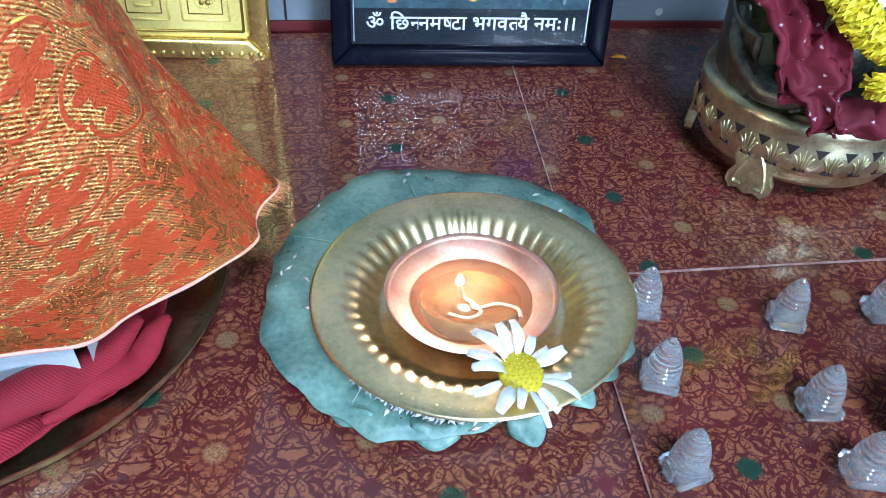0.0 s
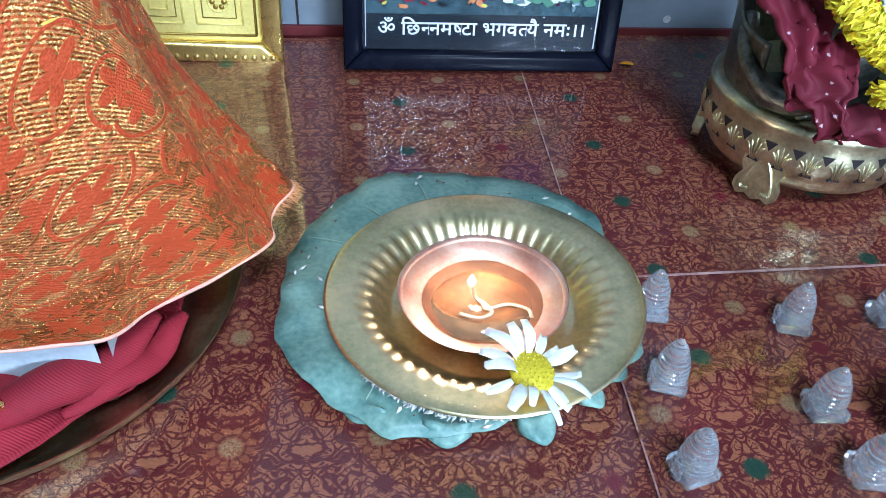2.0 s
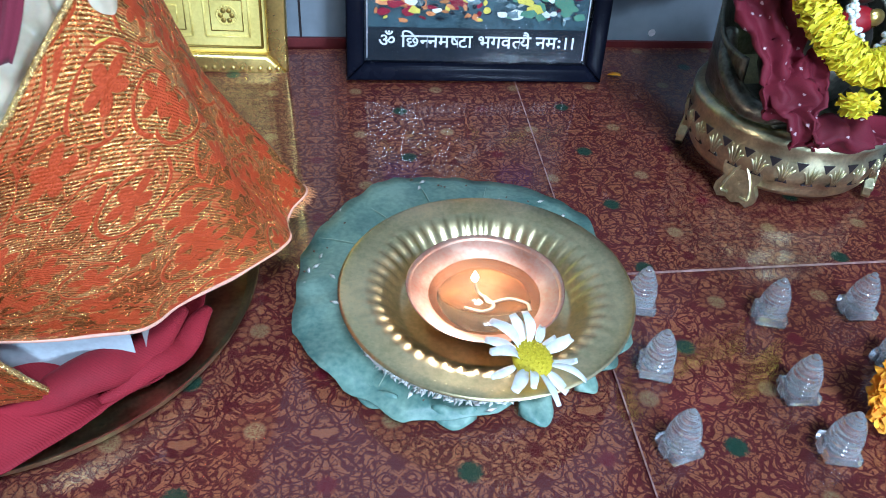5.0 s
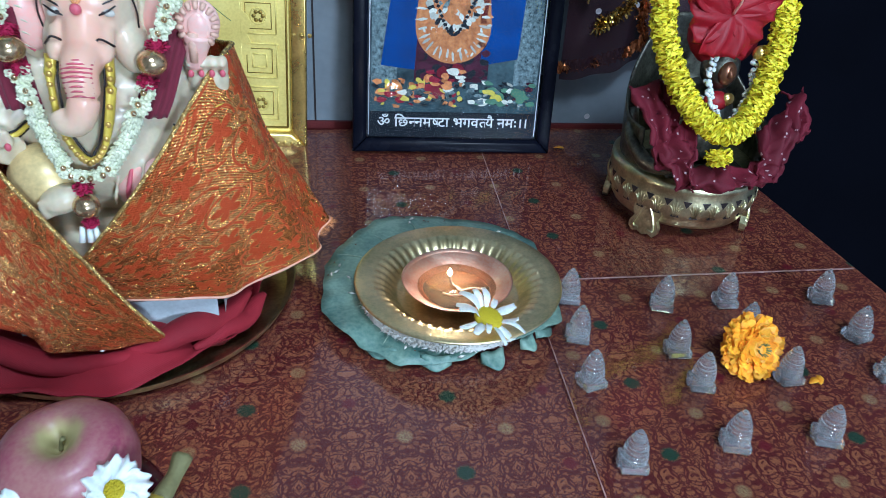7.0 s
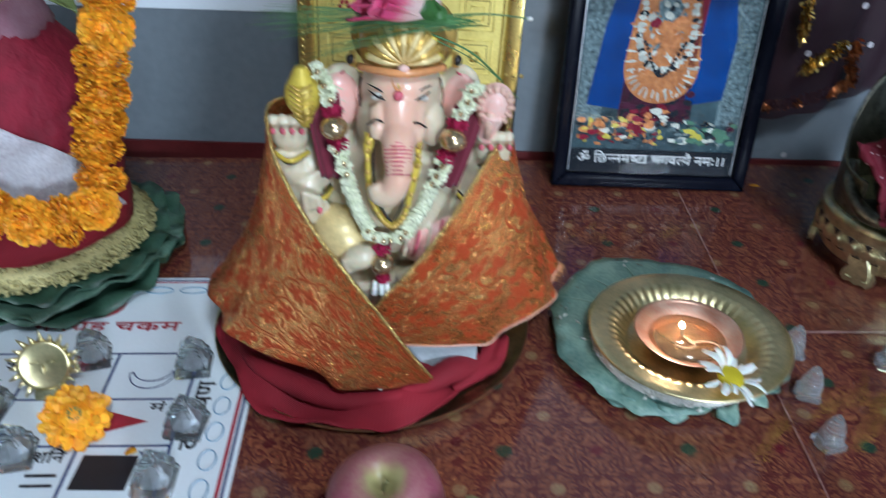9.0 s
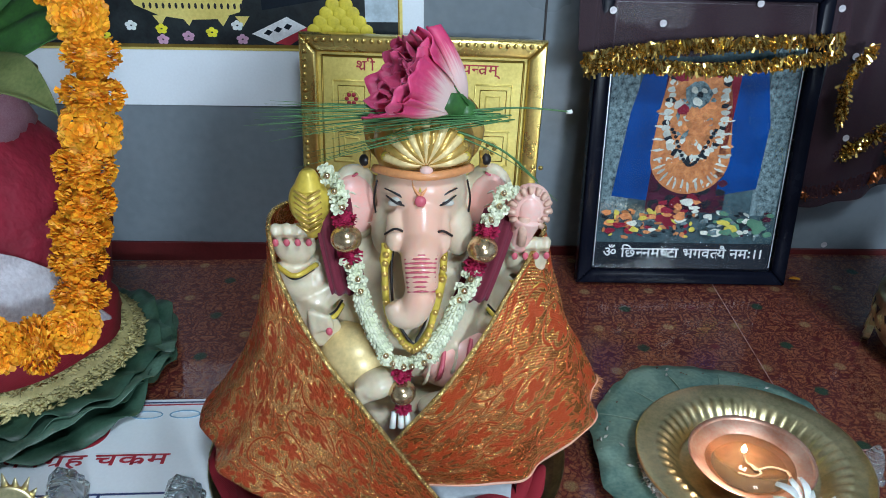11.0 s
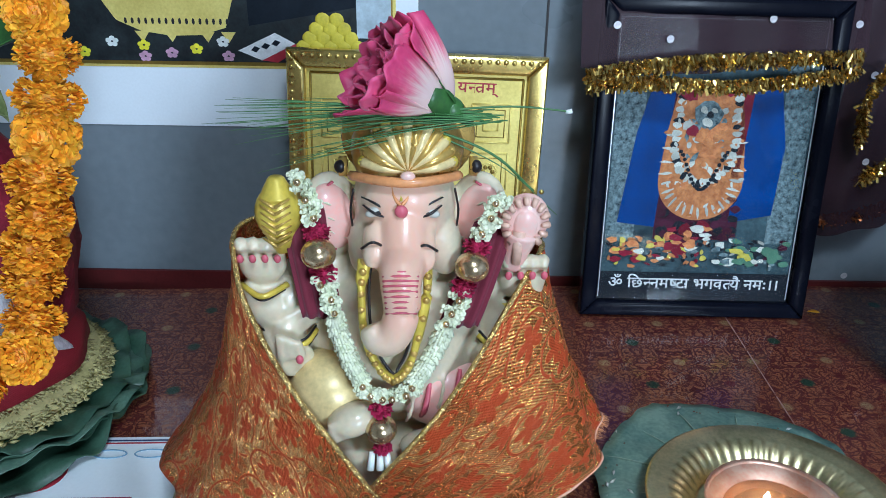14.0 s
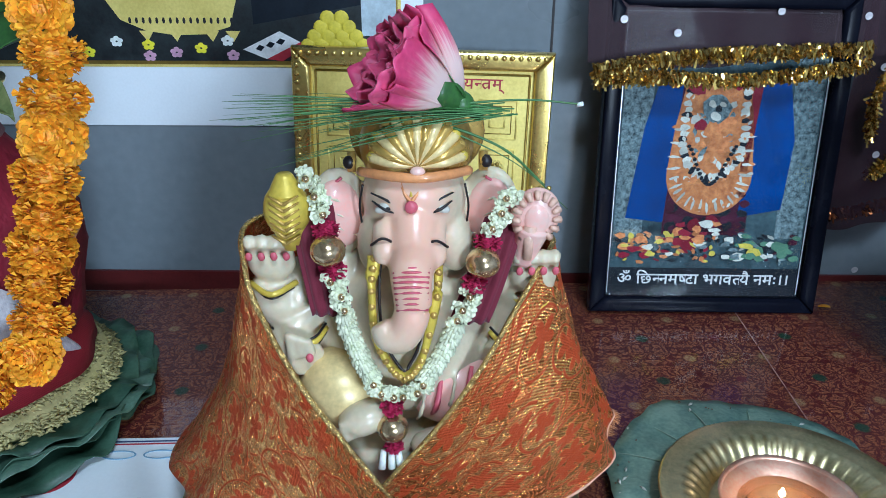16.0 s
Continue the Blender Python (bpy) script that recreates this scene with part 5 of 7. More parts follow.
ball(bm, (-0.252, 0.478, 0.185), (0.022, 0.024, 0.024), mi=0)
ball(bm, (-0.172, 0.478, 0.185), (0.022, 0.024, 0.024), mi=0)
# head, cheeks, brow
ball(bm, (-0.2105, 0.457, 0.237), (0.0262, 0.026, 0.029), mi=0, u=28, v=18)
ball(bm, (-0.2105, 0.447, 0.241), (0.0222, 0.0175, 0.0185), mi=0, u=24, v=14)
ball(bm, (-0.2290, 0.4515, 0.2170), (0.0105, 0.013, 0.020), (0, 10, 0), mi=0, u=24, v=14)
ball(bm, (-0.1920, 0.4515, 0.2170), (0.0105, 0.013, 0.020), (0, -10, 0), mi=0, u=24, v=14)
# trunk
tr = [(-0.2108, 0.450, 0.246), (-0.2108, 0.4415, 0.236), (-0.2110, 0.4275, 0.219), (-0.2123, 0.4140, 0.2125), (-0.2120, 0.4100, 0.1971), (-0.2167, 0.4080, 0.1843), (-0.2241, 0.4080, 0.1838), (-0.2279, 0.4100, 0.1899)]
tube(bm, tr, [0.0095, 0.0120, 0.0124, 0.0104, 0.0090, 0.0084, 0.0072, 0.0048], 20, steps=48, mi=0)
for k in range(13):
    f = k / 12
    c = curve_points(tr[2:5], 13)[k]
    q = 0.0112 - 0.0024 * f
    tube(bm, [(c.x - q * 0.82, c.y - q * 0.55, c.z + 0.0022), (c.x, c.y - q * 0.99, c.z + 0.0048), (c.x + q * 0.82, c.y - q * 0.55, c.z + 0.0022)], 0.0006, 5, mi=3)
# tusks, eyes, brow lines, forehead mark
for s, p in ((-1, (-0.2253, 0.4250, 0.2190)), (1, (-0.2006, 0.4250, 0.2174))):
    tube(bm, [(p[0] - s * 0.001, p[1] + 0.012, p[2] + 0.010), p, (p[0], p[1] - 0.001, p[2] - 0.004)], [0.0065, 0.0058, 0.0035], 12, mi=0)
    tube(bm, [(p[0] - 0.006, p[1] + 0.002, p[2] + 0.004), (p[0], p[1] - 0.0035, p[2] + 0.0098), (p[0] + 0.006, p[1] + 0.002, p[2] + 0.004)], 0.0007, 5, mi=4)
for e, s in (((-0.2238, 0.4335, 0.2394), -1), ((-0.1989, 0.4335, 0.2391), 1)):
    ball(bm, (e[0], e[1] + 0.0015, e[2]), (0.0060, 0.0026, 0.0027), (0, s * 22, 0), mi=9)
    ball(bm, (e[0] - s * 0.0008, e[1] - 0.0009, e[2] - 0.0004), (0.0014, 0.0007, 0.0012), mi=4, u=10, v=8)
    tube(bm, [(e[0] + s * 0.0066, e[1] + 0.0015, e[2] + 0.0030), (e[0] + s * 0.0005, e[1] - 0.0018, e[2] - 0.0003), (e[0] - s * 0.0055, e[1] - 0.0010, e[2] - 0.0028)], [0.0004, 0.0008, 0.0003], 6, mi=4)
    tube(bm, [(e[0] + s * 0.0072, e[1] + 0.0025, e[2] + 0.0068), (e[0], e[1] - 0.0004, e[2] + 0.0042), (e[0] - s * 0.0062, e[1] - 0.001, e[2] - 0.0002)], [0.0004, 0.0007, 0.0004], 5, mi=4)
    tube(bm, [(-0.2105 + s * 0.0248, 0.4435, 0.2475), (-0.2105 + s * 0.0268, 0.446, 0.236), (-0.2105 + s * 0.0262, 0.448, 0.226)], 0.0006, 5, mi=4)
fm = (-0.2119, 0.4275, 0.2419)
ball(bm, fm, (0.0032, 0.002, 0.0032), mi=3)
for dx in (-0.0048, 0.0048):
    tube(bm, [(fm[0] + dx, fm[1] + 0.009, fm[2] + 0.0125), (fm[0] + dx * 0.7, fm[1] + 0.0045, fm[2] + 0.006), (fm[0], fm[1] + 0.0015, fm[2] + 0.002)], 0.0009, 6, mi=6)
tube(bm, [(fm[0], fm[1] + 0.0085, fm[2] + 0.0125), (fm[0], fm[1] + 0.003, fm[2] + 0.004)], 0.0008, 6, mi=5)
# ears
for s in (-1, 1):
    ball(bm, (-0.2105 + s * 0.0375, 0.462, 0.227), (0.0165, 0.0065, 0.024), (0, s * 10, -s * 20), mi=0, u=20, v=12)
    ball(bm, (-0.2105 + s * 0.0378, 0.4585, 0.227), (0.0122, 0.0055, 0.019), (0, s * 10, -s * 20), mi=1, u=20, v=12)
    for k in range(4):
        z = 0.2385 - 0.0075 * k
        tube(bm, [(-0.2105 + s * (0.0475 - 0.001 * k), 0.4555, z), (-0.2105 + s * 0.0395, 0.4528, z - 0.0022), (-0.2105 + s * 0.031, 0.4535, z - 0.0065)], [0.0006, 0.0012, 0.0005], 6, mi=0)
    tube(bm, [(-0.2105 + s * 0.036, 0.4565, 0.2465), (-0.2105 + s * 0.049, 0.4575, 0.236), (-0.2105 + s * 0.0465, 0.4560, 0.220), (-0.2105 + s * 0.036, 0.4560, 0.209)], 0.0008, 6, steps=20, mi=3)
# crown: dome, back ring, band, fan of ribs
ball(bm, (-0.209, 0.462, 0.262), (0.0285, 0.026, 0.0255), mi=2, u=28, v=14)
ball(bm, (-0.2085, 0.478, 0.264), (0.035, 0.008, 0.029), mi=2, u=28, v=14)
for k in range(13):
    a = math.pi * (0.03 + 0.94 * k / 12)
    tube(bm, [(-0.2087, 0.4345, 0.2594), (-0.2087 + 0.012 * math.cos(a), 0.4335, 0.2602 + 0.0125 * math.sin(a)), (-0.2087 + 0.0215 * math.cos(a), 0.4405, 0.2604 + 0.0225 * math.sin(a))], [0.001, 0.0022, 0.0028], 8, mi=7 if k % 2 == 0 else 2)
    ball(bm, (-0.2087 + 0.0215 * math.cos(a), 0.4405, 0.2604 + 0.0225 * math.sin(a)), 0.0029, mi=5 if k % 2 == 0 else 2, u=8, v=6)
tube(bm, [(-0.2365, 0.449, 0.2525), (-0.224, 0.4335, 0.2556), (-0.2087, 0.4285, 0.2559), (-0.195, 0.4335, 0.2556), (-0.1835, 0.449, 0.2525)], 0.0024, 10, mi=6)
ball(bm, (-0.2087, 0.4295, 0.2586), (0.0036, 0.0026, 0.0026), mi=1)
for s in (-1, 1):
    tube(bm, [(-0.2085 + s * 0.0305, 0.456, 0.255), (-0.2085 + s * 0.0345, 0.456, 0.255)], [0.005, 0.005], 10, mi=2)
    ball(bm, (-0.2085 + s * 0.0335, 0.4535, 0.2555), (0.0032, 0.003, 0.0036), mi=4)
# raised arms and palms
for s, h in ((-1, (-0.2845, 0.4520, 0.2045)), (1, (-0.1483, 0.4520, 0.1941))):
    tube(bm, [(-0.211 + s * 0.047, 0.474, 0.187), (h[0] - s * 0.004, 0.462, 0.176), (h[0] + s * 0.001, 0.458, 0.184), (h[0], h[1] + 0.002, h[2] - 0.012)], [0.017, 0.0155, 0.013, 0.0095], 14, steps=24, mi=0)
    ball(bm, (h[0], h[1] + 0.001, h[2] - 0.001), (0.0128, 0.0075, 0.0125), mi=0, u=18, v=12)
    for k in range(4):
        x = h[0] - 0.0095 + 0.0062 * k
        tube(bm, [(x, h[1] - 0.001, h[2] + 0.004), (x + 0.0004, h[1] - 0.005, h[2] + 0.013), (x + 0.0006, h[1] - 0.0075, h[2] + 0.009)], [0.0038, 0.0036, 0.0026], 8, mi=0)
        ball(bm, (x + 0.0006, h[1] - 0.0098, h[2] + 0.0060), (0.0019, 0.0012, 0.0024), mi=3, u=8, v=6)
    tube(bm, [(h[0] - 0.012, h[1] + 0.001, h[2] - 0.014), (h[0], h[1] - 0.009, h[2] - 0.016), (h[0] + 0.012, h[1] + 0.001, h[2] - 0.014)], 0.0016, 8, mi=5)
    tube(bm, [(h[0] - 0.0105, h[1], h[2] - 0.0165), (h[0], h[1] - 0.0085, h[2] - 0.0185), (h[0] + 0.0105, h[1], h[2] - 0.0165)], 0.0007, 6, mi=4)
# leaf-cut pot in one palm, fluted shell in the other
pc = (-0.2729, 0.4460, 0.2344)
ball(bm, pc, (0.0118, 0.0105, 0.014), mi=5, u=20, v=12)
tube(bm, [(pc[0], pc[1], pc[2] - 0.004), (pc[0] + 0.001, pc[1], pc[2] - 0.021)], [0.0105, 0.004], 14, mi=5)
tube(bm, [(pc[0], pc[1], pc[2] + 0.008), (pc[0], pc[1], pc[2] + 0.016), (pc[0], pc[1], pc[2] + 0.0185)], [0.009, 0.005, 0.0035], 12, mi=5)
for k in range(7):
    for s in (-1, 1):
        tube(bm, [(pc[0], pc[1] - 0.0108, pc[2] - 0.014 + k * 0.0034), (pc[0] + s * 0.0072, pc[1] - 0.008, pc[2] - 0.0105 + k * 0.0034)], [0.0009, 0.0005], 6, mi=2)
qc = (-0.1501, 0.4460, 0.2297)
ball(bm, qc, (0.0125, 0.0055, 0.0145), (0, 8, 0), mi=1, u=20, v=12)
tube(bm, [(qc[0] - 0.001, qc[1], qc[2] - 0.006), (qc[0] - 0.003, qc[1] + 0.001, qc[2] - 0.017), (qc[0] - 0.005, qc[1] + 0.002, qc[2] - 0.027)], [0.0095, 0.0068, 0.0055], 12, mi=1)
for k in range(13):
    a = -0.9 + 4.95 * k / 12
    tube(bm, [(qc[0] + 0.0082 * math.cos(a), qc[1] - 0.0058, qc[2] + 0.0098 * math.sin(a)), (qc[0] + 0.0118 * math.cos(a), qc[1] - 0.0036, qc[2] + 0.0138 * math.sin(a))], [0.0012, 0.0020], 6, mi=8)
ball(bm, (qc[0], qc[1] - 0.0036, qc[2] - 0.001), (0.0066, 0.0032, 0.0088), mi=1)
tube(bm, [(qc[0] - 0.003, qc[1] - 0.0055, qc[2] - 0.004), (qc[0] - 0.004, qc[1] - 0.005, qc[2] - 0.022)], [0.0034, 0.0024], 8, mi=8)
# lower hands, legs, striped dhoti
tube(bm, [(-0.262, 0.468, 0.172), (-0.277, 0.452, 0.158), (-0.2670, 0.4350, 0.1531)], [0.015, 0.0135, 0.010], 12, mi=0)
lh = (-0.2700, 0.4320, 0.1625)
for k in range(3):
    tube(bm, [(lh[0] - 0.004 + 0.0045 * k, lh[1], lh[2] - 0.004), (lh[0] - 0.005 + 0.0045 * k, lh[1] - 0.002, lh[2] + 0.011 - 0.002 * k)], [0.0036, 0.0026], 8, mi=0)
ball(bm, (lh[0] + 0.005, lh[1] - 0.004, lh[2] - 0.003), (0.002, 0.0016, 0.0026), mi=3)
tube(bm, [(-0.162, 0.468, 0.172), (-0.155, 0.452, 0.158), (-0.168, 0.436, 0.150)], [0.015, 0.0135, 0.010], 12, mi=0)
for r, dz, m in ((0.0017, 0.0, 5), (0.0007, 0.0026, 4), (0.0007, -0.0026, 4)):
    tube(bm, [(-0.1715, 0.443, 0.1645 + dz), (-0.164, 0.4375, 0.160 + dz), (-0.1525, 0.4395, 0.1615 + dz), (-0.1445, 0.449, 0.164 + dz)], r, 8, steps=18, mi=m)
    tube(bm, [(-0.287, 0.449, 0.163 + dz), (-0.277, 0.4385, 0.1605 + dz), (-0.264, 0.4385, 0.1625 + dz), (-0.2585, 0.449, 0.165 + dz)], r, 8, steps=18, mi=m)
ball(bm, (-0.250, 0.442, 0.132), (0.025, 0.024, 0.022), (0, 20, 0), mi=7)
ball(bm, (-0.192, 0.446, 0.130), (0.024, 0.022, 0.021), (0, -22, 0), mi=1, u=24, v=14)
for k in range(5):
    x = -0.208 + 0.0078 * k
    tube(bm, [(x - 0.003, 0.431, 0.117 + 0.003 * k), (x, 0.4235, 0.129 + 0.0028 * k), (x + 0.003, 0.432, 0.144 + 0.002 * k)], [0.0012, 0.0018, 0.0012], 7, mi=3 if k % 2 else 0)
ft = (-0.2386, 0.4180, 0.1291)
ball(bm, ft, (0.014, 0.011, 0.009), (0, -18, 0), mi=0)
for k in range(4):
    tube(bm, [(ft[0] - 0.002, ft[1] - 0.006, ft[2] + 0.004 - 0.003 * k), (ft[0] - 0.012, ft[1] - 0.007, ft[2] - 0.0035 * k)], [0.0024, 0.002], 7, mi=0)
ball(bm, (-0.195, 0.422, 0.108), (0.02, 0.012, 0.008), mi=0)
# sacred thread and yellow necklace band painted on the chest
for pts in ([(-0.2300, 0.4280, 0.2167), (-0.2318, 0.4240, 0.2009), (-0.2304, 0.4200, 0.1763), (-0.2231, 0.4170, 0.1606), (-0.2167, 0.4150, 0.1555)], [(-0.1990, 0.4280, 0.2146), (-0.2000, 0.4240, 0.1971), (-0.2061, 0.4200, 0.1689), (-0.2113, 0.4170, 0.1586), (-0.2167, 0.4150, 0.1555)]):
    tube(bm, pts, 0.0034, 8, steps=30, mi=5, flat=0.6)
    for p in curve_points(pts, 13):
        ball(bm, (p.x, p.y - 0.0025, p.z), (0.0019, 0.0014, 0.0019), mi=2, u=8, v=5)
    tube(bm, [tuple(Vector(p) + Vector((0.0036 if p[0] < -0.213 else -0.0036, 0.001, 0))) for p in pts], 0.0008, 6, steps=24, mi=4)


def fuse(bm, index, voxel, rounds):
    """Melt the lumps of one material into a single carved surface with soft fillets."""
    solid = bmesh.new()
    keep = bm.copy()
    bmesh.ops.delete(keep, geom=[f for f in keep.faces if f.material_index != index], context="FACES")
    me = bpy.data.meshes.new("carving")
    keep.to_mesh(me)
    keep.free()
    tmp = new("carving", me)
    rm = tmp.modifiers.new("melt", "REMESH")
    rm.mode, rm.voxel_size = "VOXEL", voxel
    sm = tmp.modifiers.new("soften", "SMOOTH")
    sm.factor, sm.iterations = 0.5, rounds
    bpy.context.view_layer.update()
    out = bpy.data.meshes.new_from_object(tmp.evaluated_get(bpy.context.evaluated_depsgraph_get()))
    bpy.data.objects.remove(tmp)
    solid.from_mesh(out)
    for f in solid.faces:
        f.material_index = index
    solid.to_mesh(out)
    solid.free()
    bmesh.ops.delete(bm, geom=[f for f in bm.faces if f.material_index == index], context="FACES")
    bm.from_mesh(out)
    bpy.data.meshes.remove(out)
    return bm


fuse(bm, 0, 0.0012, 9)
finish("deity_statue", bm, SM, label="painted marble seated statue with an elephant head and gold crown", category="statue")

# shawl
TOP = [(-0.187, 0.3965, 0.0345), (-0.206, 0.3945, 0.065), (-0.2252, 0.3935, 0.097), (-0.247, 0.4005, 0.127), (-0.268, 0.4095, 0.156), (-0.286, 0.425, 0.187), (-0.2985, 0.447, 0.216), (-0.298, 0.482, 0.214),
       (-0.275, 0.515, 0.206), (-0.215, 0.53, 0.200), (-0.155, 0.515, 0.198), (-0.142, 0.503, 0.200), (-0.137, 0.49, 0.204), (-0.136, 0.475, 0.206), (-0.1432, 0.45, 0.2035), (-0.1835, 0.4155, 0.149), (-0.2234, 0.405, 0.1006), (-0.2365, 0.4055, 0.085)]
HEM = [(-0.1885, 0.3955, 0.0335), (-0.2109, 0.3885, 0.0336), (-0.245, 0.387, 0.037), (-0.2708, 0.392, 0.041), (-0.3238, 0.415, 0.0528), (-0.345, 0.435, 0.0575), (-0.3596, 0.462, 0.061), (-0.362, 0.51, 0.05),
       (-0.33, 0.57, 0.032), (-0.225, 0.60, 0.03), (-0.12, 0.58, 0.034), (-0.086, 0.548, 0.038), (-0.0735, 0.524, 0.046), (-0.084, 0.492, 0.043), (-0.0950, 0.470, 0.0470), (-0.13, 0.429, 0.0485), (-0.1683, 0.4075, 0.0586), (-0.215, 0.406, 0.0595)]
NU = 220
TC, HC = curve_points(TOP, NU + 1), curve_points(HEM, NU + 1)


def shawl_at(u, v):
    i = round(u * NU)
    # the sides hang straight from the shoulders and flare towards the hem
    hang = max(0.0, min(1.0, (u - 0.17) * 7, (0.86 - u) * 9))
    g = v + (v ** 2.3 - v) * (0.8 if u < 0.5 else 0.4) * hang
    p = Vector((TC[i].x + (HC[i].x - TC[i].x) * g, TC[i].y + (HC[i].y - TC[i].y) * g, TC[i].z + (HC[i].z - TC[i].z) * v))
    out = Vector((p.x + 0.215, p.y - 0.49, 0))
    out = out.normalized() if out.length > 1e-4 else Vector((0, -1, 0))
    free = min(1, u * 9, (1 - u) * 9)
    b = 0.005 * math.sin(math.pi * v) * (1 - hang) * free + 0.0034 * math.sin(46 * u + 2.2 * v) * v * free + 0.0016 * math.sin(90 * u - 5 * v) * v * free + 0.003 * noise.noise((u * 12, v * 3, 3)) + 0.0012 * noise.noise((u * 40, v * 9, 3))
    return p + out * b + Vector((0, 0, 0.0008 * math.sin(60 * u) * v))


shawl = thing("shawl", (0, 0, 0), "orange and gold tissue shawl with gold edging round the statue", "shawl")
bm = bmesh.new()
sheet(bm, shawl_at, NU, 44, uv=lambda u, v: (u * 0.86, v * 0.19 + 0.06 * u))
sw = part("drape", bm, TISSUE, shawl)
thick(sw, 0.001)
GLIT = mat("gold_tinsel", (0.85, 0.6, 0.22), 0.25, 0.9, two=(0.45, 0.27, 0.08), scale=500, fine=1400, bump=1.0, relief=0.002)
bm = bmesh.new()
tube(bm, [tuple(shawl_at(k / 60, 0.0)) for k in range(61)], 0.0015, 6, steps=240)
part("gold_edging", bm, GLIT, shawl, "glittering gold edging")
bm = bmesh.new()
tube(bm, [tuple(shawl_at(0.62 + 0.38 * k / 40, 1.0)) for k in range(41)], 0.0011, 6, steps=140)
part("hem", bm, mat("pale_hem", (0.75, 0.42, 0.3), 0.7), shawl, "pale stitched hem")
bm = bmesh.new()
rng = random.Random(2)
for k in range(110):
    u = rng.uniform(0.66, 0.74)
    p = shawl_at(u, 1.0)
    tube(bm, [tuple(p), (p.x + rng.uniform(0.0, 0.007), p.y + rng.uniform(-0.002, 0.003), p.z - rng.uniform(0.001, 0.005))], [0.0002, 0.0001], 4)
part("fringe", bm, ORANGEP, shawl, "frayed orange fringe")

# jasmine garland with gold beads
gar = thing("jasmine_garland", (0, 0, 0), "white jasmine garland with gold beads on the statue", "garland")
GL = [(-0.2611, 0.4440, 0.2545), (-0.2553, 0.4420, 0.2359), (-0.2529, 0.4360, 0.2179), (-0.2497, 0.4320, 0.2002), (-0.2464, 0.4280, 0.1855), (-0.2397, 0.4220, 0.1665), (-0.2303, 0.4170, 0.1500), (-0.2198, 0.4140, 0.1458)]
GR = [(-0.1631, 0.4440, 0.2431), (-0.1709, 0.4420, 0.2269), (-0.1769, 0.4360, 0.2102), (-0.1839, 0.4320, 0.1906), (-0.1894, 0.4280, 0.1793), (-0.1986, 0.4220, 0.1621), (-0.2093, 0.4170, 0.1495), (-0.2198, 0.4140, 0.1458)]
PINKPOM = mat("magenta_pompom", (0.42, 0.012, 0.07), 0.85, scale=300, bump=0.8, relief=0.002)
BEAD = mat("gold_bead", (0.72, 0.55, 0.33), 0.22, 0.9, two=(0.55, 0.4, 0.22), scale=200, bump=0.4, relief=0.0006)
rng = random.Random(13)
for path in (GL, GR):
    c = curve_points(path, 60)
    for lo, hi in ((0, 12), (23, 34), (48, 60)):
        bm = bmesh.new()
        for k in range(lo, hi, 2):
            for j in range(4):
                q = c[k] + Vector((rng.uniform(-0.0042, 0.0042), rng.uniform(-0.004, 0.001), rng.uniform(-0.0015, 0.0015)))
                pompom(bm, q, 0.0031, (rng.uniform(-1, 1), -1, rng.uniform(-0.5, 1)), 7, rng, length=0.8, width=0.8)
        part("blossoms", bm, JASMINE, gar, smooth=False)
        bm = bmesh.new()
        for k in range(lo + 1, hi, 4):
            ball(bm, tuple(c[k] + Vector((rng.uniform(-0.002, 0.002), -0.0045, 0))), 0.0019, u=8, v=6)
        tagged(part("bead_dusting", bm, BEAD, gar, "tiny gold beads"), kind="stuff")
    bm = bmesh.new()
    for k in range(34, 49):
        for j in range(16):
            a = j * 0.3927 + k * 0.4
            d = (c[min(k + 1, 59)] - c[k]).normalized()
            s = d.cross(Vector((0, 1, 0))).normalized()
            o = s * math.cos(a) + Vector((0, 1, 0)) * math.sin(a)
            tube(bm, [tuple(c[k] + o * 0.0025), tuple(c[k] + o * rng.uniform(0.0042, 0.0056) + d * rng.uniform(0.001, 0.004))], [0.0015, 0.0008], 5)
    tagged(part("bud_rope", bm, JASMINE, gar, "tightly packed white buds"), kind="stuff")
    for k in (13, 22):
        bm = bmesh.new()
        pompom(bm, c[k], 0.0072, (0, 0, 1), 60, rng, length=0.5, width=0.3, squash=0.7)
        part("pompom", bm, PINKPOM, gar, "magenta pompom", smooth=False)
    bm = bmesh.new()
    ball(bm, c[17] + Vector((0, -0.003, 0)), (0.0088, 0.0088, 0.0078), u=18, v=12)
    part("bead", bm, BEAD, gar, "round gold bead")
for (x, y, z), r, nm in (((-0.2229, 0.4120, 0.1396), 0.0062, 0), ((-0.2232, 0.4110, 0.1277), 0.0082, 1), ((-0.2228, 0.4110, 0.1162), 0.0055, 0)):
    bm = bmesh.new()
    if nm:
        ball(bm, (x, y, z), (r, r, r * 0.93), u=18, v=12)
        part("bead", bm, BEAD, gar, "round gold bead")
    else:
        pompom(bm, (x, y, z), r, (0, 0, 1), 60, rng, length=0.5, width=0.3, squash=0.7)
        part("pompom", bm, PINKPOM, gar, "magenta pompom", smooth=False)
bm = bmesh.new()
for dx in (-0.004, 0.0, 0.0035):
    p = (-0.2242, 0.4110, 0.1093)
    tube(bm, [(p[0] + dx, p[1], p[2] + 0.004), (p[0] + dx * 1.3, p[1] - 0.002, p[2] - 0.006)], [0.0016, 0.0022], 7)
part("tassel", bm, WHITEFL, gar, "white bud tassel")
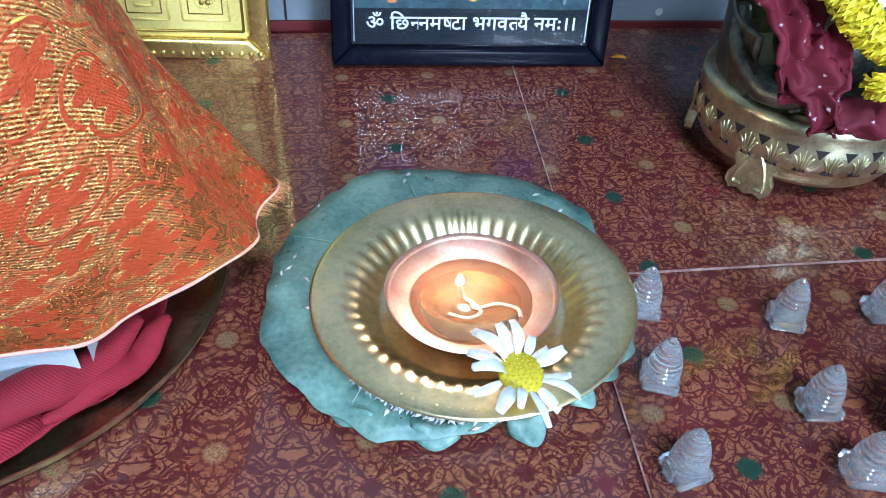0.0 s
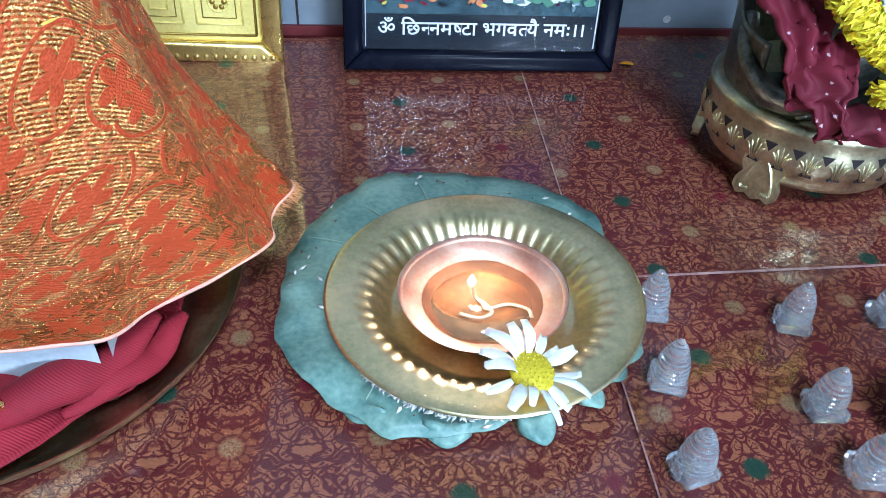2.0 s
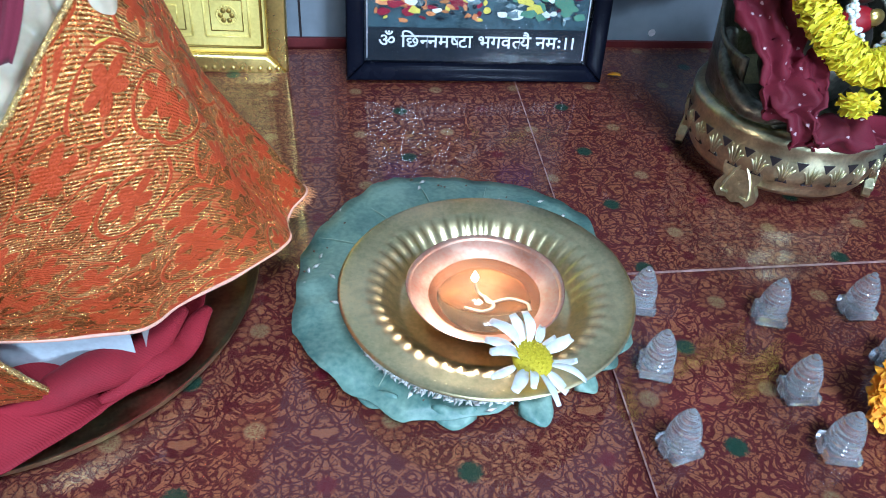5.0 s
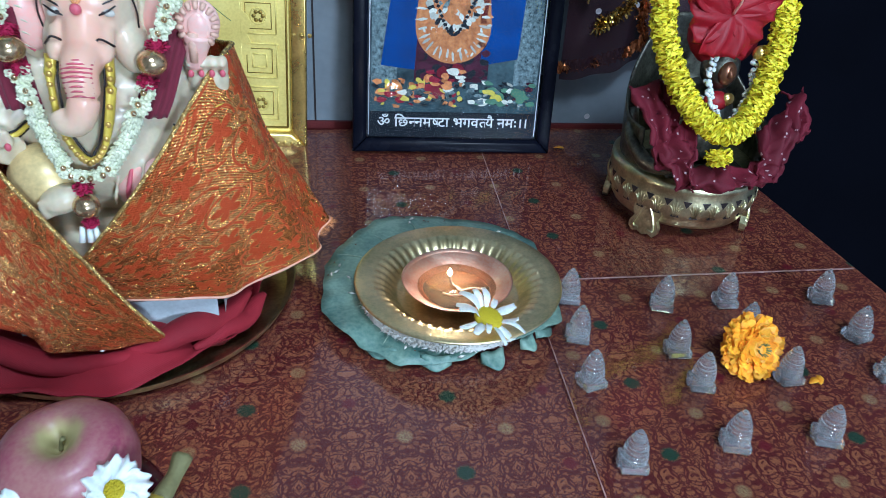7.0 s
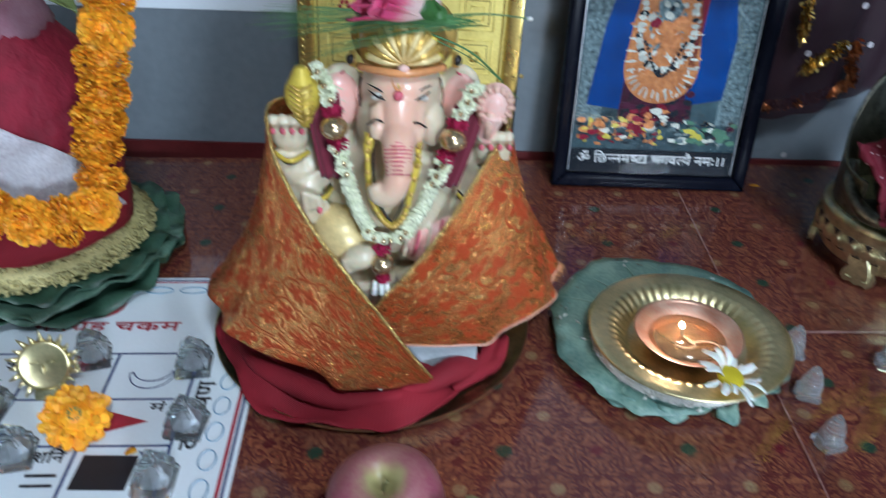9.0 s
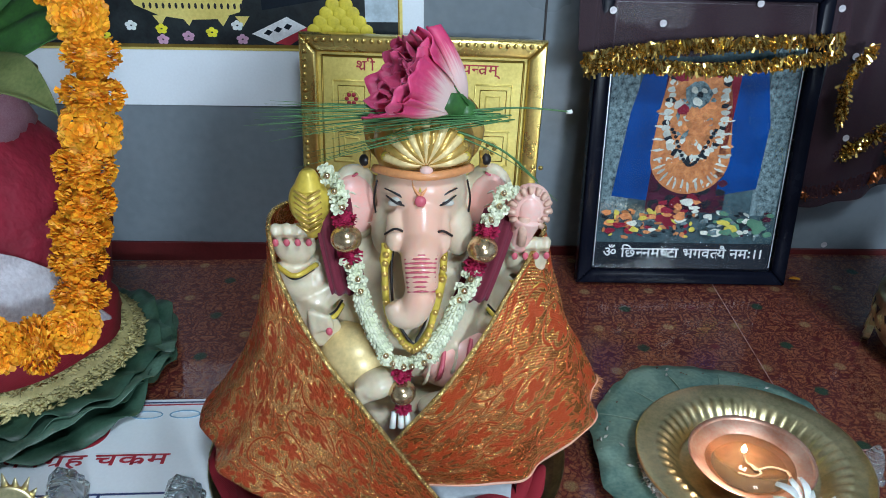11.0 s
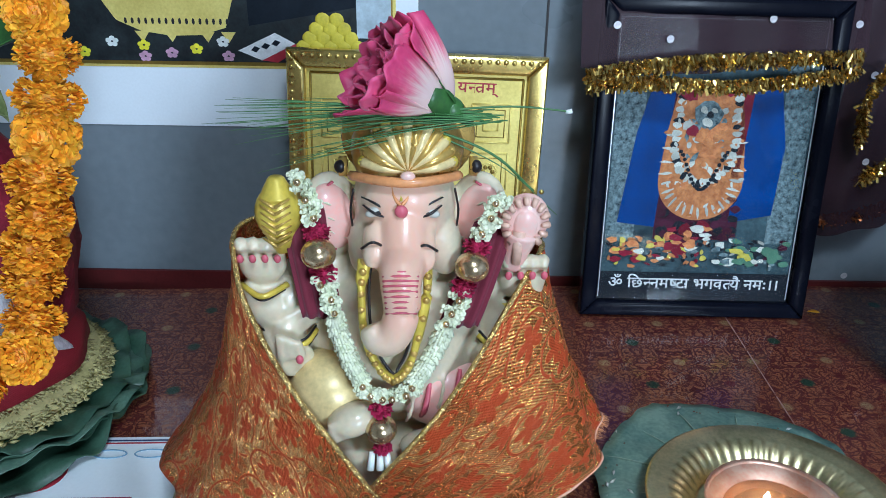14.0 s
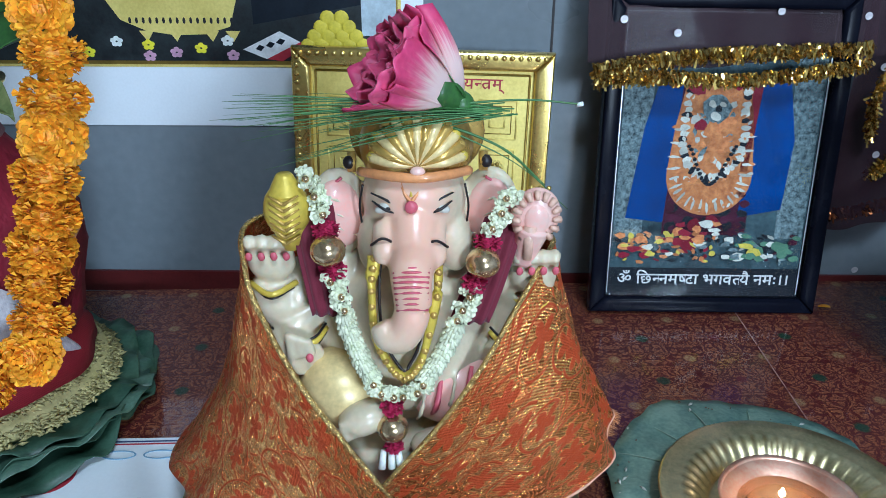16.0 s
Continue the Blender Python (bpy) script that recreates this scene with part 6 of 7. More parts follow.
# pleated maroon ribbons behind the beads
for path in (GL, GR):
    c = curve_points(path, 60)
    bm = bmesh.new()
    sheet(bm, lambda u, v, c=c: c[int(8 + u * 26)] + Vector(((v - 0.5) * 0.021 + (0.006 if path is GL else -0.006) * -1, 0.006 + 0.0016 * math.sin(v * 22), -0.004 * u)), 20, 16)
    thick(part("ribbon", bm, MAROON, gar, "pleated maroon ribbon"), 0.0006)

# grass blades and the rose on the crown
grass = thing("grass_bunch", (0, 0, 0), "bunch of green grass blades laid across the crown", "grass")
rng = random.Random(17)
K = (-0.196, 0.442, 0.2835)
for k in range(46):
    bm = bmesh.new()
    f = rng.random()
    L = rng.uniform(0.05, 0.105)
    a = rng.uniform(-0.62, 0.16) if k % 3 else rng.uniform(-0.16, 0.1)
    e = (K[0] - L * math.cos(a), K[1] + rng.uniform(-0.022, 0.012), K[2] + L * math.sin(a) * 0.62 + 0.002)
    s = (K[0] + rng.uniform(0.0, 0.035), K[1] + rng.uniform(-0.004, 0.004), K[2] + rng.uniform(-0.003, 0.0035))
    mid = (s[0] * 0.55 + e[0] * 0.45, (s[1] + e[1]) / 2 - 0.003, (s[2] + e[2]) / 2 + 0.003)
    tube(bm, [s, mid, e], [0.0009, 0.0008, 0.0002], 5, steps=9, flat=0.4)
    part("blade", bm, GRASS, grass)
for e, r in (((-0.1322, 0.4400, 0.2870), 0.0009), ((-0.1461, 0.4500, 0.2440), 0.0011), ((-0.1323, 0.4550, 0.2289), 0.0004)):
    bm = bmesh.new()
    tube(bm, [(K[0] - 0.02, K[1], K[2] + 0.001), ((K[0] + e[0]) / 2, K[1] - 0.002, (K[2] + e[2]) / 2 + 0.004), e], [0.0013, r, r * 0.9], 6, steps=16, flat=0.6)
    part("blade", bm, GRASS, grass)
bm = bmesh.new()
tube(bm, [(-0.1349, 0.4400, 0.2867), (-0.1319, 0.4400, 0.2872)], [0.0011, 0.0012], 6)
part("cut_tip", bm, WHITEFL, grass, "pale cut grass tip")

rose = thing("rose", (0, 0, 0), "pink rose lying on the grass above the crown", "flower")
RB = Vector((-0.1915, 0.443, 0.2885))
axis = (Vector((-0.2330, 0.428, 0.3150)) - RB).normalized()
rng = random.Random(23)
side0 = axis.cross(Vector((0, -1, 0))).normalized()
side1 = axis.cross(side0).normalized()


def cup_petal(bm, a0, half, R, length):
    """A petal wrapped round the rose's axis, widening like a cone, with a ruffled lip."""
    ph = rng.uniform(0, 6)

    def f(u, v):
        q = 2 * u - 1
        a = a0 + half * q * (0.45 + 0.55 * math.sin(min(1, 0.15 + v) * 1.6))
        ruff = max(0, v - 0.45) ** 2 * (0.010 * math.sin(4.5 * q + ph) + 0.004 * math.sin(11 * q + 2 * ph) + 0.002 * math.sin(23 * q + ph))
        r = 0.003 + R * (0.35 * math.sin(v * 1.5) + 0.65 * v) + 0.0012 * abs(q) ** 3 + ruff * (0.4 + R / 0.03)
        L = length * v * (1 - 0.16 * q * q + 0.05 * math.sin(6 * q + ph) * v + 0.03 * math.sin(15 * q - ph) * v)
        return RB + axis * L + (side0 * math.cos(a) + side1 * math.sin(a)) * r
    sheet(bm, f, 30, 18, uv=lambda u, v: (u, v))


k = 0
for R, n, half, ln in ((0.004, 3, 1.6, 0.038), (0.008, 3, 1.5, 0.041), (0.012, 3, 1.35, 0.042), (0.0160, 3, 1.25, 0.043), (0.0200, 4, 1.1, 0.042)):
    for j in range(n):
        bm = bmesh.new()
        cup_petal(bm, 2 * math.pi * j / n + k * 0.9, half, R + 0.0008 * (j % 2), ln * rng.uniform(0.93, 1.05))
        thick(part("petal", bm, ROSEPALE if R > 0.018 else ROSE, rose, "pale-based outer petal" if R > 0.018 else ""), 0.0004)
    k += 1


def tall_petal(u, v):
    """The one petal that stands up beside the flower, its edge folded over."""
    q = 2 * u - 1
    d = Vector((-0.2075, 0.436, 0.3315)) - RB
    w = 0.0050 * math.sqrt(max(0.02, 1 - ((v - 0.62) / 0.66) ** 2))
    return RB + d * v + Vector((0.8, -0.55, 0.2)) * w * q + Vector((0.5, 0.8, 0)) * (0.006 * q * q - 0.004 * math.sin(v * 3)) + Vector((0.005 * math.sin(math.pi * v), 0, 0))


bm = bmesh.new()
sheet(bm, tall_petal, 12, 18, uv=lambda u, v: (u, v))
thick(part("petal", bm, ROSEPALE, rose, "pale upright outer petal"), 0.0005)
bm = bmesh.new()
for k in range(5):
    a = k * 1.2566
    up = (side0 * math.cos(a) + axis.cross(side0) * math.sin(a)).normalized()
    petal(bm, RB - axis * 0.006 + up * 0.003, RB + axis * 0.013 + up * 0.0105, 0.0085, side=axis.cross(up))
ball(bm, RB - axis * 0.004, 0.0062, u=12, v=8)
tube(bm, [tuple(RB - axis * 0.006), tuple(RB - axis * 0.016 + Vector((0, 0.004, -0.002)))], [0.0035, 0.002], 8)
thick(part("calyx", bm, LEAFG, rose, "green calyx"), 0.0005)

# ---- sheer veil with gold tinsel over the photo frame ----
NET = bpy.data.materials.new("sheer_net")
NET.use_nodes = True
nt = NET.node_tree
pb = nt.nodes["Principled BSDF"]
pb.inputs["Base Color"].default_value, pb.inputs["Roughness"].default_value = (0.022, 0.0025, 0.009, 1), 0.7
trn, mxs, wv = nt.nodes.new("ShaderNodeBsdfTransparent"), nt.nodes.new("ShaderNodeMixShader"), nt.nodes.new("ShaderNodeTexNoise")
wv.inputs["Scale"].default_value = 700
nt.links.new(math_node(nt, "MULTIPLY_ADD", wv.outputs["Fac"], 0.3, 0.70), mxs.inputs[0])
nt.links.new(trn.outputs[0], mxs.inputs[1]), nt.links.new(pb.outputs[0], mxs.inputs[2])
nt.links.new(mxs.outputs[0], nt.nodes["Material Output"].inputs["Surface"])
SEQUIN = mat("white_sequin", (0.75, 0.72, 0.74), 0.3, 0.3, bump=0)
veil = thing("net_veil", (0, 0, 0), "sheer maroon net veil with sequins and gold tinsel over the frame", "veil")


def veil_front(u, v):
    x = -0.056 + 0.262 * u
    z = 0.345 - v * (0.098 + 0.012 * math.sin(3.1 * u + 0.6))
    return Vector((x, 0.768 + 0.03 * (z - 0.23) / 0.1 + 0.0025 * math.sin(26 * u) * v, z))


def veil_side(u, v):
    x = 0.198 + 0.235 * u
    z = 0.345 - v * (0.275 - 0.055 * u)
    return Vector((x, 0.785 - 0.012 * math.sin(9 * u) * v + 0.004 * math.sin(31 * u + 3 * v), z))


for f, nm in ((veil_front, "front_fold"), (veil_side, "side_fold")):
    bm = bmesh.new()
    sheet(bm, f, 60, 24)
    part(nm, bm, NET, veil)
rng = random.Random(31)
for f, n in ((veil_front, 10), (veil_side, 16)):
    for k in range(n):
        p = f((k % 5 + rng.uniform(0.2, 0.8)) / 5, (k // 5 + rng.uniform(0.2, 0.8)) / (n / 5))
        bm = bmesh.new()
        flat_shape(bm, oval(0, 0, 0.0034, 0.0034, 12), 0, 0.0004)
        part("sequin", bm, SEQUIN, veil, at=Matrix.Translation(p + Vector((0, -0.002, 0))) @ UPRIGHT, smooth=False)


def tinsel(path, width, n, name, seed, drop=0.0):
    """A shaggy band of short flat metallic strips along a path."""
    r = random.Random(seed)
    c = curve_points(path, 80)
    verts, faces = [], []
    for k in range(n):
        p = c[min(79, int(r.random() * 80))] + Vector((r.uniform(-0.002, 0.002), r.uniform(-0.006, 0.001), r.uniform(-width, width)))
        d = Vector((r.uniform(-0.5, 0.5), r.uniform(-0.9, 0.2), r.uniform(-1, 0.25) - drop)).normalized() * r.uniform(0.004, 0.009)
        s = d.cross(Vector((r.uniform(-1, 1), -1, r.uniform(-1, 1)))).normalized() * r.uniform(0.0006, 0.0013)
        b = len(verts)
        verts += [p - s, p + s, p + d + s, p + d - s]
        faces.append((b, b + 1, b + 2, b + 3))
    me = bpy.data.meshes.new(name)
    me.from_pydata([tuple(v) for v in verts], [], faces)
    me.materials.append(TINSEL)
    ob = new(name, me)
    ob.parent = veil
    return tagged(ob, "glittering gold tinsel trim", kind="stuff")


TINSEL = mat("tinsel_foil", (0.75, 0.55, 0.16), 0.22, 0.95, two=(0.4, 0.24, 0.06), scale=90, island=0.5, bump=0)
TINSELR = mat("copper_tinsel", (0.4, 0.14, 0.05), 0.3, 0.9, island=0.5, bump=0)
tinsel([(-0.0536, 0.7550, 0.2385), (-0.0176, 0.7520, 0.2461), (0.0424, 0.7520, 0.2524), (0.1100, 0.7560, 0.2539), (0.1893, 0.7620, 0.2555)], 0.0045, 1500, "tinsel_band", 1, 0.4)
tinsel([(-0.0509, 0.7550, 0.2304), (0.0035, 0.7500, 0.2344), (0.0646, 0.7480, 0.2316), (0.1274, 0.7520, 0.2356), (0.1873, 0.7600, 0.2418)], 0.0040, 1500, "tinsel_band", 2, 0.4)
tinsel([(0.2231, 0.7650, 0.2467), (0.2070, 0.7650, 0.2155), (0.2113, 0.7680, 0.1709)], 0.004, 500, "tinsel_band", 3)
tinsel([(0.2673, 0.7800, 0.1624), (0.2447, 0.7800, 0.1437), (0.2268, 0.7800, 0.1341)], 0.005, 450, "tinsel_band", 4)
TINSEL = TINSELR
tinsel([(0.1878, 0.7900, 0.0855), (0.2223, 0.7850, 0.0920), (0.2610, 0.7850, 0.1027), (0.2888, 0.7850, 0.1173)], 0.004, 900, "tinsel_band", 5, 0.4)
tinsel([(0.2922, 0.7850, 0.1174), (0.2833, 0.7850, 0.1428), (0.2827, 0.7850, 0.1614)], 0.004, 400, "tinsel_band", 6)

# ---- brass throne with its idol ----
throne = thing("brass_throne", pose(0.275, 0.604, 0.0) @ Matrix.Diagonal((0.9, 0.9, 1.08, 1)), "round openwork brass throne on scroll feet with a tarnished back", "throne")
bm = bmesh.new()
lathe(bm, [(0.04, 0.0125), (0.070, 0.0125), (0.0725, 0.016), (0.0725, 0.019), (0.076, 0.023), (0.0795, 0.031), (0.0795, 0.040), (0.0775, 0.046), (0.0790, 0.049), (0.0785, 0.0535), (0.074, 0.056), (0.068, 0.056), (0.04, 0.050)], 72)
body = part("drum", bm, OLDBRASS, throne)
for k in range(26):
    a = 2 * math.pi * k / 26
    # the drum is solid: black wedges stand in for the holes' inner shade
    for z, s in ((0.0405, 1), (0.0265, -1)):
        bm = bmesh.new()
        d = Vector((math.cos(a + (0.12 if s < 0 else 0)), math.sin(a + (0.12 if s < 0 else 0)), 0))
        t = Vector((-d.y, d.x, 0))
        r = 0.0797 if s > 0 else 0.0783
        c = d * r + Vector((0, 0, z))
        v = [bm.verts.new(c + t * 0.0044 + Vector((0, 0, 0.0012 * s))), bm.verts.new(c - t * 0.0044 + Vector((0, 0, 0.0012 * s))), bm.verts.new(c - Vector((0, 0, 0.0052 * s)))]
        w = [bm.verts.new(q.co - d * 0.004) for q in v]
        bm.faces.new(v), bm.faces.new(w[::-1])
        for j in range(3):
            bm.faces.new((v[j], v[(j + 1) % 3], w[(j + 1) % 3], w[j]))
        part("piercing", bm, BLACKP, body, "black wedge standing for the shade in a pierced hole", smooth=False)
    bm = bmesh.new()
    for q in (-0.075, -0.04, 0.0, 0.04, 0.075):
        d0, d1 = a + 0.12 + q * 0.25, a + 0.12 + q * 1.15
        tube(bm, [(0.0788 * math.cos(d0), 0.0788 * math.sin(d0), 0.0265), (0.0798 * math.cos((d0 + d1) / 2), 0.0798 * math.sin((d0 + d1) / 2), 0.0335), (0.0795 * math.cos(d1), 0.0795 * math.sin(d1), 0.0405 - abs(q) * 0.06)], [0.0005, 0.0011, 0.0004], 5, steps=6)
    part("engraved_leaf", bm, OLDBRASS, body)
for a in (-2.42, -0.62, 0.72, 2.52):
    bm = bmesh.new()
    d, t = Vector((math.cos(a), math.sin(a), 0)), Vector((-math.sin(a), math.cos(a), 0))
    out = [(-0.012, 0.034), (0.012, 0.034), (0.0155, 0.026), (0.0155, 0.022), (0.0125, 0.016), (0.0165, 0.010), (0.0165, 0.005), (0.012, 0.001), (0.006, 0.0028), (0.0, 0.0006), (-0.006, 0.0028), (-0.012, 0.001), (-0.0165, 0.005), (-0.0165, 0.010), (-0.0125, 0.016), (-0.0155, 0.022), (-0.0155, 0.026)]
    f0 = [bm.verts.new(d * (0.0765 + 0.003 * max(0, 1 - z / 0.024)) + t * s + Vector((0, 0, z))) for s, z in out]
    f1 = [bm.verts.new(v.co - d * 0.006) for v in f0]
    bm.faces.new(f0), bm.faces.new(f1[::-1])
    for j in range(len(out)):
        bm.faces.new((f0[j], f0[(j + 1) % len(out)], f1[(j + 1) % len(out)], f1[j]))
    for s in (-1, 1):
        tube(bm, [tuple(d * 0.0768 + t * s * 0.002 + Vector((0, 0, 0.028))), tuple(d * 0.0778 + t * s * 0.008 + Vector((0, 0, 0.018))), tuple(d * 0.0792 + t * s * 0.011 + Vector((0, 0, 0.007))), tuple(d * 0.0792 + t * s * 0.005 + Vector((0, 0, 0.006)))], 0.0012, 6)
    part("foot", bm, OLDBRASS, throne, "chased scroll foot", smooth=False)
bm = bmesh.new()
sheet(bm, lambda u, v: ((0.070 + 0.004 * v) * math.cos(math.pi * (-0.12 + 1.24 * u)), (0.070 + 0.004 * v) * math.sin(math.pi * (-0.12 + 1.24 * u)), 0.052 + v * (0.04 + 0.075 * math.sin(math.pi * u) ** 3)), 48, 20)
thick(part("backplate", bm, DARKBRASS, throne, "tarnished scale-textured back"), 0.003)
for s in (-1, 1):
    bm = bmesh.new()
    tube(bm, [(s * 0.066, 0.012, 0.095), (s * 0.073, -0.010, 0.080), (s * 0.066, -0.036, 0.066), (s * 0.050, -0.054, 0.066), (s * 0.047, -0.058, 0.073)], [0.006, 0.008, 0.009, 0.008, 0.005], 10, flat=0.8)
    part("armrest", bm, DARKBRASS, throne, "scrolled armrest")

bm = bmesh.new()
ball(bm, (0.272, 0.60, 0.095), (0.036, 0.03, 0.045), mi=0)
ball(bm, (0.2705, 0.578, 0.158), (0.017, 0.016, 0.021), mi=0, u=20, v=14)
ball(bm, (0.2705, 0.5645, 0.157), (0.0085, 0.006, 0.0105), mi=1)
tube(bm, [(0.2705, 0.561, 0.163), (0.2705, 0.557, 0.155)], [0.0016, 0.0026], 8, mi=1)
ball(bm, (0.272, 0.588, 0.185), (0.032, 0.026, 0.03), mi=2)
ball(bm, (0.268, 0.566, 0.131), (0.012, 0.008, 0.009), mi=2)
ball(bm, (0.276, 0.562, 0.134), (0.0065, 0.004, 0.006), mi=3)
ball(bm, (0.294, 0.560, 0.176), (0.007, 0.006, 0.007), mi=3)
ball(bm, (0.248, 0.556, 0.076), (0.0065, 0.005, 0.0075), mi=3)
box(bm, 0.232, 0.312, 0.556, 0.61, 0.052, 0.066, 0.003, 0)
finish("small_idol", bm, [DARKBRASS, mat("copper_idol", (0.3, 0.14, 0.08), 0.35, 0.8), HIBISCUS, GOLD], label="small dark metal idol dressed in red on the throne", category="statue")
for s, x0 in ((-1, 0.250), (1, 0.291)):
    g = thing("jasmine_string", (0, 0, 0), "string of small white jasmine buds on the idol", "garland", "jasmine strings on the idol")
    bm = bmesh.new()
    c = curve_points([(x0 - s * 0.002, 0.560, 0.172), (x0, 0.556, 0.150), (x0 - s * 0.006, 0.552, 0.135), (0.2705 + s * 0.004, 0.549, 0.116)], 16)
    for k, q in enumerate(c):
        for j in range(4):
            ball(bm, tuple(q + Vector((rng.uniform(-0.003, 0.003), rng.uniform(-0.003, 0.001), rng.uniform(-0.0015, 0.0015)))), 0.0019, u=6, v=5)
    tagged(part("bud_rope", bm, WHITEFL, g), kind="stuff")

FLOWERED = mat("flowered_maroon_cloth", (0.15, 0.006, 0.02), 0.75, two=(0.08, 0.003, 0.01), scale=22, fine=1500, bump=0.35, relief=0.0006)
nt = FLOWERED.node_tree
vo = nt.nodes.new("ShaderNodeTexVoronoi")
vo.inputs["Scale"].default_value = 120
cn = nt.nodes.new("ShaderNodeTexNoise")
cn.inputs["Scale"].default_value = 600
tc = nt.nodes.new("ShaderNodeTexCoord")
nt.links.new(tc.outputs["Object"], vo.inputs["Vector"]), nt.links.new(tc.outputs["Object"], cn.inputs["Vector"])
dot = step(nt, math_node(nt, "ADD", vo.outputs["Distance"], math_node(nt, "MULTIPLY", cn.outputs["Fac"], 0.4)), 0.37, 0.31)
prev = nt.nodes["Principled BSDF"].inputs["Base Color"].links[0].from_socket
nt.links.new(mix_col(nt, dot, prev, (0.5, 0.36, 0.38)), nt.nodes["Principled BSDF"].inputs["Base Color"])
robe = thing("throne_cloth", (0, 0, 0), "maroon cloth with small white flowers draped over the throne's arms", "cloth")


def drape(a, b, c, d, fold, n=5.0):
    a, b, c, d = [Vector(q) for q in (a, b, c, d)]
    bm = bmesh.new()

    def f(u, v):
        p = a.lerp(b, u).lerp(d.lerp(c, u), v)
        return p + Vector((0, -fold, fold * 0.6)) * (math.sin(math.pi * u) * 0.8 + 0.5 * math.sin(n * math.pi * u + 2 * v)) + Vector((0, -0.012, 0)) * math.sin(math.pi * v) + 0.006 * noise.noise_vector(p * 70) + 0.003 * noise.noise_vector(p * 190)
    sheet(bm, f, 36, 24)
    thick(part("fold", bm, FLOWERED, robe), 0.0012)


drape((0.192, 0.588, 0.138), (0.232, 0.575, 0.142), (0.243, 0.545, 0.062), (0.214, 0.545, 0.078), 0.006)
drape((0.212, 0.562, 0.105), (0.242, 0.552, 0.120), (0.248, 0.534, 0.058), (0.230, 0.536, 0.058), 0.005)
drape((0.232, 0.538, 0.079), (0.326, 0.548, 0.079), (0.318, 0.534, 0.062), (0.236, 0.529, 0.062), 0.004, 9)
drape((0.312, 0.560, 0.102), (0.364, 0.585, 0.135), (0.335, 0.545, 0.062), (0.300, 0.535, 0.058), 0.007)
drape((0.345, 0.590, 0.132), (0.376, 0.600, 0.118), (0.380, 0.585, 0.082), (0.352, 0.572, 0.084), 0.006)

yg = thing("yellow_garland", (0, 0, 0), "garland of yellow chrysanthemums hung on the throne", "garland")
YP = [(0.2021, 0.5700, 0.2340), (0.2009, 0.5650, 0.2068), (0.2059, 0.5600, 0.1837), (0.2166, 0.5500, 0.1591), (0.2308, 0.5400, 0.1366), (0.2498, 0.5320, 0.1209), (0.2713, 0.5300, 0.1180), (0.2888, 0.5370, 0.1370), (0.2979, 0.5450, 0.1630), (0.3046, 0.5530, 0.1910), (0.3047, 0.5600, 0.2137), (0.2936, 0.5700, 0.2350)]
YP = [(YP[0][0] + 0.012, 0.585, YP[0][2] + 0.03)] + YP + [(YP[-1][0] - 0.012, 0.585, YP[-1][2] + 0.02)]
rng = random.Random(41)
c = curve_points(YP, 40)
for k, q in enumerate(c):
    d = (c[min(k + 1, 39)] - c[max(k - 1, 0)]).normalized()
    bm = bmesh.new()
    pompom(bm, q, 0.0106, d, 60, rng, length=0.42, width=0.8, squash=0.75)
    part("flower", bm, YELLOWFL, yg, smooth=False)
bm = bmesh.new()
pompom(bm, (0.2600, 0.5250, 0.0961), 0.0125, (0, -0.6, -1), 60, rng, width=0.4)
part("flower", bm, YELLOWFL, yg, "hanging yellow pendant flower", smooth=False)
hib = thing("hibiscus", (0, 0, 0), "red hibiscus flower with a long stamen above the idol", "flower")
H = Vector((0.2519, 0.5480, 0.2122))
for k in range(5):
    a = k * 1.2566 + 0.9
    bm = bmesh.new()
    d = Vector((math.cos(a), -0.22, math.sin(a) * 0.8 + 0.1)).normalized()
    s = Vector((-math.sin(a), 0, math.cos(a))).normalized()
    sheet(bm, lambda u, v, d=d, s=s: H + d * 0.036 * v + s * (u - 0.5) * 0.046 * (0.18 + 0.82 * math.sin(min(1, v * 1.05) * 1.9) ** 0.8) + Vector((0, -1, 0)) * (0.0042 * math.sin(u * 16 + k * 2 + 3 * v) * v - 0.009 * v * v + 0.002 * math.sin(u * 41 + k) * v * v), 14, 10)
    thick(part("petal", bm, HIBISCUS, hib), 0.0004)
bm = bmesh.new()
tube(bm, [tuple(H), tuple(H + Vector((-0.006, -0.018, 0.018))), tuple(H + Vector((-0.02, -0.024, 0.036)))], [0.0014, 0.001, 0.0007], 7)
part("stamen", bm, PINK, hib, "pink stamen")

# ---- kalash pot on paddy grain and leaves ----
KC = (-0.552, 0.607)
kl = thing("leaf_bed", (KC[0], KC[1], 0), "stack of dark green leaves under the paddy grain", "leaf")
for k, (r, z, bow, m) in enumerate(((0.127, 0.004, 0.016, LEAFD), (0.121, 0.011, 0.012, LEAFD), (0.122, 0.017, 0.009, LEAFP), (0.114, 0.023, 0.006, LEAFD))):
    thick(part("leaf", leaf_disc(r, z, bow, 50 + k, 70, 10, 0.011), m, kl), 0.0008)
gb = thing("grain_bed", (KC[0], KC[1], 0.026), "bed of paddy grain around the pot", "grain")
bm = bmesh.new()
lathe(bm, [(0.02, 0.0), (0.094, 0.0), (0.098, 0.006), (0.093, 0.0145), (0.078, 0.018), (0.02, 0.018)], 48)
part("mound", bm, GRAIN, gb)
grains(5200, ring_place(0.070, 0.103, 0.002, 0.0195), 0.0045, random.Random(8), GRAIN, "grain_layer", gb)
pot = thing("kalash_pot", (KC[0], KC[1], 0.042), "pot wrapped in red cloth with a brass rim and mango leaves", "pot")
bm = bmesh.new()
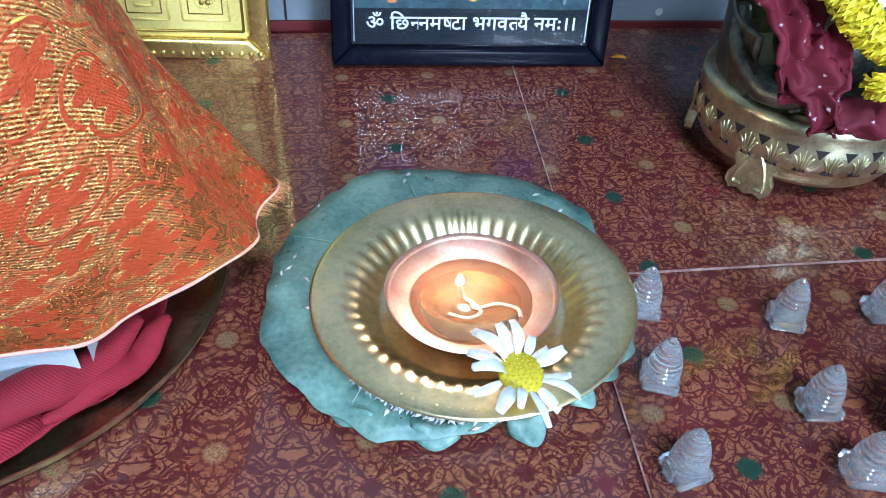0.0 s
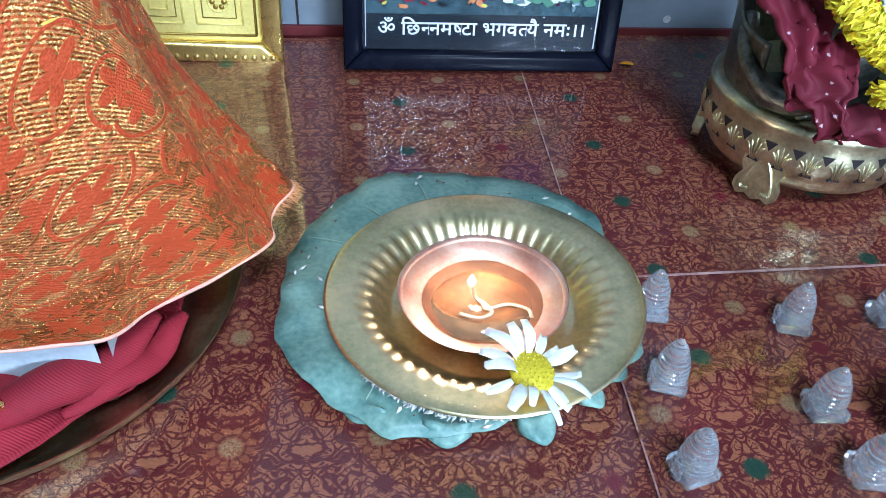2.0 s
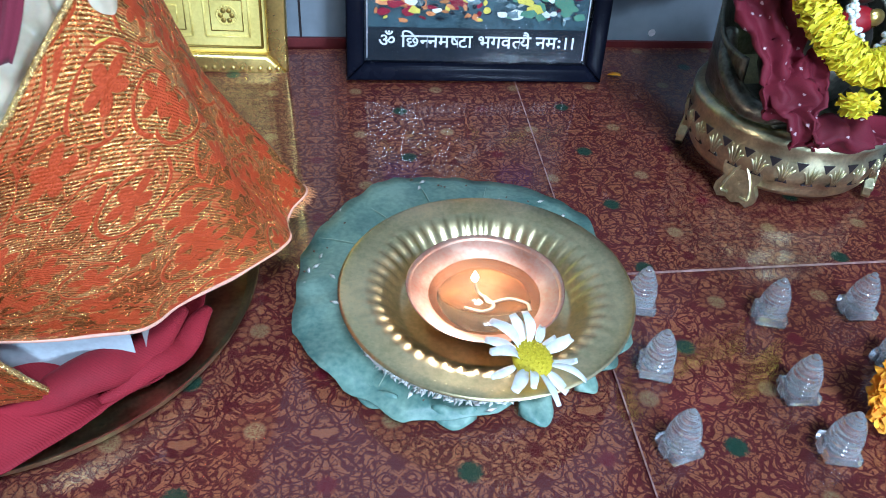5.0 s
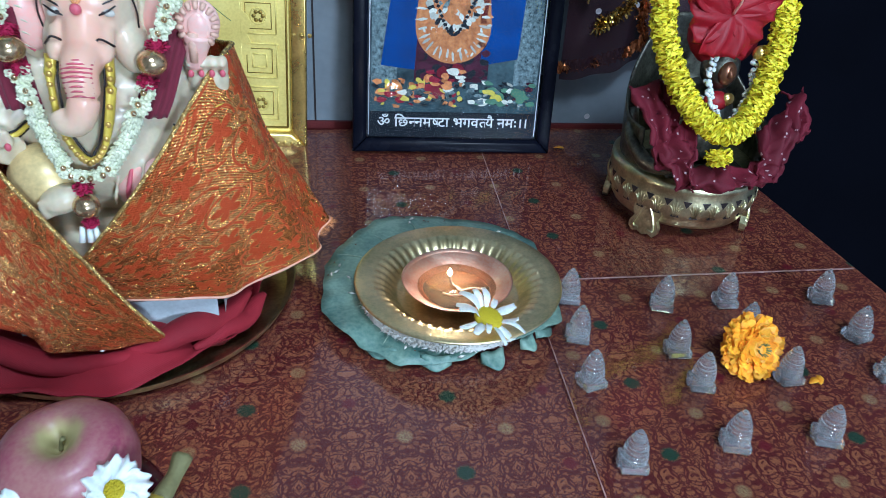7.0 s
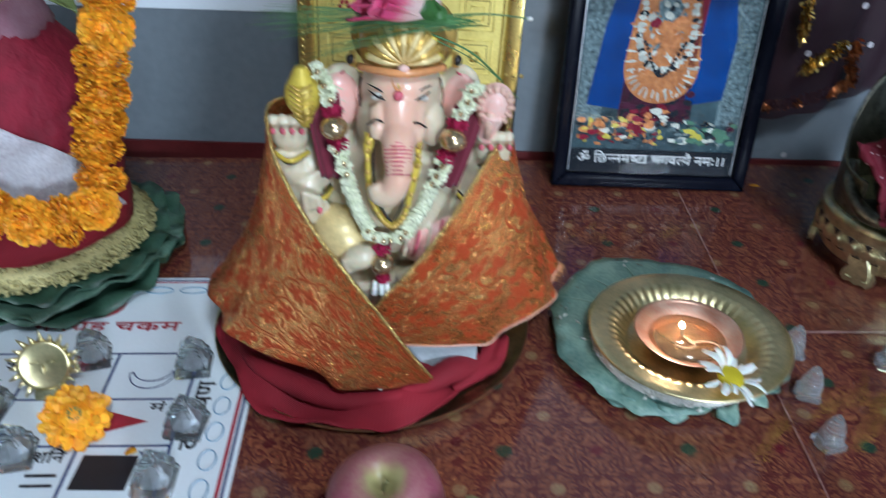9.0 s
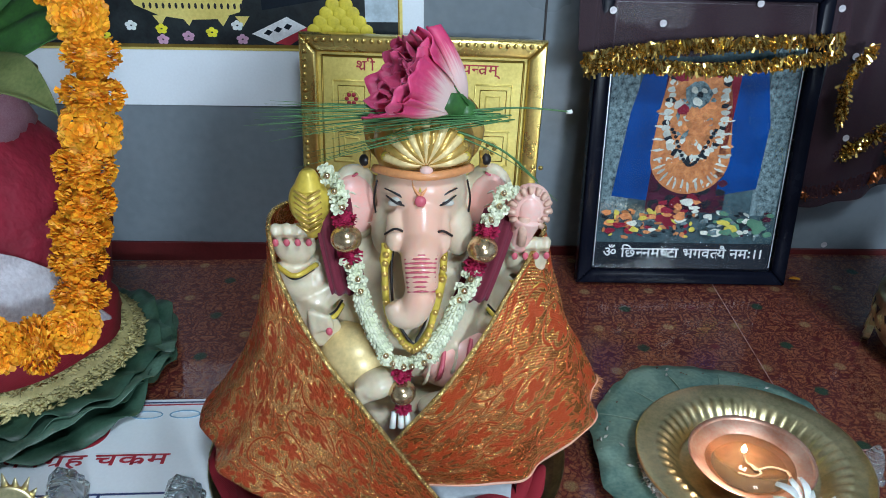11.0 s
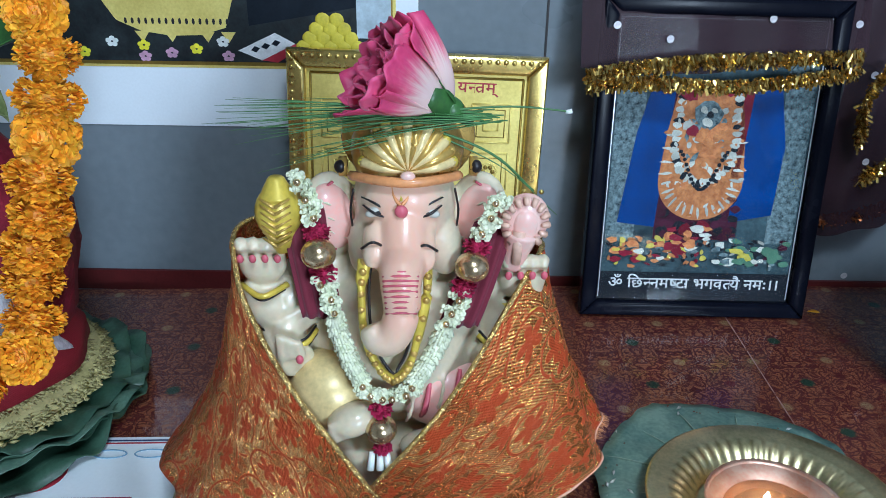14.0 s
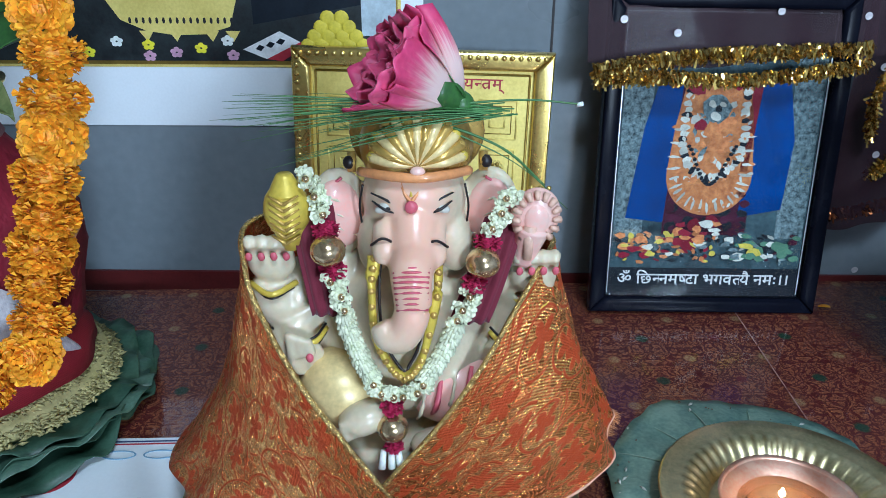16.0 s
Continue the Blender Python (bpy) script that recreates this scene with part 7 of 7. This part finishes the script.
lathe(bm, [(0.02, 0.0), (0.078, 0.0), (0.088, 0.004), (0.086, 0.02), (0.072, 0.035)], 64, wob=lambda a, k: (1 + 0.02 * math.sin(9 * a + k), 0.002 * math.sin(7 * a)))
part("cloth_base", bm, REDCLOTH, pot, "red cloth ring at the foot")
bm = bmesh.new()
lathe(bm, [(0.07, 0.02), (0.084, 0.045), (0.093, 0.085), (0.090, 0.12), (0.074, 0.155), (0.052, 0.185), (0.048, 0.20), (0.05, 0.212)], 72, wob=lambda a, k: (1 + 0.04 * math.sin(7 * a + 1.5 * k) + 0.036 * abs(math.sin(15 * a - 1.1 * k)), 0.002 * math.sin(6 * a)))
part("cloth_wrap", bm, POTCLOTH, pot, "red cloth wrapping")
bm = bmesh.new()
lathe(bm, [(0.05, 0.208), (0.060, 0.214), (0.066, 0.2165), (0.0665, 0.2185), (0.06, 0.2185), (0.048, 0.212)], 56)
part("rim", bm, BRASS, pot, "shiny brass rim")
bm = bmesh.new()
lathe(bm, [(0.056, 0.180), (0.0535, 0.190), (0.0515, 0.202), (0.053, 0.210)], 64, wob=lambda a, k: (1 + 0.03 * math.sin(6 * a + k) + 0.02 * abs(math.sin(13 * a + 2 * k)), 0.003 * math.sin(3 * a + k)), cap=False)
thick(part("neck_wrap", bm, mat("mauve_gauze", (0.20, 0.07, 0.10), 0.85, two=(0.32, 0.18, 0.22), scale=40, fine=900, bump=0.5), pot, "mauve gauze wound round the neck"), 0.001)
bm = bmesh.new()
tube(bm, [(0.0945 * math.cos(a), 0.0945 * math.sin(a), 0.098 + 0.016 * math.sin(a + 0.5)) for a in [2 * math.pi * k / 20 for k in range(21)]], 0.0011, 6, steps=80)
part("thread", bm, ORANGEP, pot, "orange thread tied round")
bm = bmesh.new()


def gauze_at(u, v):
    a = -0.32 - 1.6 * u - 0.25 * v * (1 - u)
    z = 0.035 + (0.045 + 0.095 * u ** 0.7) * v + 0.035 * (1 - v) * math.sin(2.2 * u)
    r = (0.0985 if z < 0.12 else 0.0985 - 0.6 * (z - 0.12)) + 0.0022 * math.sin(13 * u + 9 * v) + 0.0008 * math.sin(37 * u + 16 * v) + 0.006 * (1 - v)
    return (r * math.cos(a), r * math.sin(a), z)


sheet(bm, gauze_at, 44, 26)
thick(part("gauze", bm, GAUZE, pot, "white gauze cloth draped over"), 0.0009)
bm = bmesh.new()
ball(bm, (0, 0, 0.262), (0.042, 0.042, 0.05), u=24, v=14)
part("coconut", bm, MAROON, pot, "maroon wrapped coconut")


def mango_leaf(base, tip, width, sag, m):
    base, tip = Vector(base), Vector(tip)
    d = tip - base
    s = d.cross(Vector((0.2, -0.6, 1))).normalized()
    bm = bmesh.new()
    sheet(bm, lambda u, v: base + d * v + s * (u - 0.5) * width * math.sin(math.pi * min(1, 0.06 + 0.94 * v)) ** 0.8 + Vector((0, 0, 1)) * (-sag * v * v + 0.35 * width * abs(u - 0.5) + 0.0015 * math.sin(12 * v + 5 * u)), 8, 22)
    thick(part("leaf", bm, m, pot, "long mango leaf"), 0.0007)


for a, r, z, sag, w, m in ((-0.25, 0.13, 0.285, 0.03, 0.036, LEAFG), (-0.62, 0.145, 0.265, 0.05, 0.036, LEAFDRY), (-1.0, 0.12, 0.32, 0.02, 0.034, LEAFG), (0.25, 0.12, 0.31, 0.02, 0.034, LEAFG), (-1.5, 0.13, 0.29, 0.04, 0.036, LEAFDRY), (1.1, 0.12, 0.3, 0.02, 0.034, LEAFG), (2.2, 0.12, 0.3, 0.03, 0.034, LEAFG), (3.3, 0.12, 0.3, 0.03, 0.034, LEAFG), (-0.42, 0.09, 0.36, 0.0, 0.034, LEAFD)):
    mango_leaf((0.03 * math.cos(a), 0.03 * math.sin(a), 0.222), (r * math.cos(a), r * math.sin(a), z), w, sag, m)

mg = thing("marigold_garland", (0, 0, 0), "thick garland of orange marigolds hung on the pot", "garland")
MP = [(-0.4278, 0.5600, 0.3271), (-0.4164, 0.5500, 0.2994), (-0.4190, 0.5450, 0.2735), (-0.4217, 0.5400, 0.2504), (-0.4262, 0.5350, 0.2304), (-0.4324, 0.5300, 0.1986), (-0.4376, 0.5300, 0.1771), (-0.4460, 0.5250, 0.1491), (-0.4392, 0.5100, 0.1232), (-0.4548, 0.4950, 0.1157), (-0.4729, 0.4850, 0.1120), (-0.4980, 0.4800, 0.1192), (-0.5197, 0.4800, 0.1290)]
L = MP[-1]
MP = [(MP[0][0] - 0.035, 0.585, MP[0][2] + 0.035)] + MP + [(L[0] - 0.045, 0.49, L[2] + 0.012), (L[0] - 0.095, 0.52, L[2] + 0.06), (L[0] - 0.11, 0.55, L[2] + 0.14), (L[0] - 0.09, 0.58, L[2] + 0.24)]
c = curve_points(MP, 200)
rng = random.Random(43)
pos, last = [], None
for q in c:
    if last is None or (q - last).length > 0.0228:
        pos.append(q)
        last = q
for k, q in enumerate(pos):
    d = (pos[min(k + 1, len(pos) - 1)] - pos[max(k - 1, 0)]).normalized()
    bm = bmesh.new()
    r = rng.uniform(0.0170, 0.0200)
    off = Vector((rng.uniform(-0.002, 0.002), rng.uniform(-0.003, 0.001), 0))
    pompom(bm, q + off, r, d if rng.random() < 0.75 else (0, -1, 0.3), 300, rng, length=0.30, width=0.26, squash=0.76)
    part("flower", bm, MARIGOLD, mg, smooth=False)

# ---- printed chart with crystals ----
chart = thing("printed_chart", (0, 0, 0.0003), "white printed chart with a blue grid and red title", "chart")


def ink(name, pts, m, z=0.0005, t=0.0002, label=""):
    bm = bmesh.new()
    flat_shape(bm, pts, z, t)
    return part(name, bm, m, chart, label, smooth=False)


ink("paper", [(-0.80, 0.15), (-0.3245, 0.15), (-0.3265, 0.567), (-0.80, 0.569)], WHITEPAPER, 0.0, 0.0004)
for x0, x1, m in ((-0.3345, -0.3318, REDINK), (-0.3305, -0.3285, INK)):
    ink("border_line", [(x0, 0.152), (x1, 0.152), (x1 - 0.001, 0.562), (x0 - 0.001, 0.562)], m)
for y0, y1, m in ((0.5595, 0.561, REDINK), (0.5625, 0.564, INK)):
    ink("border_line", [(-0.798, y0), (-0.336, y0), (-0.336, y1), (-0.798, y1)], m)
PALEINK = mat("pale_blue_ink", (0.2, 0.36, 0.5), 0.5, bump=0)
for k in range(15):
    bm = bmesh.new()
    y = 0.17 + k * 0.026
    tube(bm, [(-0.346 + 0.006 * math.cos(a), y + 0.009 * math.sin(a), 0.0007) for a in [j * 0.6 for j in range(12)]], 0.0006, 4, steps=30)
    part("scroll", bm, PALEINK, chart)
for k in range(14):
    bm = bmesh.new()
    x = -0.37 - k * 0.03
    tube(bm, [(x + 0.012 * math.cos(a), 0.548 + 0.0045 * math.sin(a), 0.0007) for a in [j * 0.6 for j in range(12)]], 0.0006, 4, steps=30)
    part("scroll", bm, PALEINK, chart)
for y in (0.463, 0.4115, 0.3655, 0.318, 0.27):
    ink("grid_line", [(-0.57, y - 0.0009), (-0.3735, y - 0.0009), (-0.3735, y + 0.0009), (-0.57, y + 0.0009)], INK)
for x in (-0.3745, -0.439, -0.5035, -0.568):
    ink("grid_line", [(x - 0.0011, 0.27), (x + 0.0011, 0.27), (x + 0.0011, 0.463), (x - 0.0011, 0.463)], INK, 0.0008)
for txt, x, y, s, w, rz, m in (("नव[ग]ह च[क]म", -0.4605, 0.492, 0.017, 0.122, 0, REDINK), ("दि{क}षण", -0.3555, 0.396, 0.020, 0.07, 90, BLACKINK), ("शिन", -0.4555, 0.351, 0.014, 0.022, 0, BLACKINK), ("राहु", -0.386, 0.352, 0.013, 0.018, 0, BLACKINK),
                               ("शु[क]", -0.452, 0.449, 0.013, 0.018, 0, BLACKINK), ("मं", -0.3935, 0.399, 0.012, 0.012, 0, BLACKINK), ("बुध", -0.516, 0.449, 0.013, 0.018, 0, BLACKINK), ("गुरु", -0.516, 0.398, 0.013, 0.018, 0, BLACKINK)):
    words("lettering", txt, s, chart, pose(x, y, 0.0009, 0, 0, rz), m, "printed words", width=w)
ink("emblem", oval(-0.4726, 0.5279, 0.019, 0.019, 28), REDINK)
for k in range(5):
    ink("emblem_mark", oval(-0.482 + 0.0048 * k, 0.5279 + 0.004 * math.sin(k * 2.3), 0.003, 0.006, 10), PHOTO_PINK if k % 2 else PHOTO_YEL, 0.0008)
ink("black_square", [(-0.4335, 0.3275), (-0.3955, 0.3265), (-0.394, 0.356), (-0.432, 0.357)], BLACKINK, 0.0009)
ink("red_triangle", [(-0.432, 0.376), (-0.397, 0.3885), (-0.432, 0.400)], REDINK, 0.0009)
bm = bmesh.new()
pts = oval(-0.407, 0.4405, 0.0175, 0.0175, 20, math.pi * 1.02, math.pi * 1.98) + oval(-0.407, 0.4445, 0.0155, 0.0135, 20, math.pi * 1.96, math.pi * 1.04)
for a, b in zip(pts, pts[1:] + pts[:1]):
    tube(bm, [(*a, 0.0007), (*b, 0.0007)], 0.0006, 4)
part("crescent", bm, INK, chart)
ink("green_arrow", [(-0.545, 0.434), (-0.528, 0.428), (-0.531, 0.434), (-0.52, 0.4325), (-0.531, 0.439), (-0.528, 0.443)], GREENINK, 0.0009)
ink("yellow_block", [(-0.545, 0.375), (-0.512, 0.375), (-0.512, 0.392), (-0.545, 0.39)], PHOTO_YEL, 0.0009)
for x, y in ((-0.4525, 0.3395), (-0.4525, 0.331)):
    ink("bar", [(x - 0.013, y - 0.0012), (x + 0.008, y - 0.0012), (x + 0.008, y + 0.0012), (x - 0.013, y + 0.0012)], BLACKINK, 0.0009)


def glass_pyramid():
    th = thing("glass_pyramid", (0, 0, 0), "faceted clear glass pyramid standing on the chart", "crystal", "glass pyramids on the chart")
    bm = bmesh.new()
    lathe(bm, [(0.019, 0.0), (0.0195, 0.004), (0.0165, 0.010), (0.0175, 0.0125), (0.0125, 0.019), (0.0132, 0.021), (0.0009, 0.034)], 4)
    bmesh.ops.bevel(bm, geom=bm.edges[:], offset=0.0011, segments=1, affect="EDGES")
    part("body", bm, CUTGLASS, th, smooth=False)
    # silver cone added inside to imitate bright glints in the cut glass
    bm = bmesh.new()
    lathe(bm, [(0.0075, 0.004), (0.009, 0.008), (0.0045, 0.0145), (0.0008, 0.017)], 6)
    part("glint_core", bm, SILVERLINE, th, "added silver core that gives the glass its glints", smooth=False)
    return th


gp = glass_pyramid()
for k, (x, y, a) in enumerate(((-0.3755, 0.4455, 50), (-0.3665, 0.382, 38), (-0.4575, 0.455, 60), (-0.376, 0.332, 45), (-0.478, 0.355, 55), (-0.515, 0.40, 40))):
    m = pose(x, y, 0.0011, 0, 0, a)
    if k == 0:
        gp.matrix_basis = m
    else:
        copy_thing(gp, m)
sun = thing("sun_medallion", pose(-0.478, 0.413, 0.0005, 62, 0, 8) @ Matrix.Translation((0, 0.026, 0)), "brass sun medallion leaning on a stand among the crystals", "medallion")
bm = bmesh.new()
lathe(bm, [(0.0185, -0.002), (0.0195, 0.0), (0.0185, 0.0018), (0.016, 0.0022), (0.0155, 0.0016), (0.001, 0.0042)], 40)
for k in range(3):
    ball(bm, ((-0.0055, 0.003, 0.0032), (0.0055, 0.003, 0.0032), (0.0, -0.002, 0.0042))[k], ((0.0036, 0.0012, 0.0012), (0.0036, 0.0012, 0.0012), (0.0018, 0.0042, 0.0018))[k], u=10, v=6)
part("disc", bm, BRASS, sun)
for k in range(20):
    a = 2 * math.pi * k / 20
    bm = bmesh.new()
    L = 0.0275 if k % 2 else 0.0245
    tube(bm, [(0.0185 * math.cos(a), 0.0185 * math.sin(a), 0), (L * math.cos(a + 0.05), L * math.sin(a + 0.05), 0.001)], [0.0026, 0.0004], 6, flat=0.5)
    part("ray", bm, BRASS, sun)
bm = bmesh.new()
box(bm, -0.008, 0.008, -0.0255, -0.018, -0.012, 0.004, 0.001)
part("stand", bm, OLDBRASS, sun)
marigold("marigold", pose(-0.4415, 0.378, 0.0165, 35, 0, 30), 0.0235, "orange marigold lying on the printed chart", 151)
bm = bmesh.new()
petal(bm, (0, 0, 0.0008), (0.008, 0.001, 0.0014), 0.004, lift=0.001)
thick(finish("fallen_petal", bm, MARIGOLD, at=pose(-0.404, 0.357, 0.0012, 0, 0, 20), label="loose orange marigold petal on the chart", category="petal", group="fallen petals"), 0.0003)

# ---- fruit dish in front ----
dish = thing("fruit_dish", (-0.226, 0.262, 0.0), "shallow dark red dish holding fruit and flowers", "dish")
bm = bmesh.new()
lathe(bm, [(0.001, 0.0005), (0.036, 0.0005), (0.052, 0.010), (0.058, 0.0175), (0.0575, 0.019), (0.050, 0.012), (0.035, 0.0028), (0.001, 0.0028)], 56)
part("bowl", bm, DARKBOWL, dish)
apple = thing("apple", pose(-0.2165, 0.2865, 0.0055, 8, -4, 0), "pink-red apple with a deep stem hollow in the dish", "apple")
bm = bmesh.new()
lathe(bm, [(0.0015, 0.004), (0.010, 0.0012), (0.018, 0.002), (0.0265, 0.012), (0.0335, 0.026), (0.0358, 0.038), (0.034, 0.0505), (0.0285, 0.060), (0.0205, 0.0655), (0.0135, 0.0655), (0.0075, 0.0605), (0.003, 0.0535), (0.0008, 0.052)], 56,
      wob=lambda a, k: (1 + 0.022 * math.cos(5 * a + 0.4) * (0.3 if 3 < k < 8 else 1) * (0.5 if k > 9 else 1) + 0.012 * math.sin(2 * a), 0.0016 * math.sin(2 * a + 1)))
part("skin", bm, APPLE, apple)
bm = bmesh.new()
tube(bm, [(0, 0, 0.053), (0.001, 0.001, 0.0575), (0.003, 0.001, 0.061)], [0.0013, 0.001, 0.0014], 7)
part("stem", bm, STEMG, apple, "short dry stem")


def plumeria(at, label):
    th = thing("white_flower", at, label, "flower", "white flowers on the dish")
    r = random.Random(5)
    for k in range(5):
        a = 2 * math.pi * k / 5 + 0.2
        d, s = Vector((math.cos(a), math.sin(a), 0)), Vector((-math.sin(a), math.cos(a), 0))
        bm = bmesh.new()
        sheet(bm, lambda u, v, d=d, s=s, k=k: d * (0.003 + 0.016 * v * (1 - 0.3 * (2 * u - 1) ** 2 + 0.1 * math.sin(19 * u + k))) + s * (u - 0.5) * 0.0185 * (0.25 + 0.75 * math.sin(min(1, v * 0.98 + 0.05) * 2.1)) + Vector((0, 0, 0.0025 + 0.003 * math.sin(11 * u + k * 2 + 4 * v) * v - 0.004 * v * v)), 14, 9)
        thick(part("petal", bm, WHITEFL, th), 0.0004)
    bm = bmesh.new()
    ball(bm, (0, 0, 0.003), (0.0058, 0.0058, 0.003), u=16, v=8)
    for q in range(30):
        a, f = q * 2.4, math.sqrt(q / 30)
        ball(bm, (0.0055 * f * math.cos(a), 0.0055 * f * math.sin(a), 0.0035 + 0.003 * math.sqrt(1 - f * f)), 0.0009, u=5, v=4)
    part("disc", bm, DISC, th, "yellow flower centre")
    return th


plumeria(pose(-0.1890, 0.2510, 0.0560, 38, 4, 0) @ Matrix.Diagonal((0.88, 0.88, 0.88, 1)), "white flower with a ruffled rim and yellow centre beside the apple")
plumeria(pose(-0.2305, 0.2445, 0.047, 40, -10, 50), "white flower with a ruffled rim below the apple")
ban = thing("banana", (0, 0, 0), "ripe banana with a cut stem in the dish", "banana")
bm = bmesh.new()
tube(bm, [(-0.262, 0.232, 0.024), (-0.232, 0.222, 0.026), (-0.202, 0.232, 0.026), (-0.182, 0.252, 0.026), (-0.1745, 0.266, 0.027)], [0.006, 0.0135, 0.0145, 0.012, 0.007], 6, steps=24)
part("skin", bm, BANANA, ban)
bm = bmesh.new()
tube(bm, [(-0.1745, 0.266, 0.027), (-0.168, 0.281, 0.029), (-0.1645, 0.292, 0.032)], [0.0062, 0.0045, 0.006], 7)
part("stem", bm, STEMG, ban, "dry cut stem")
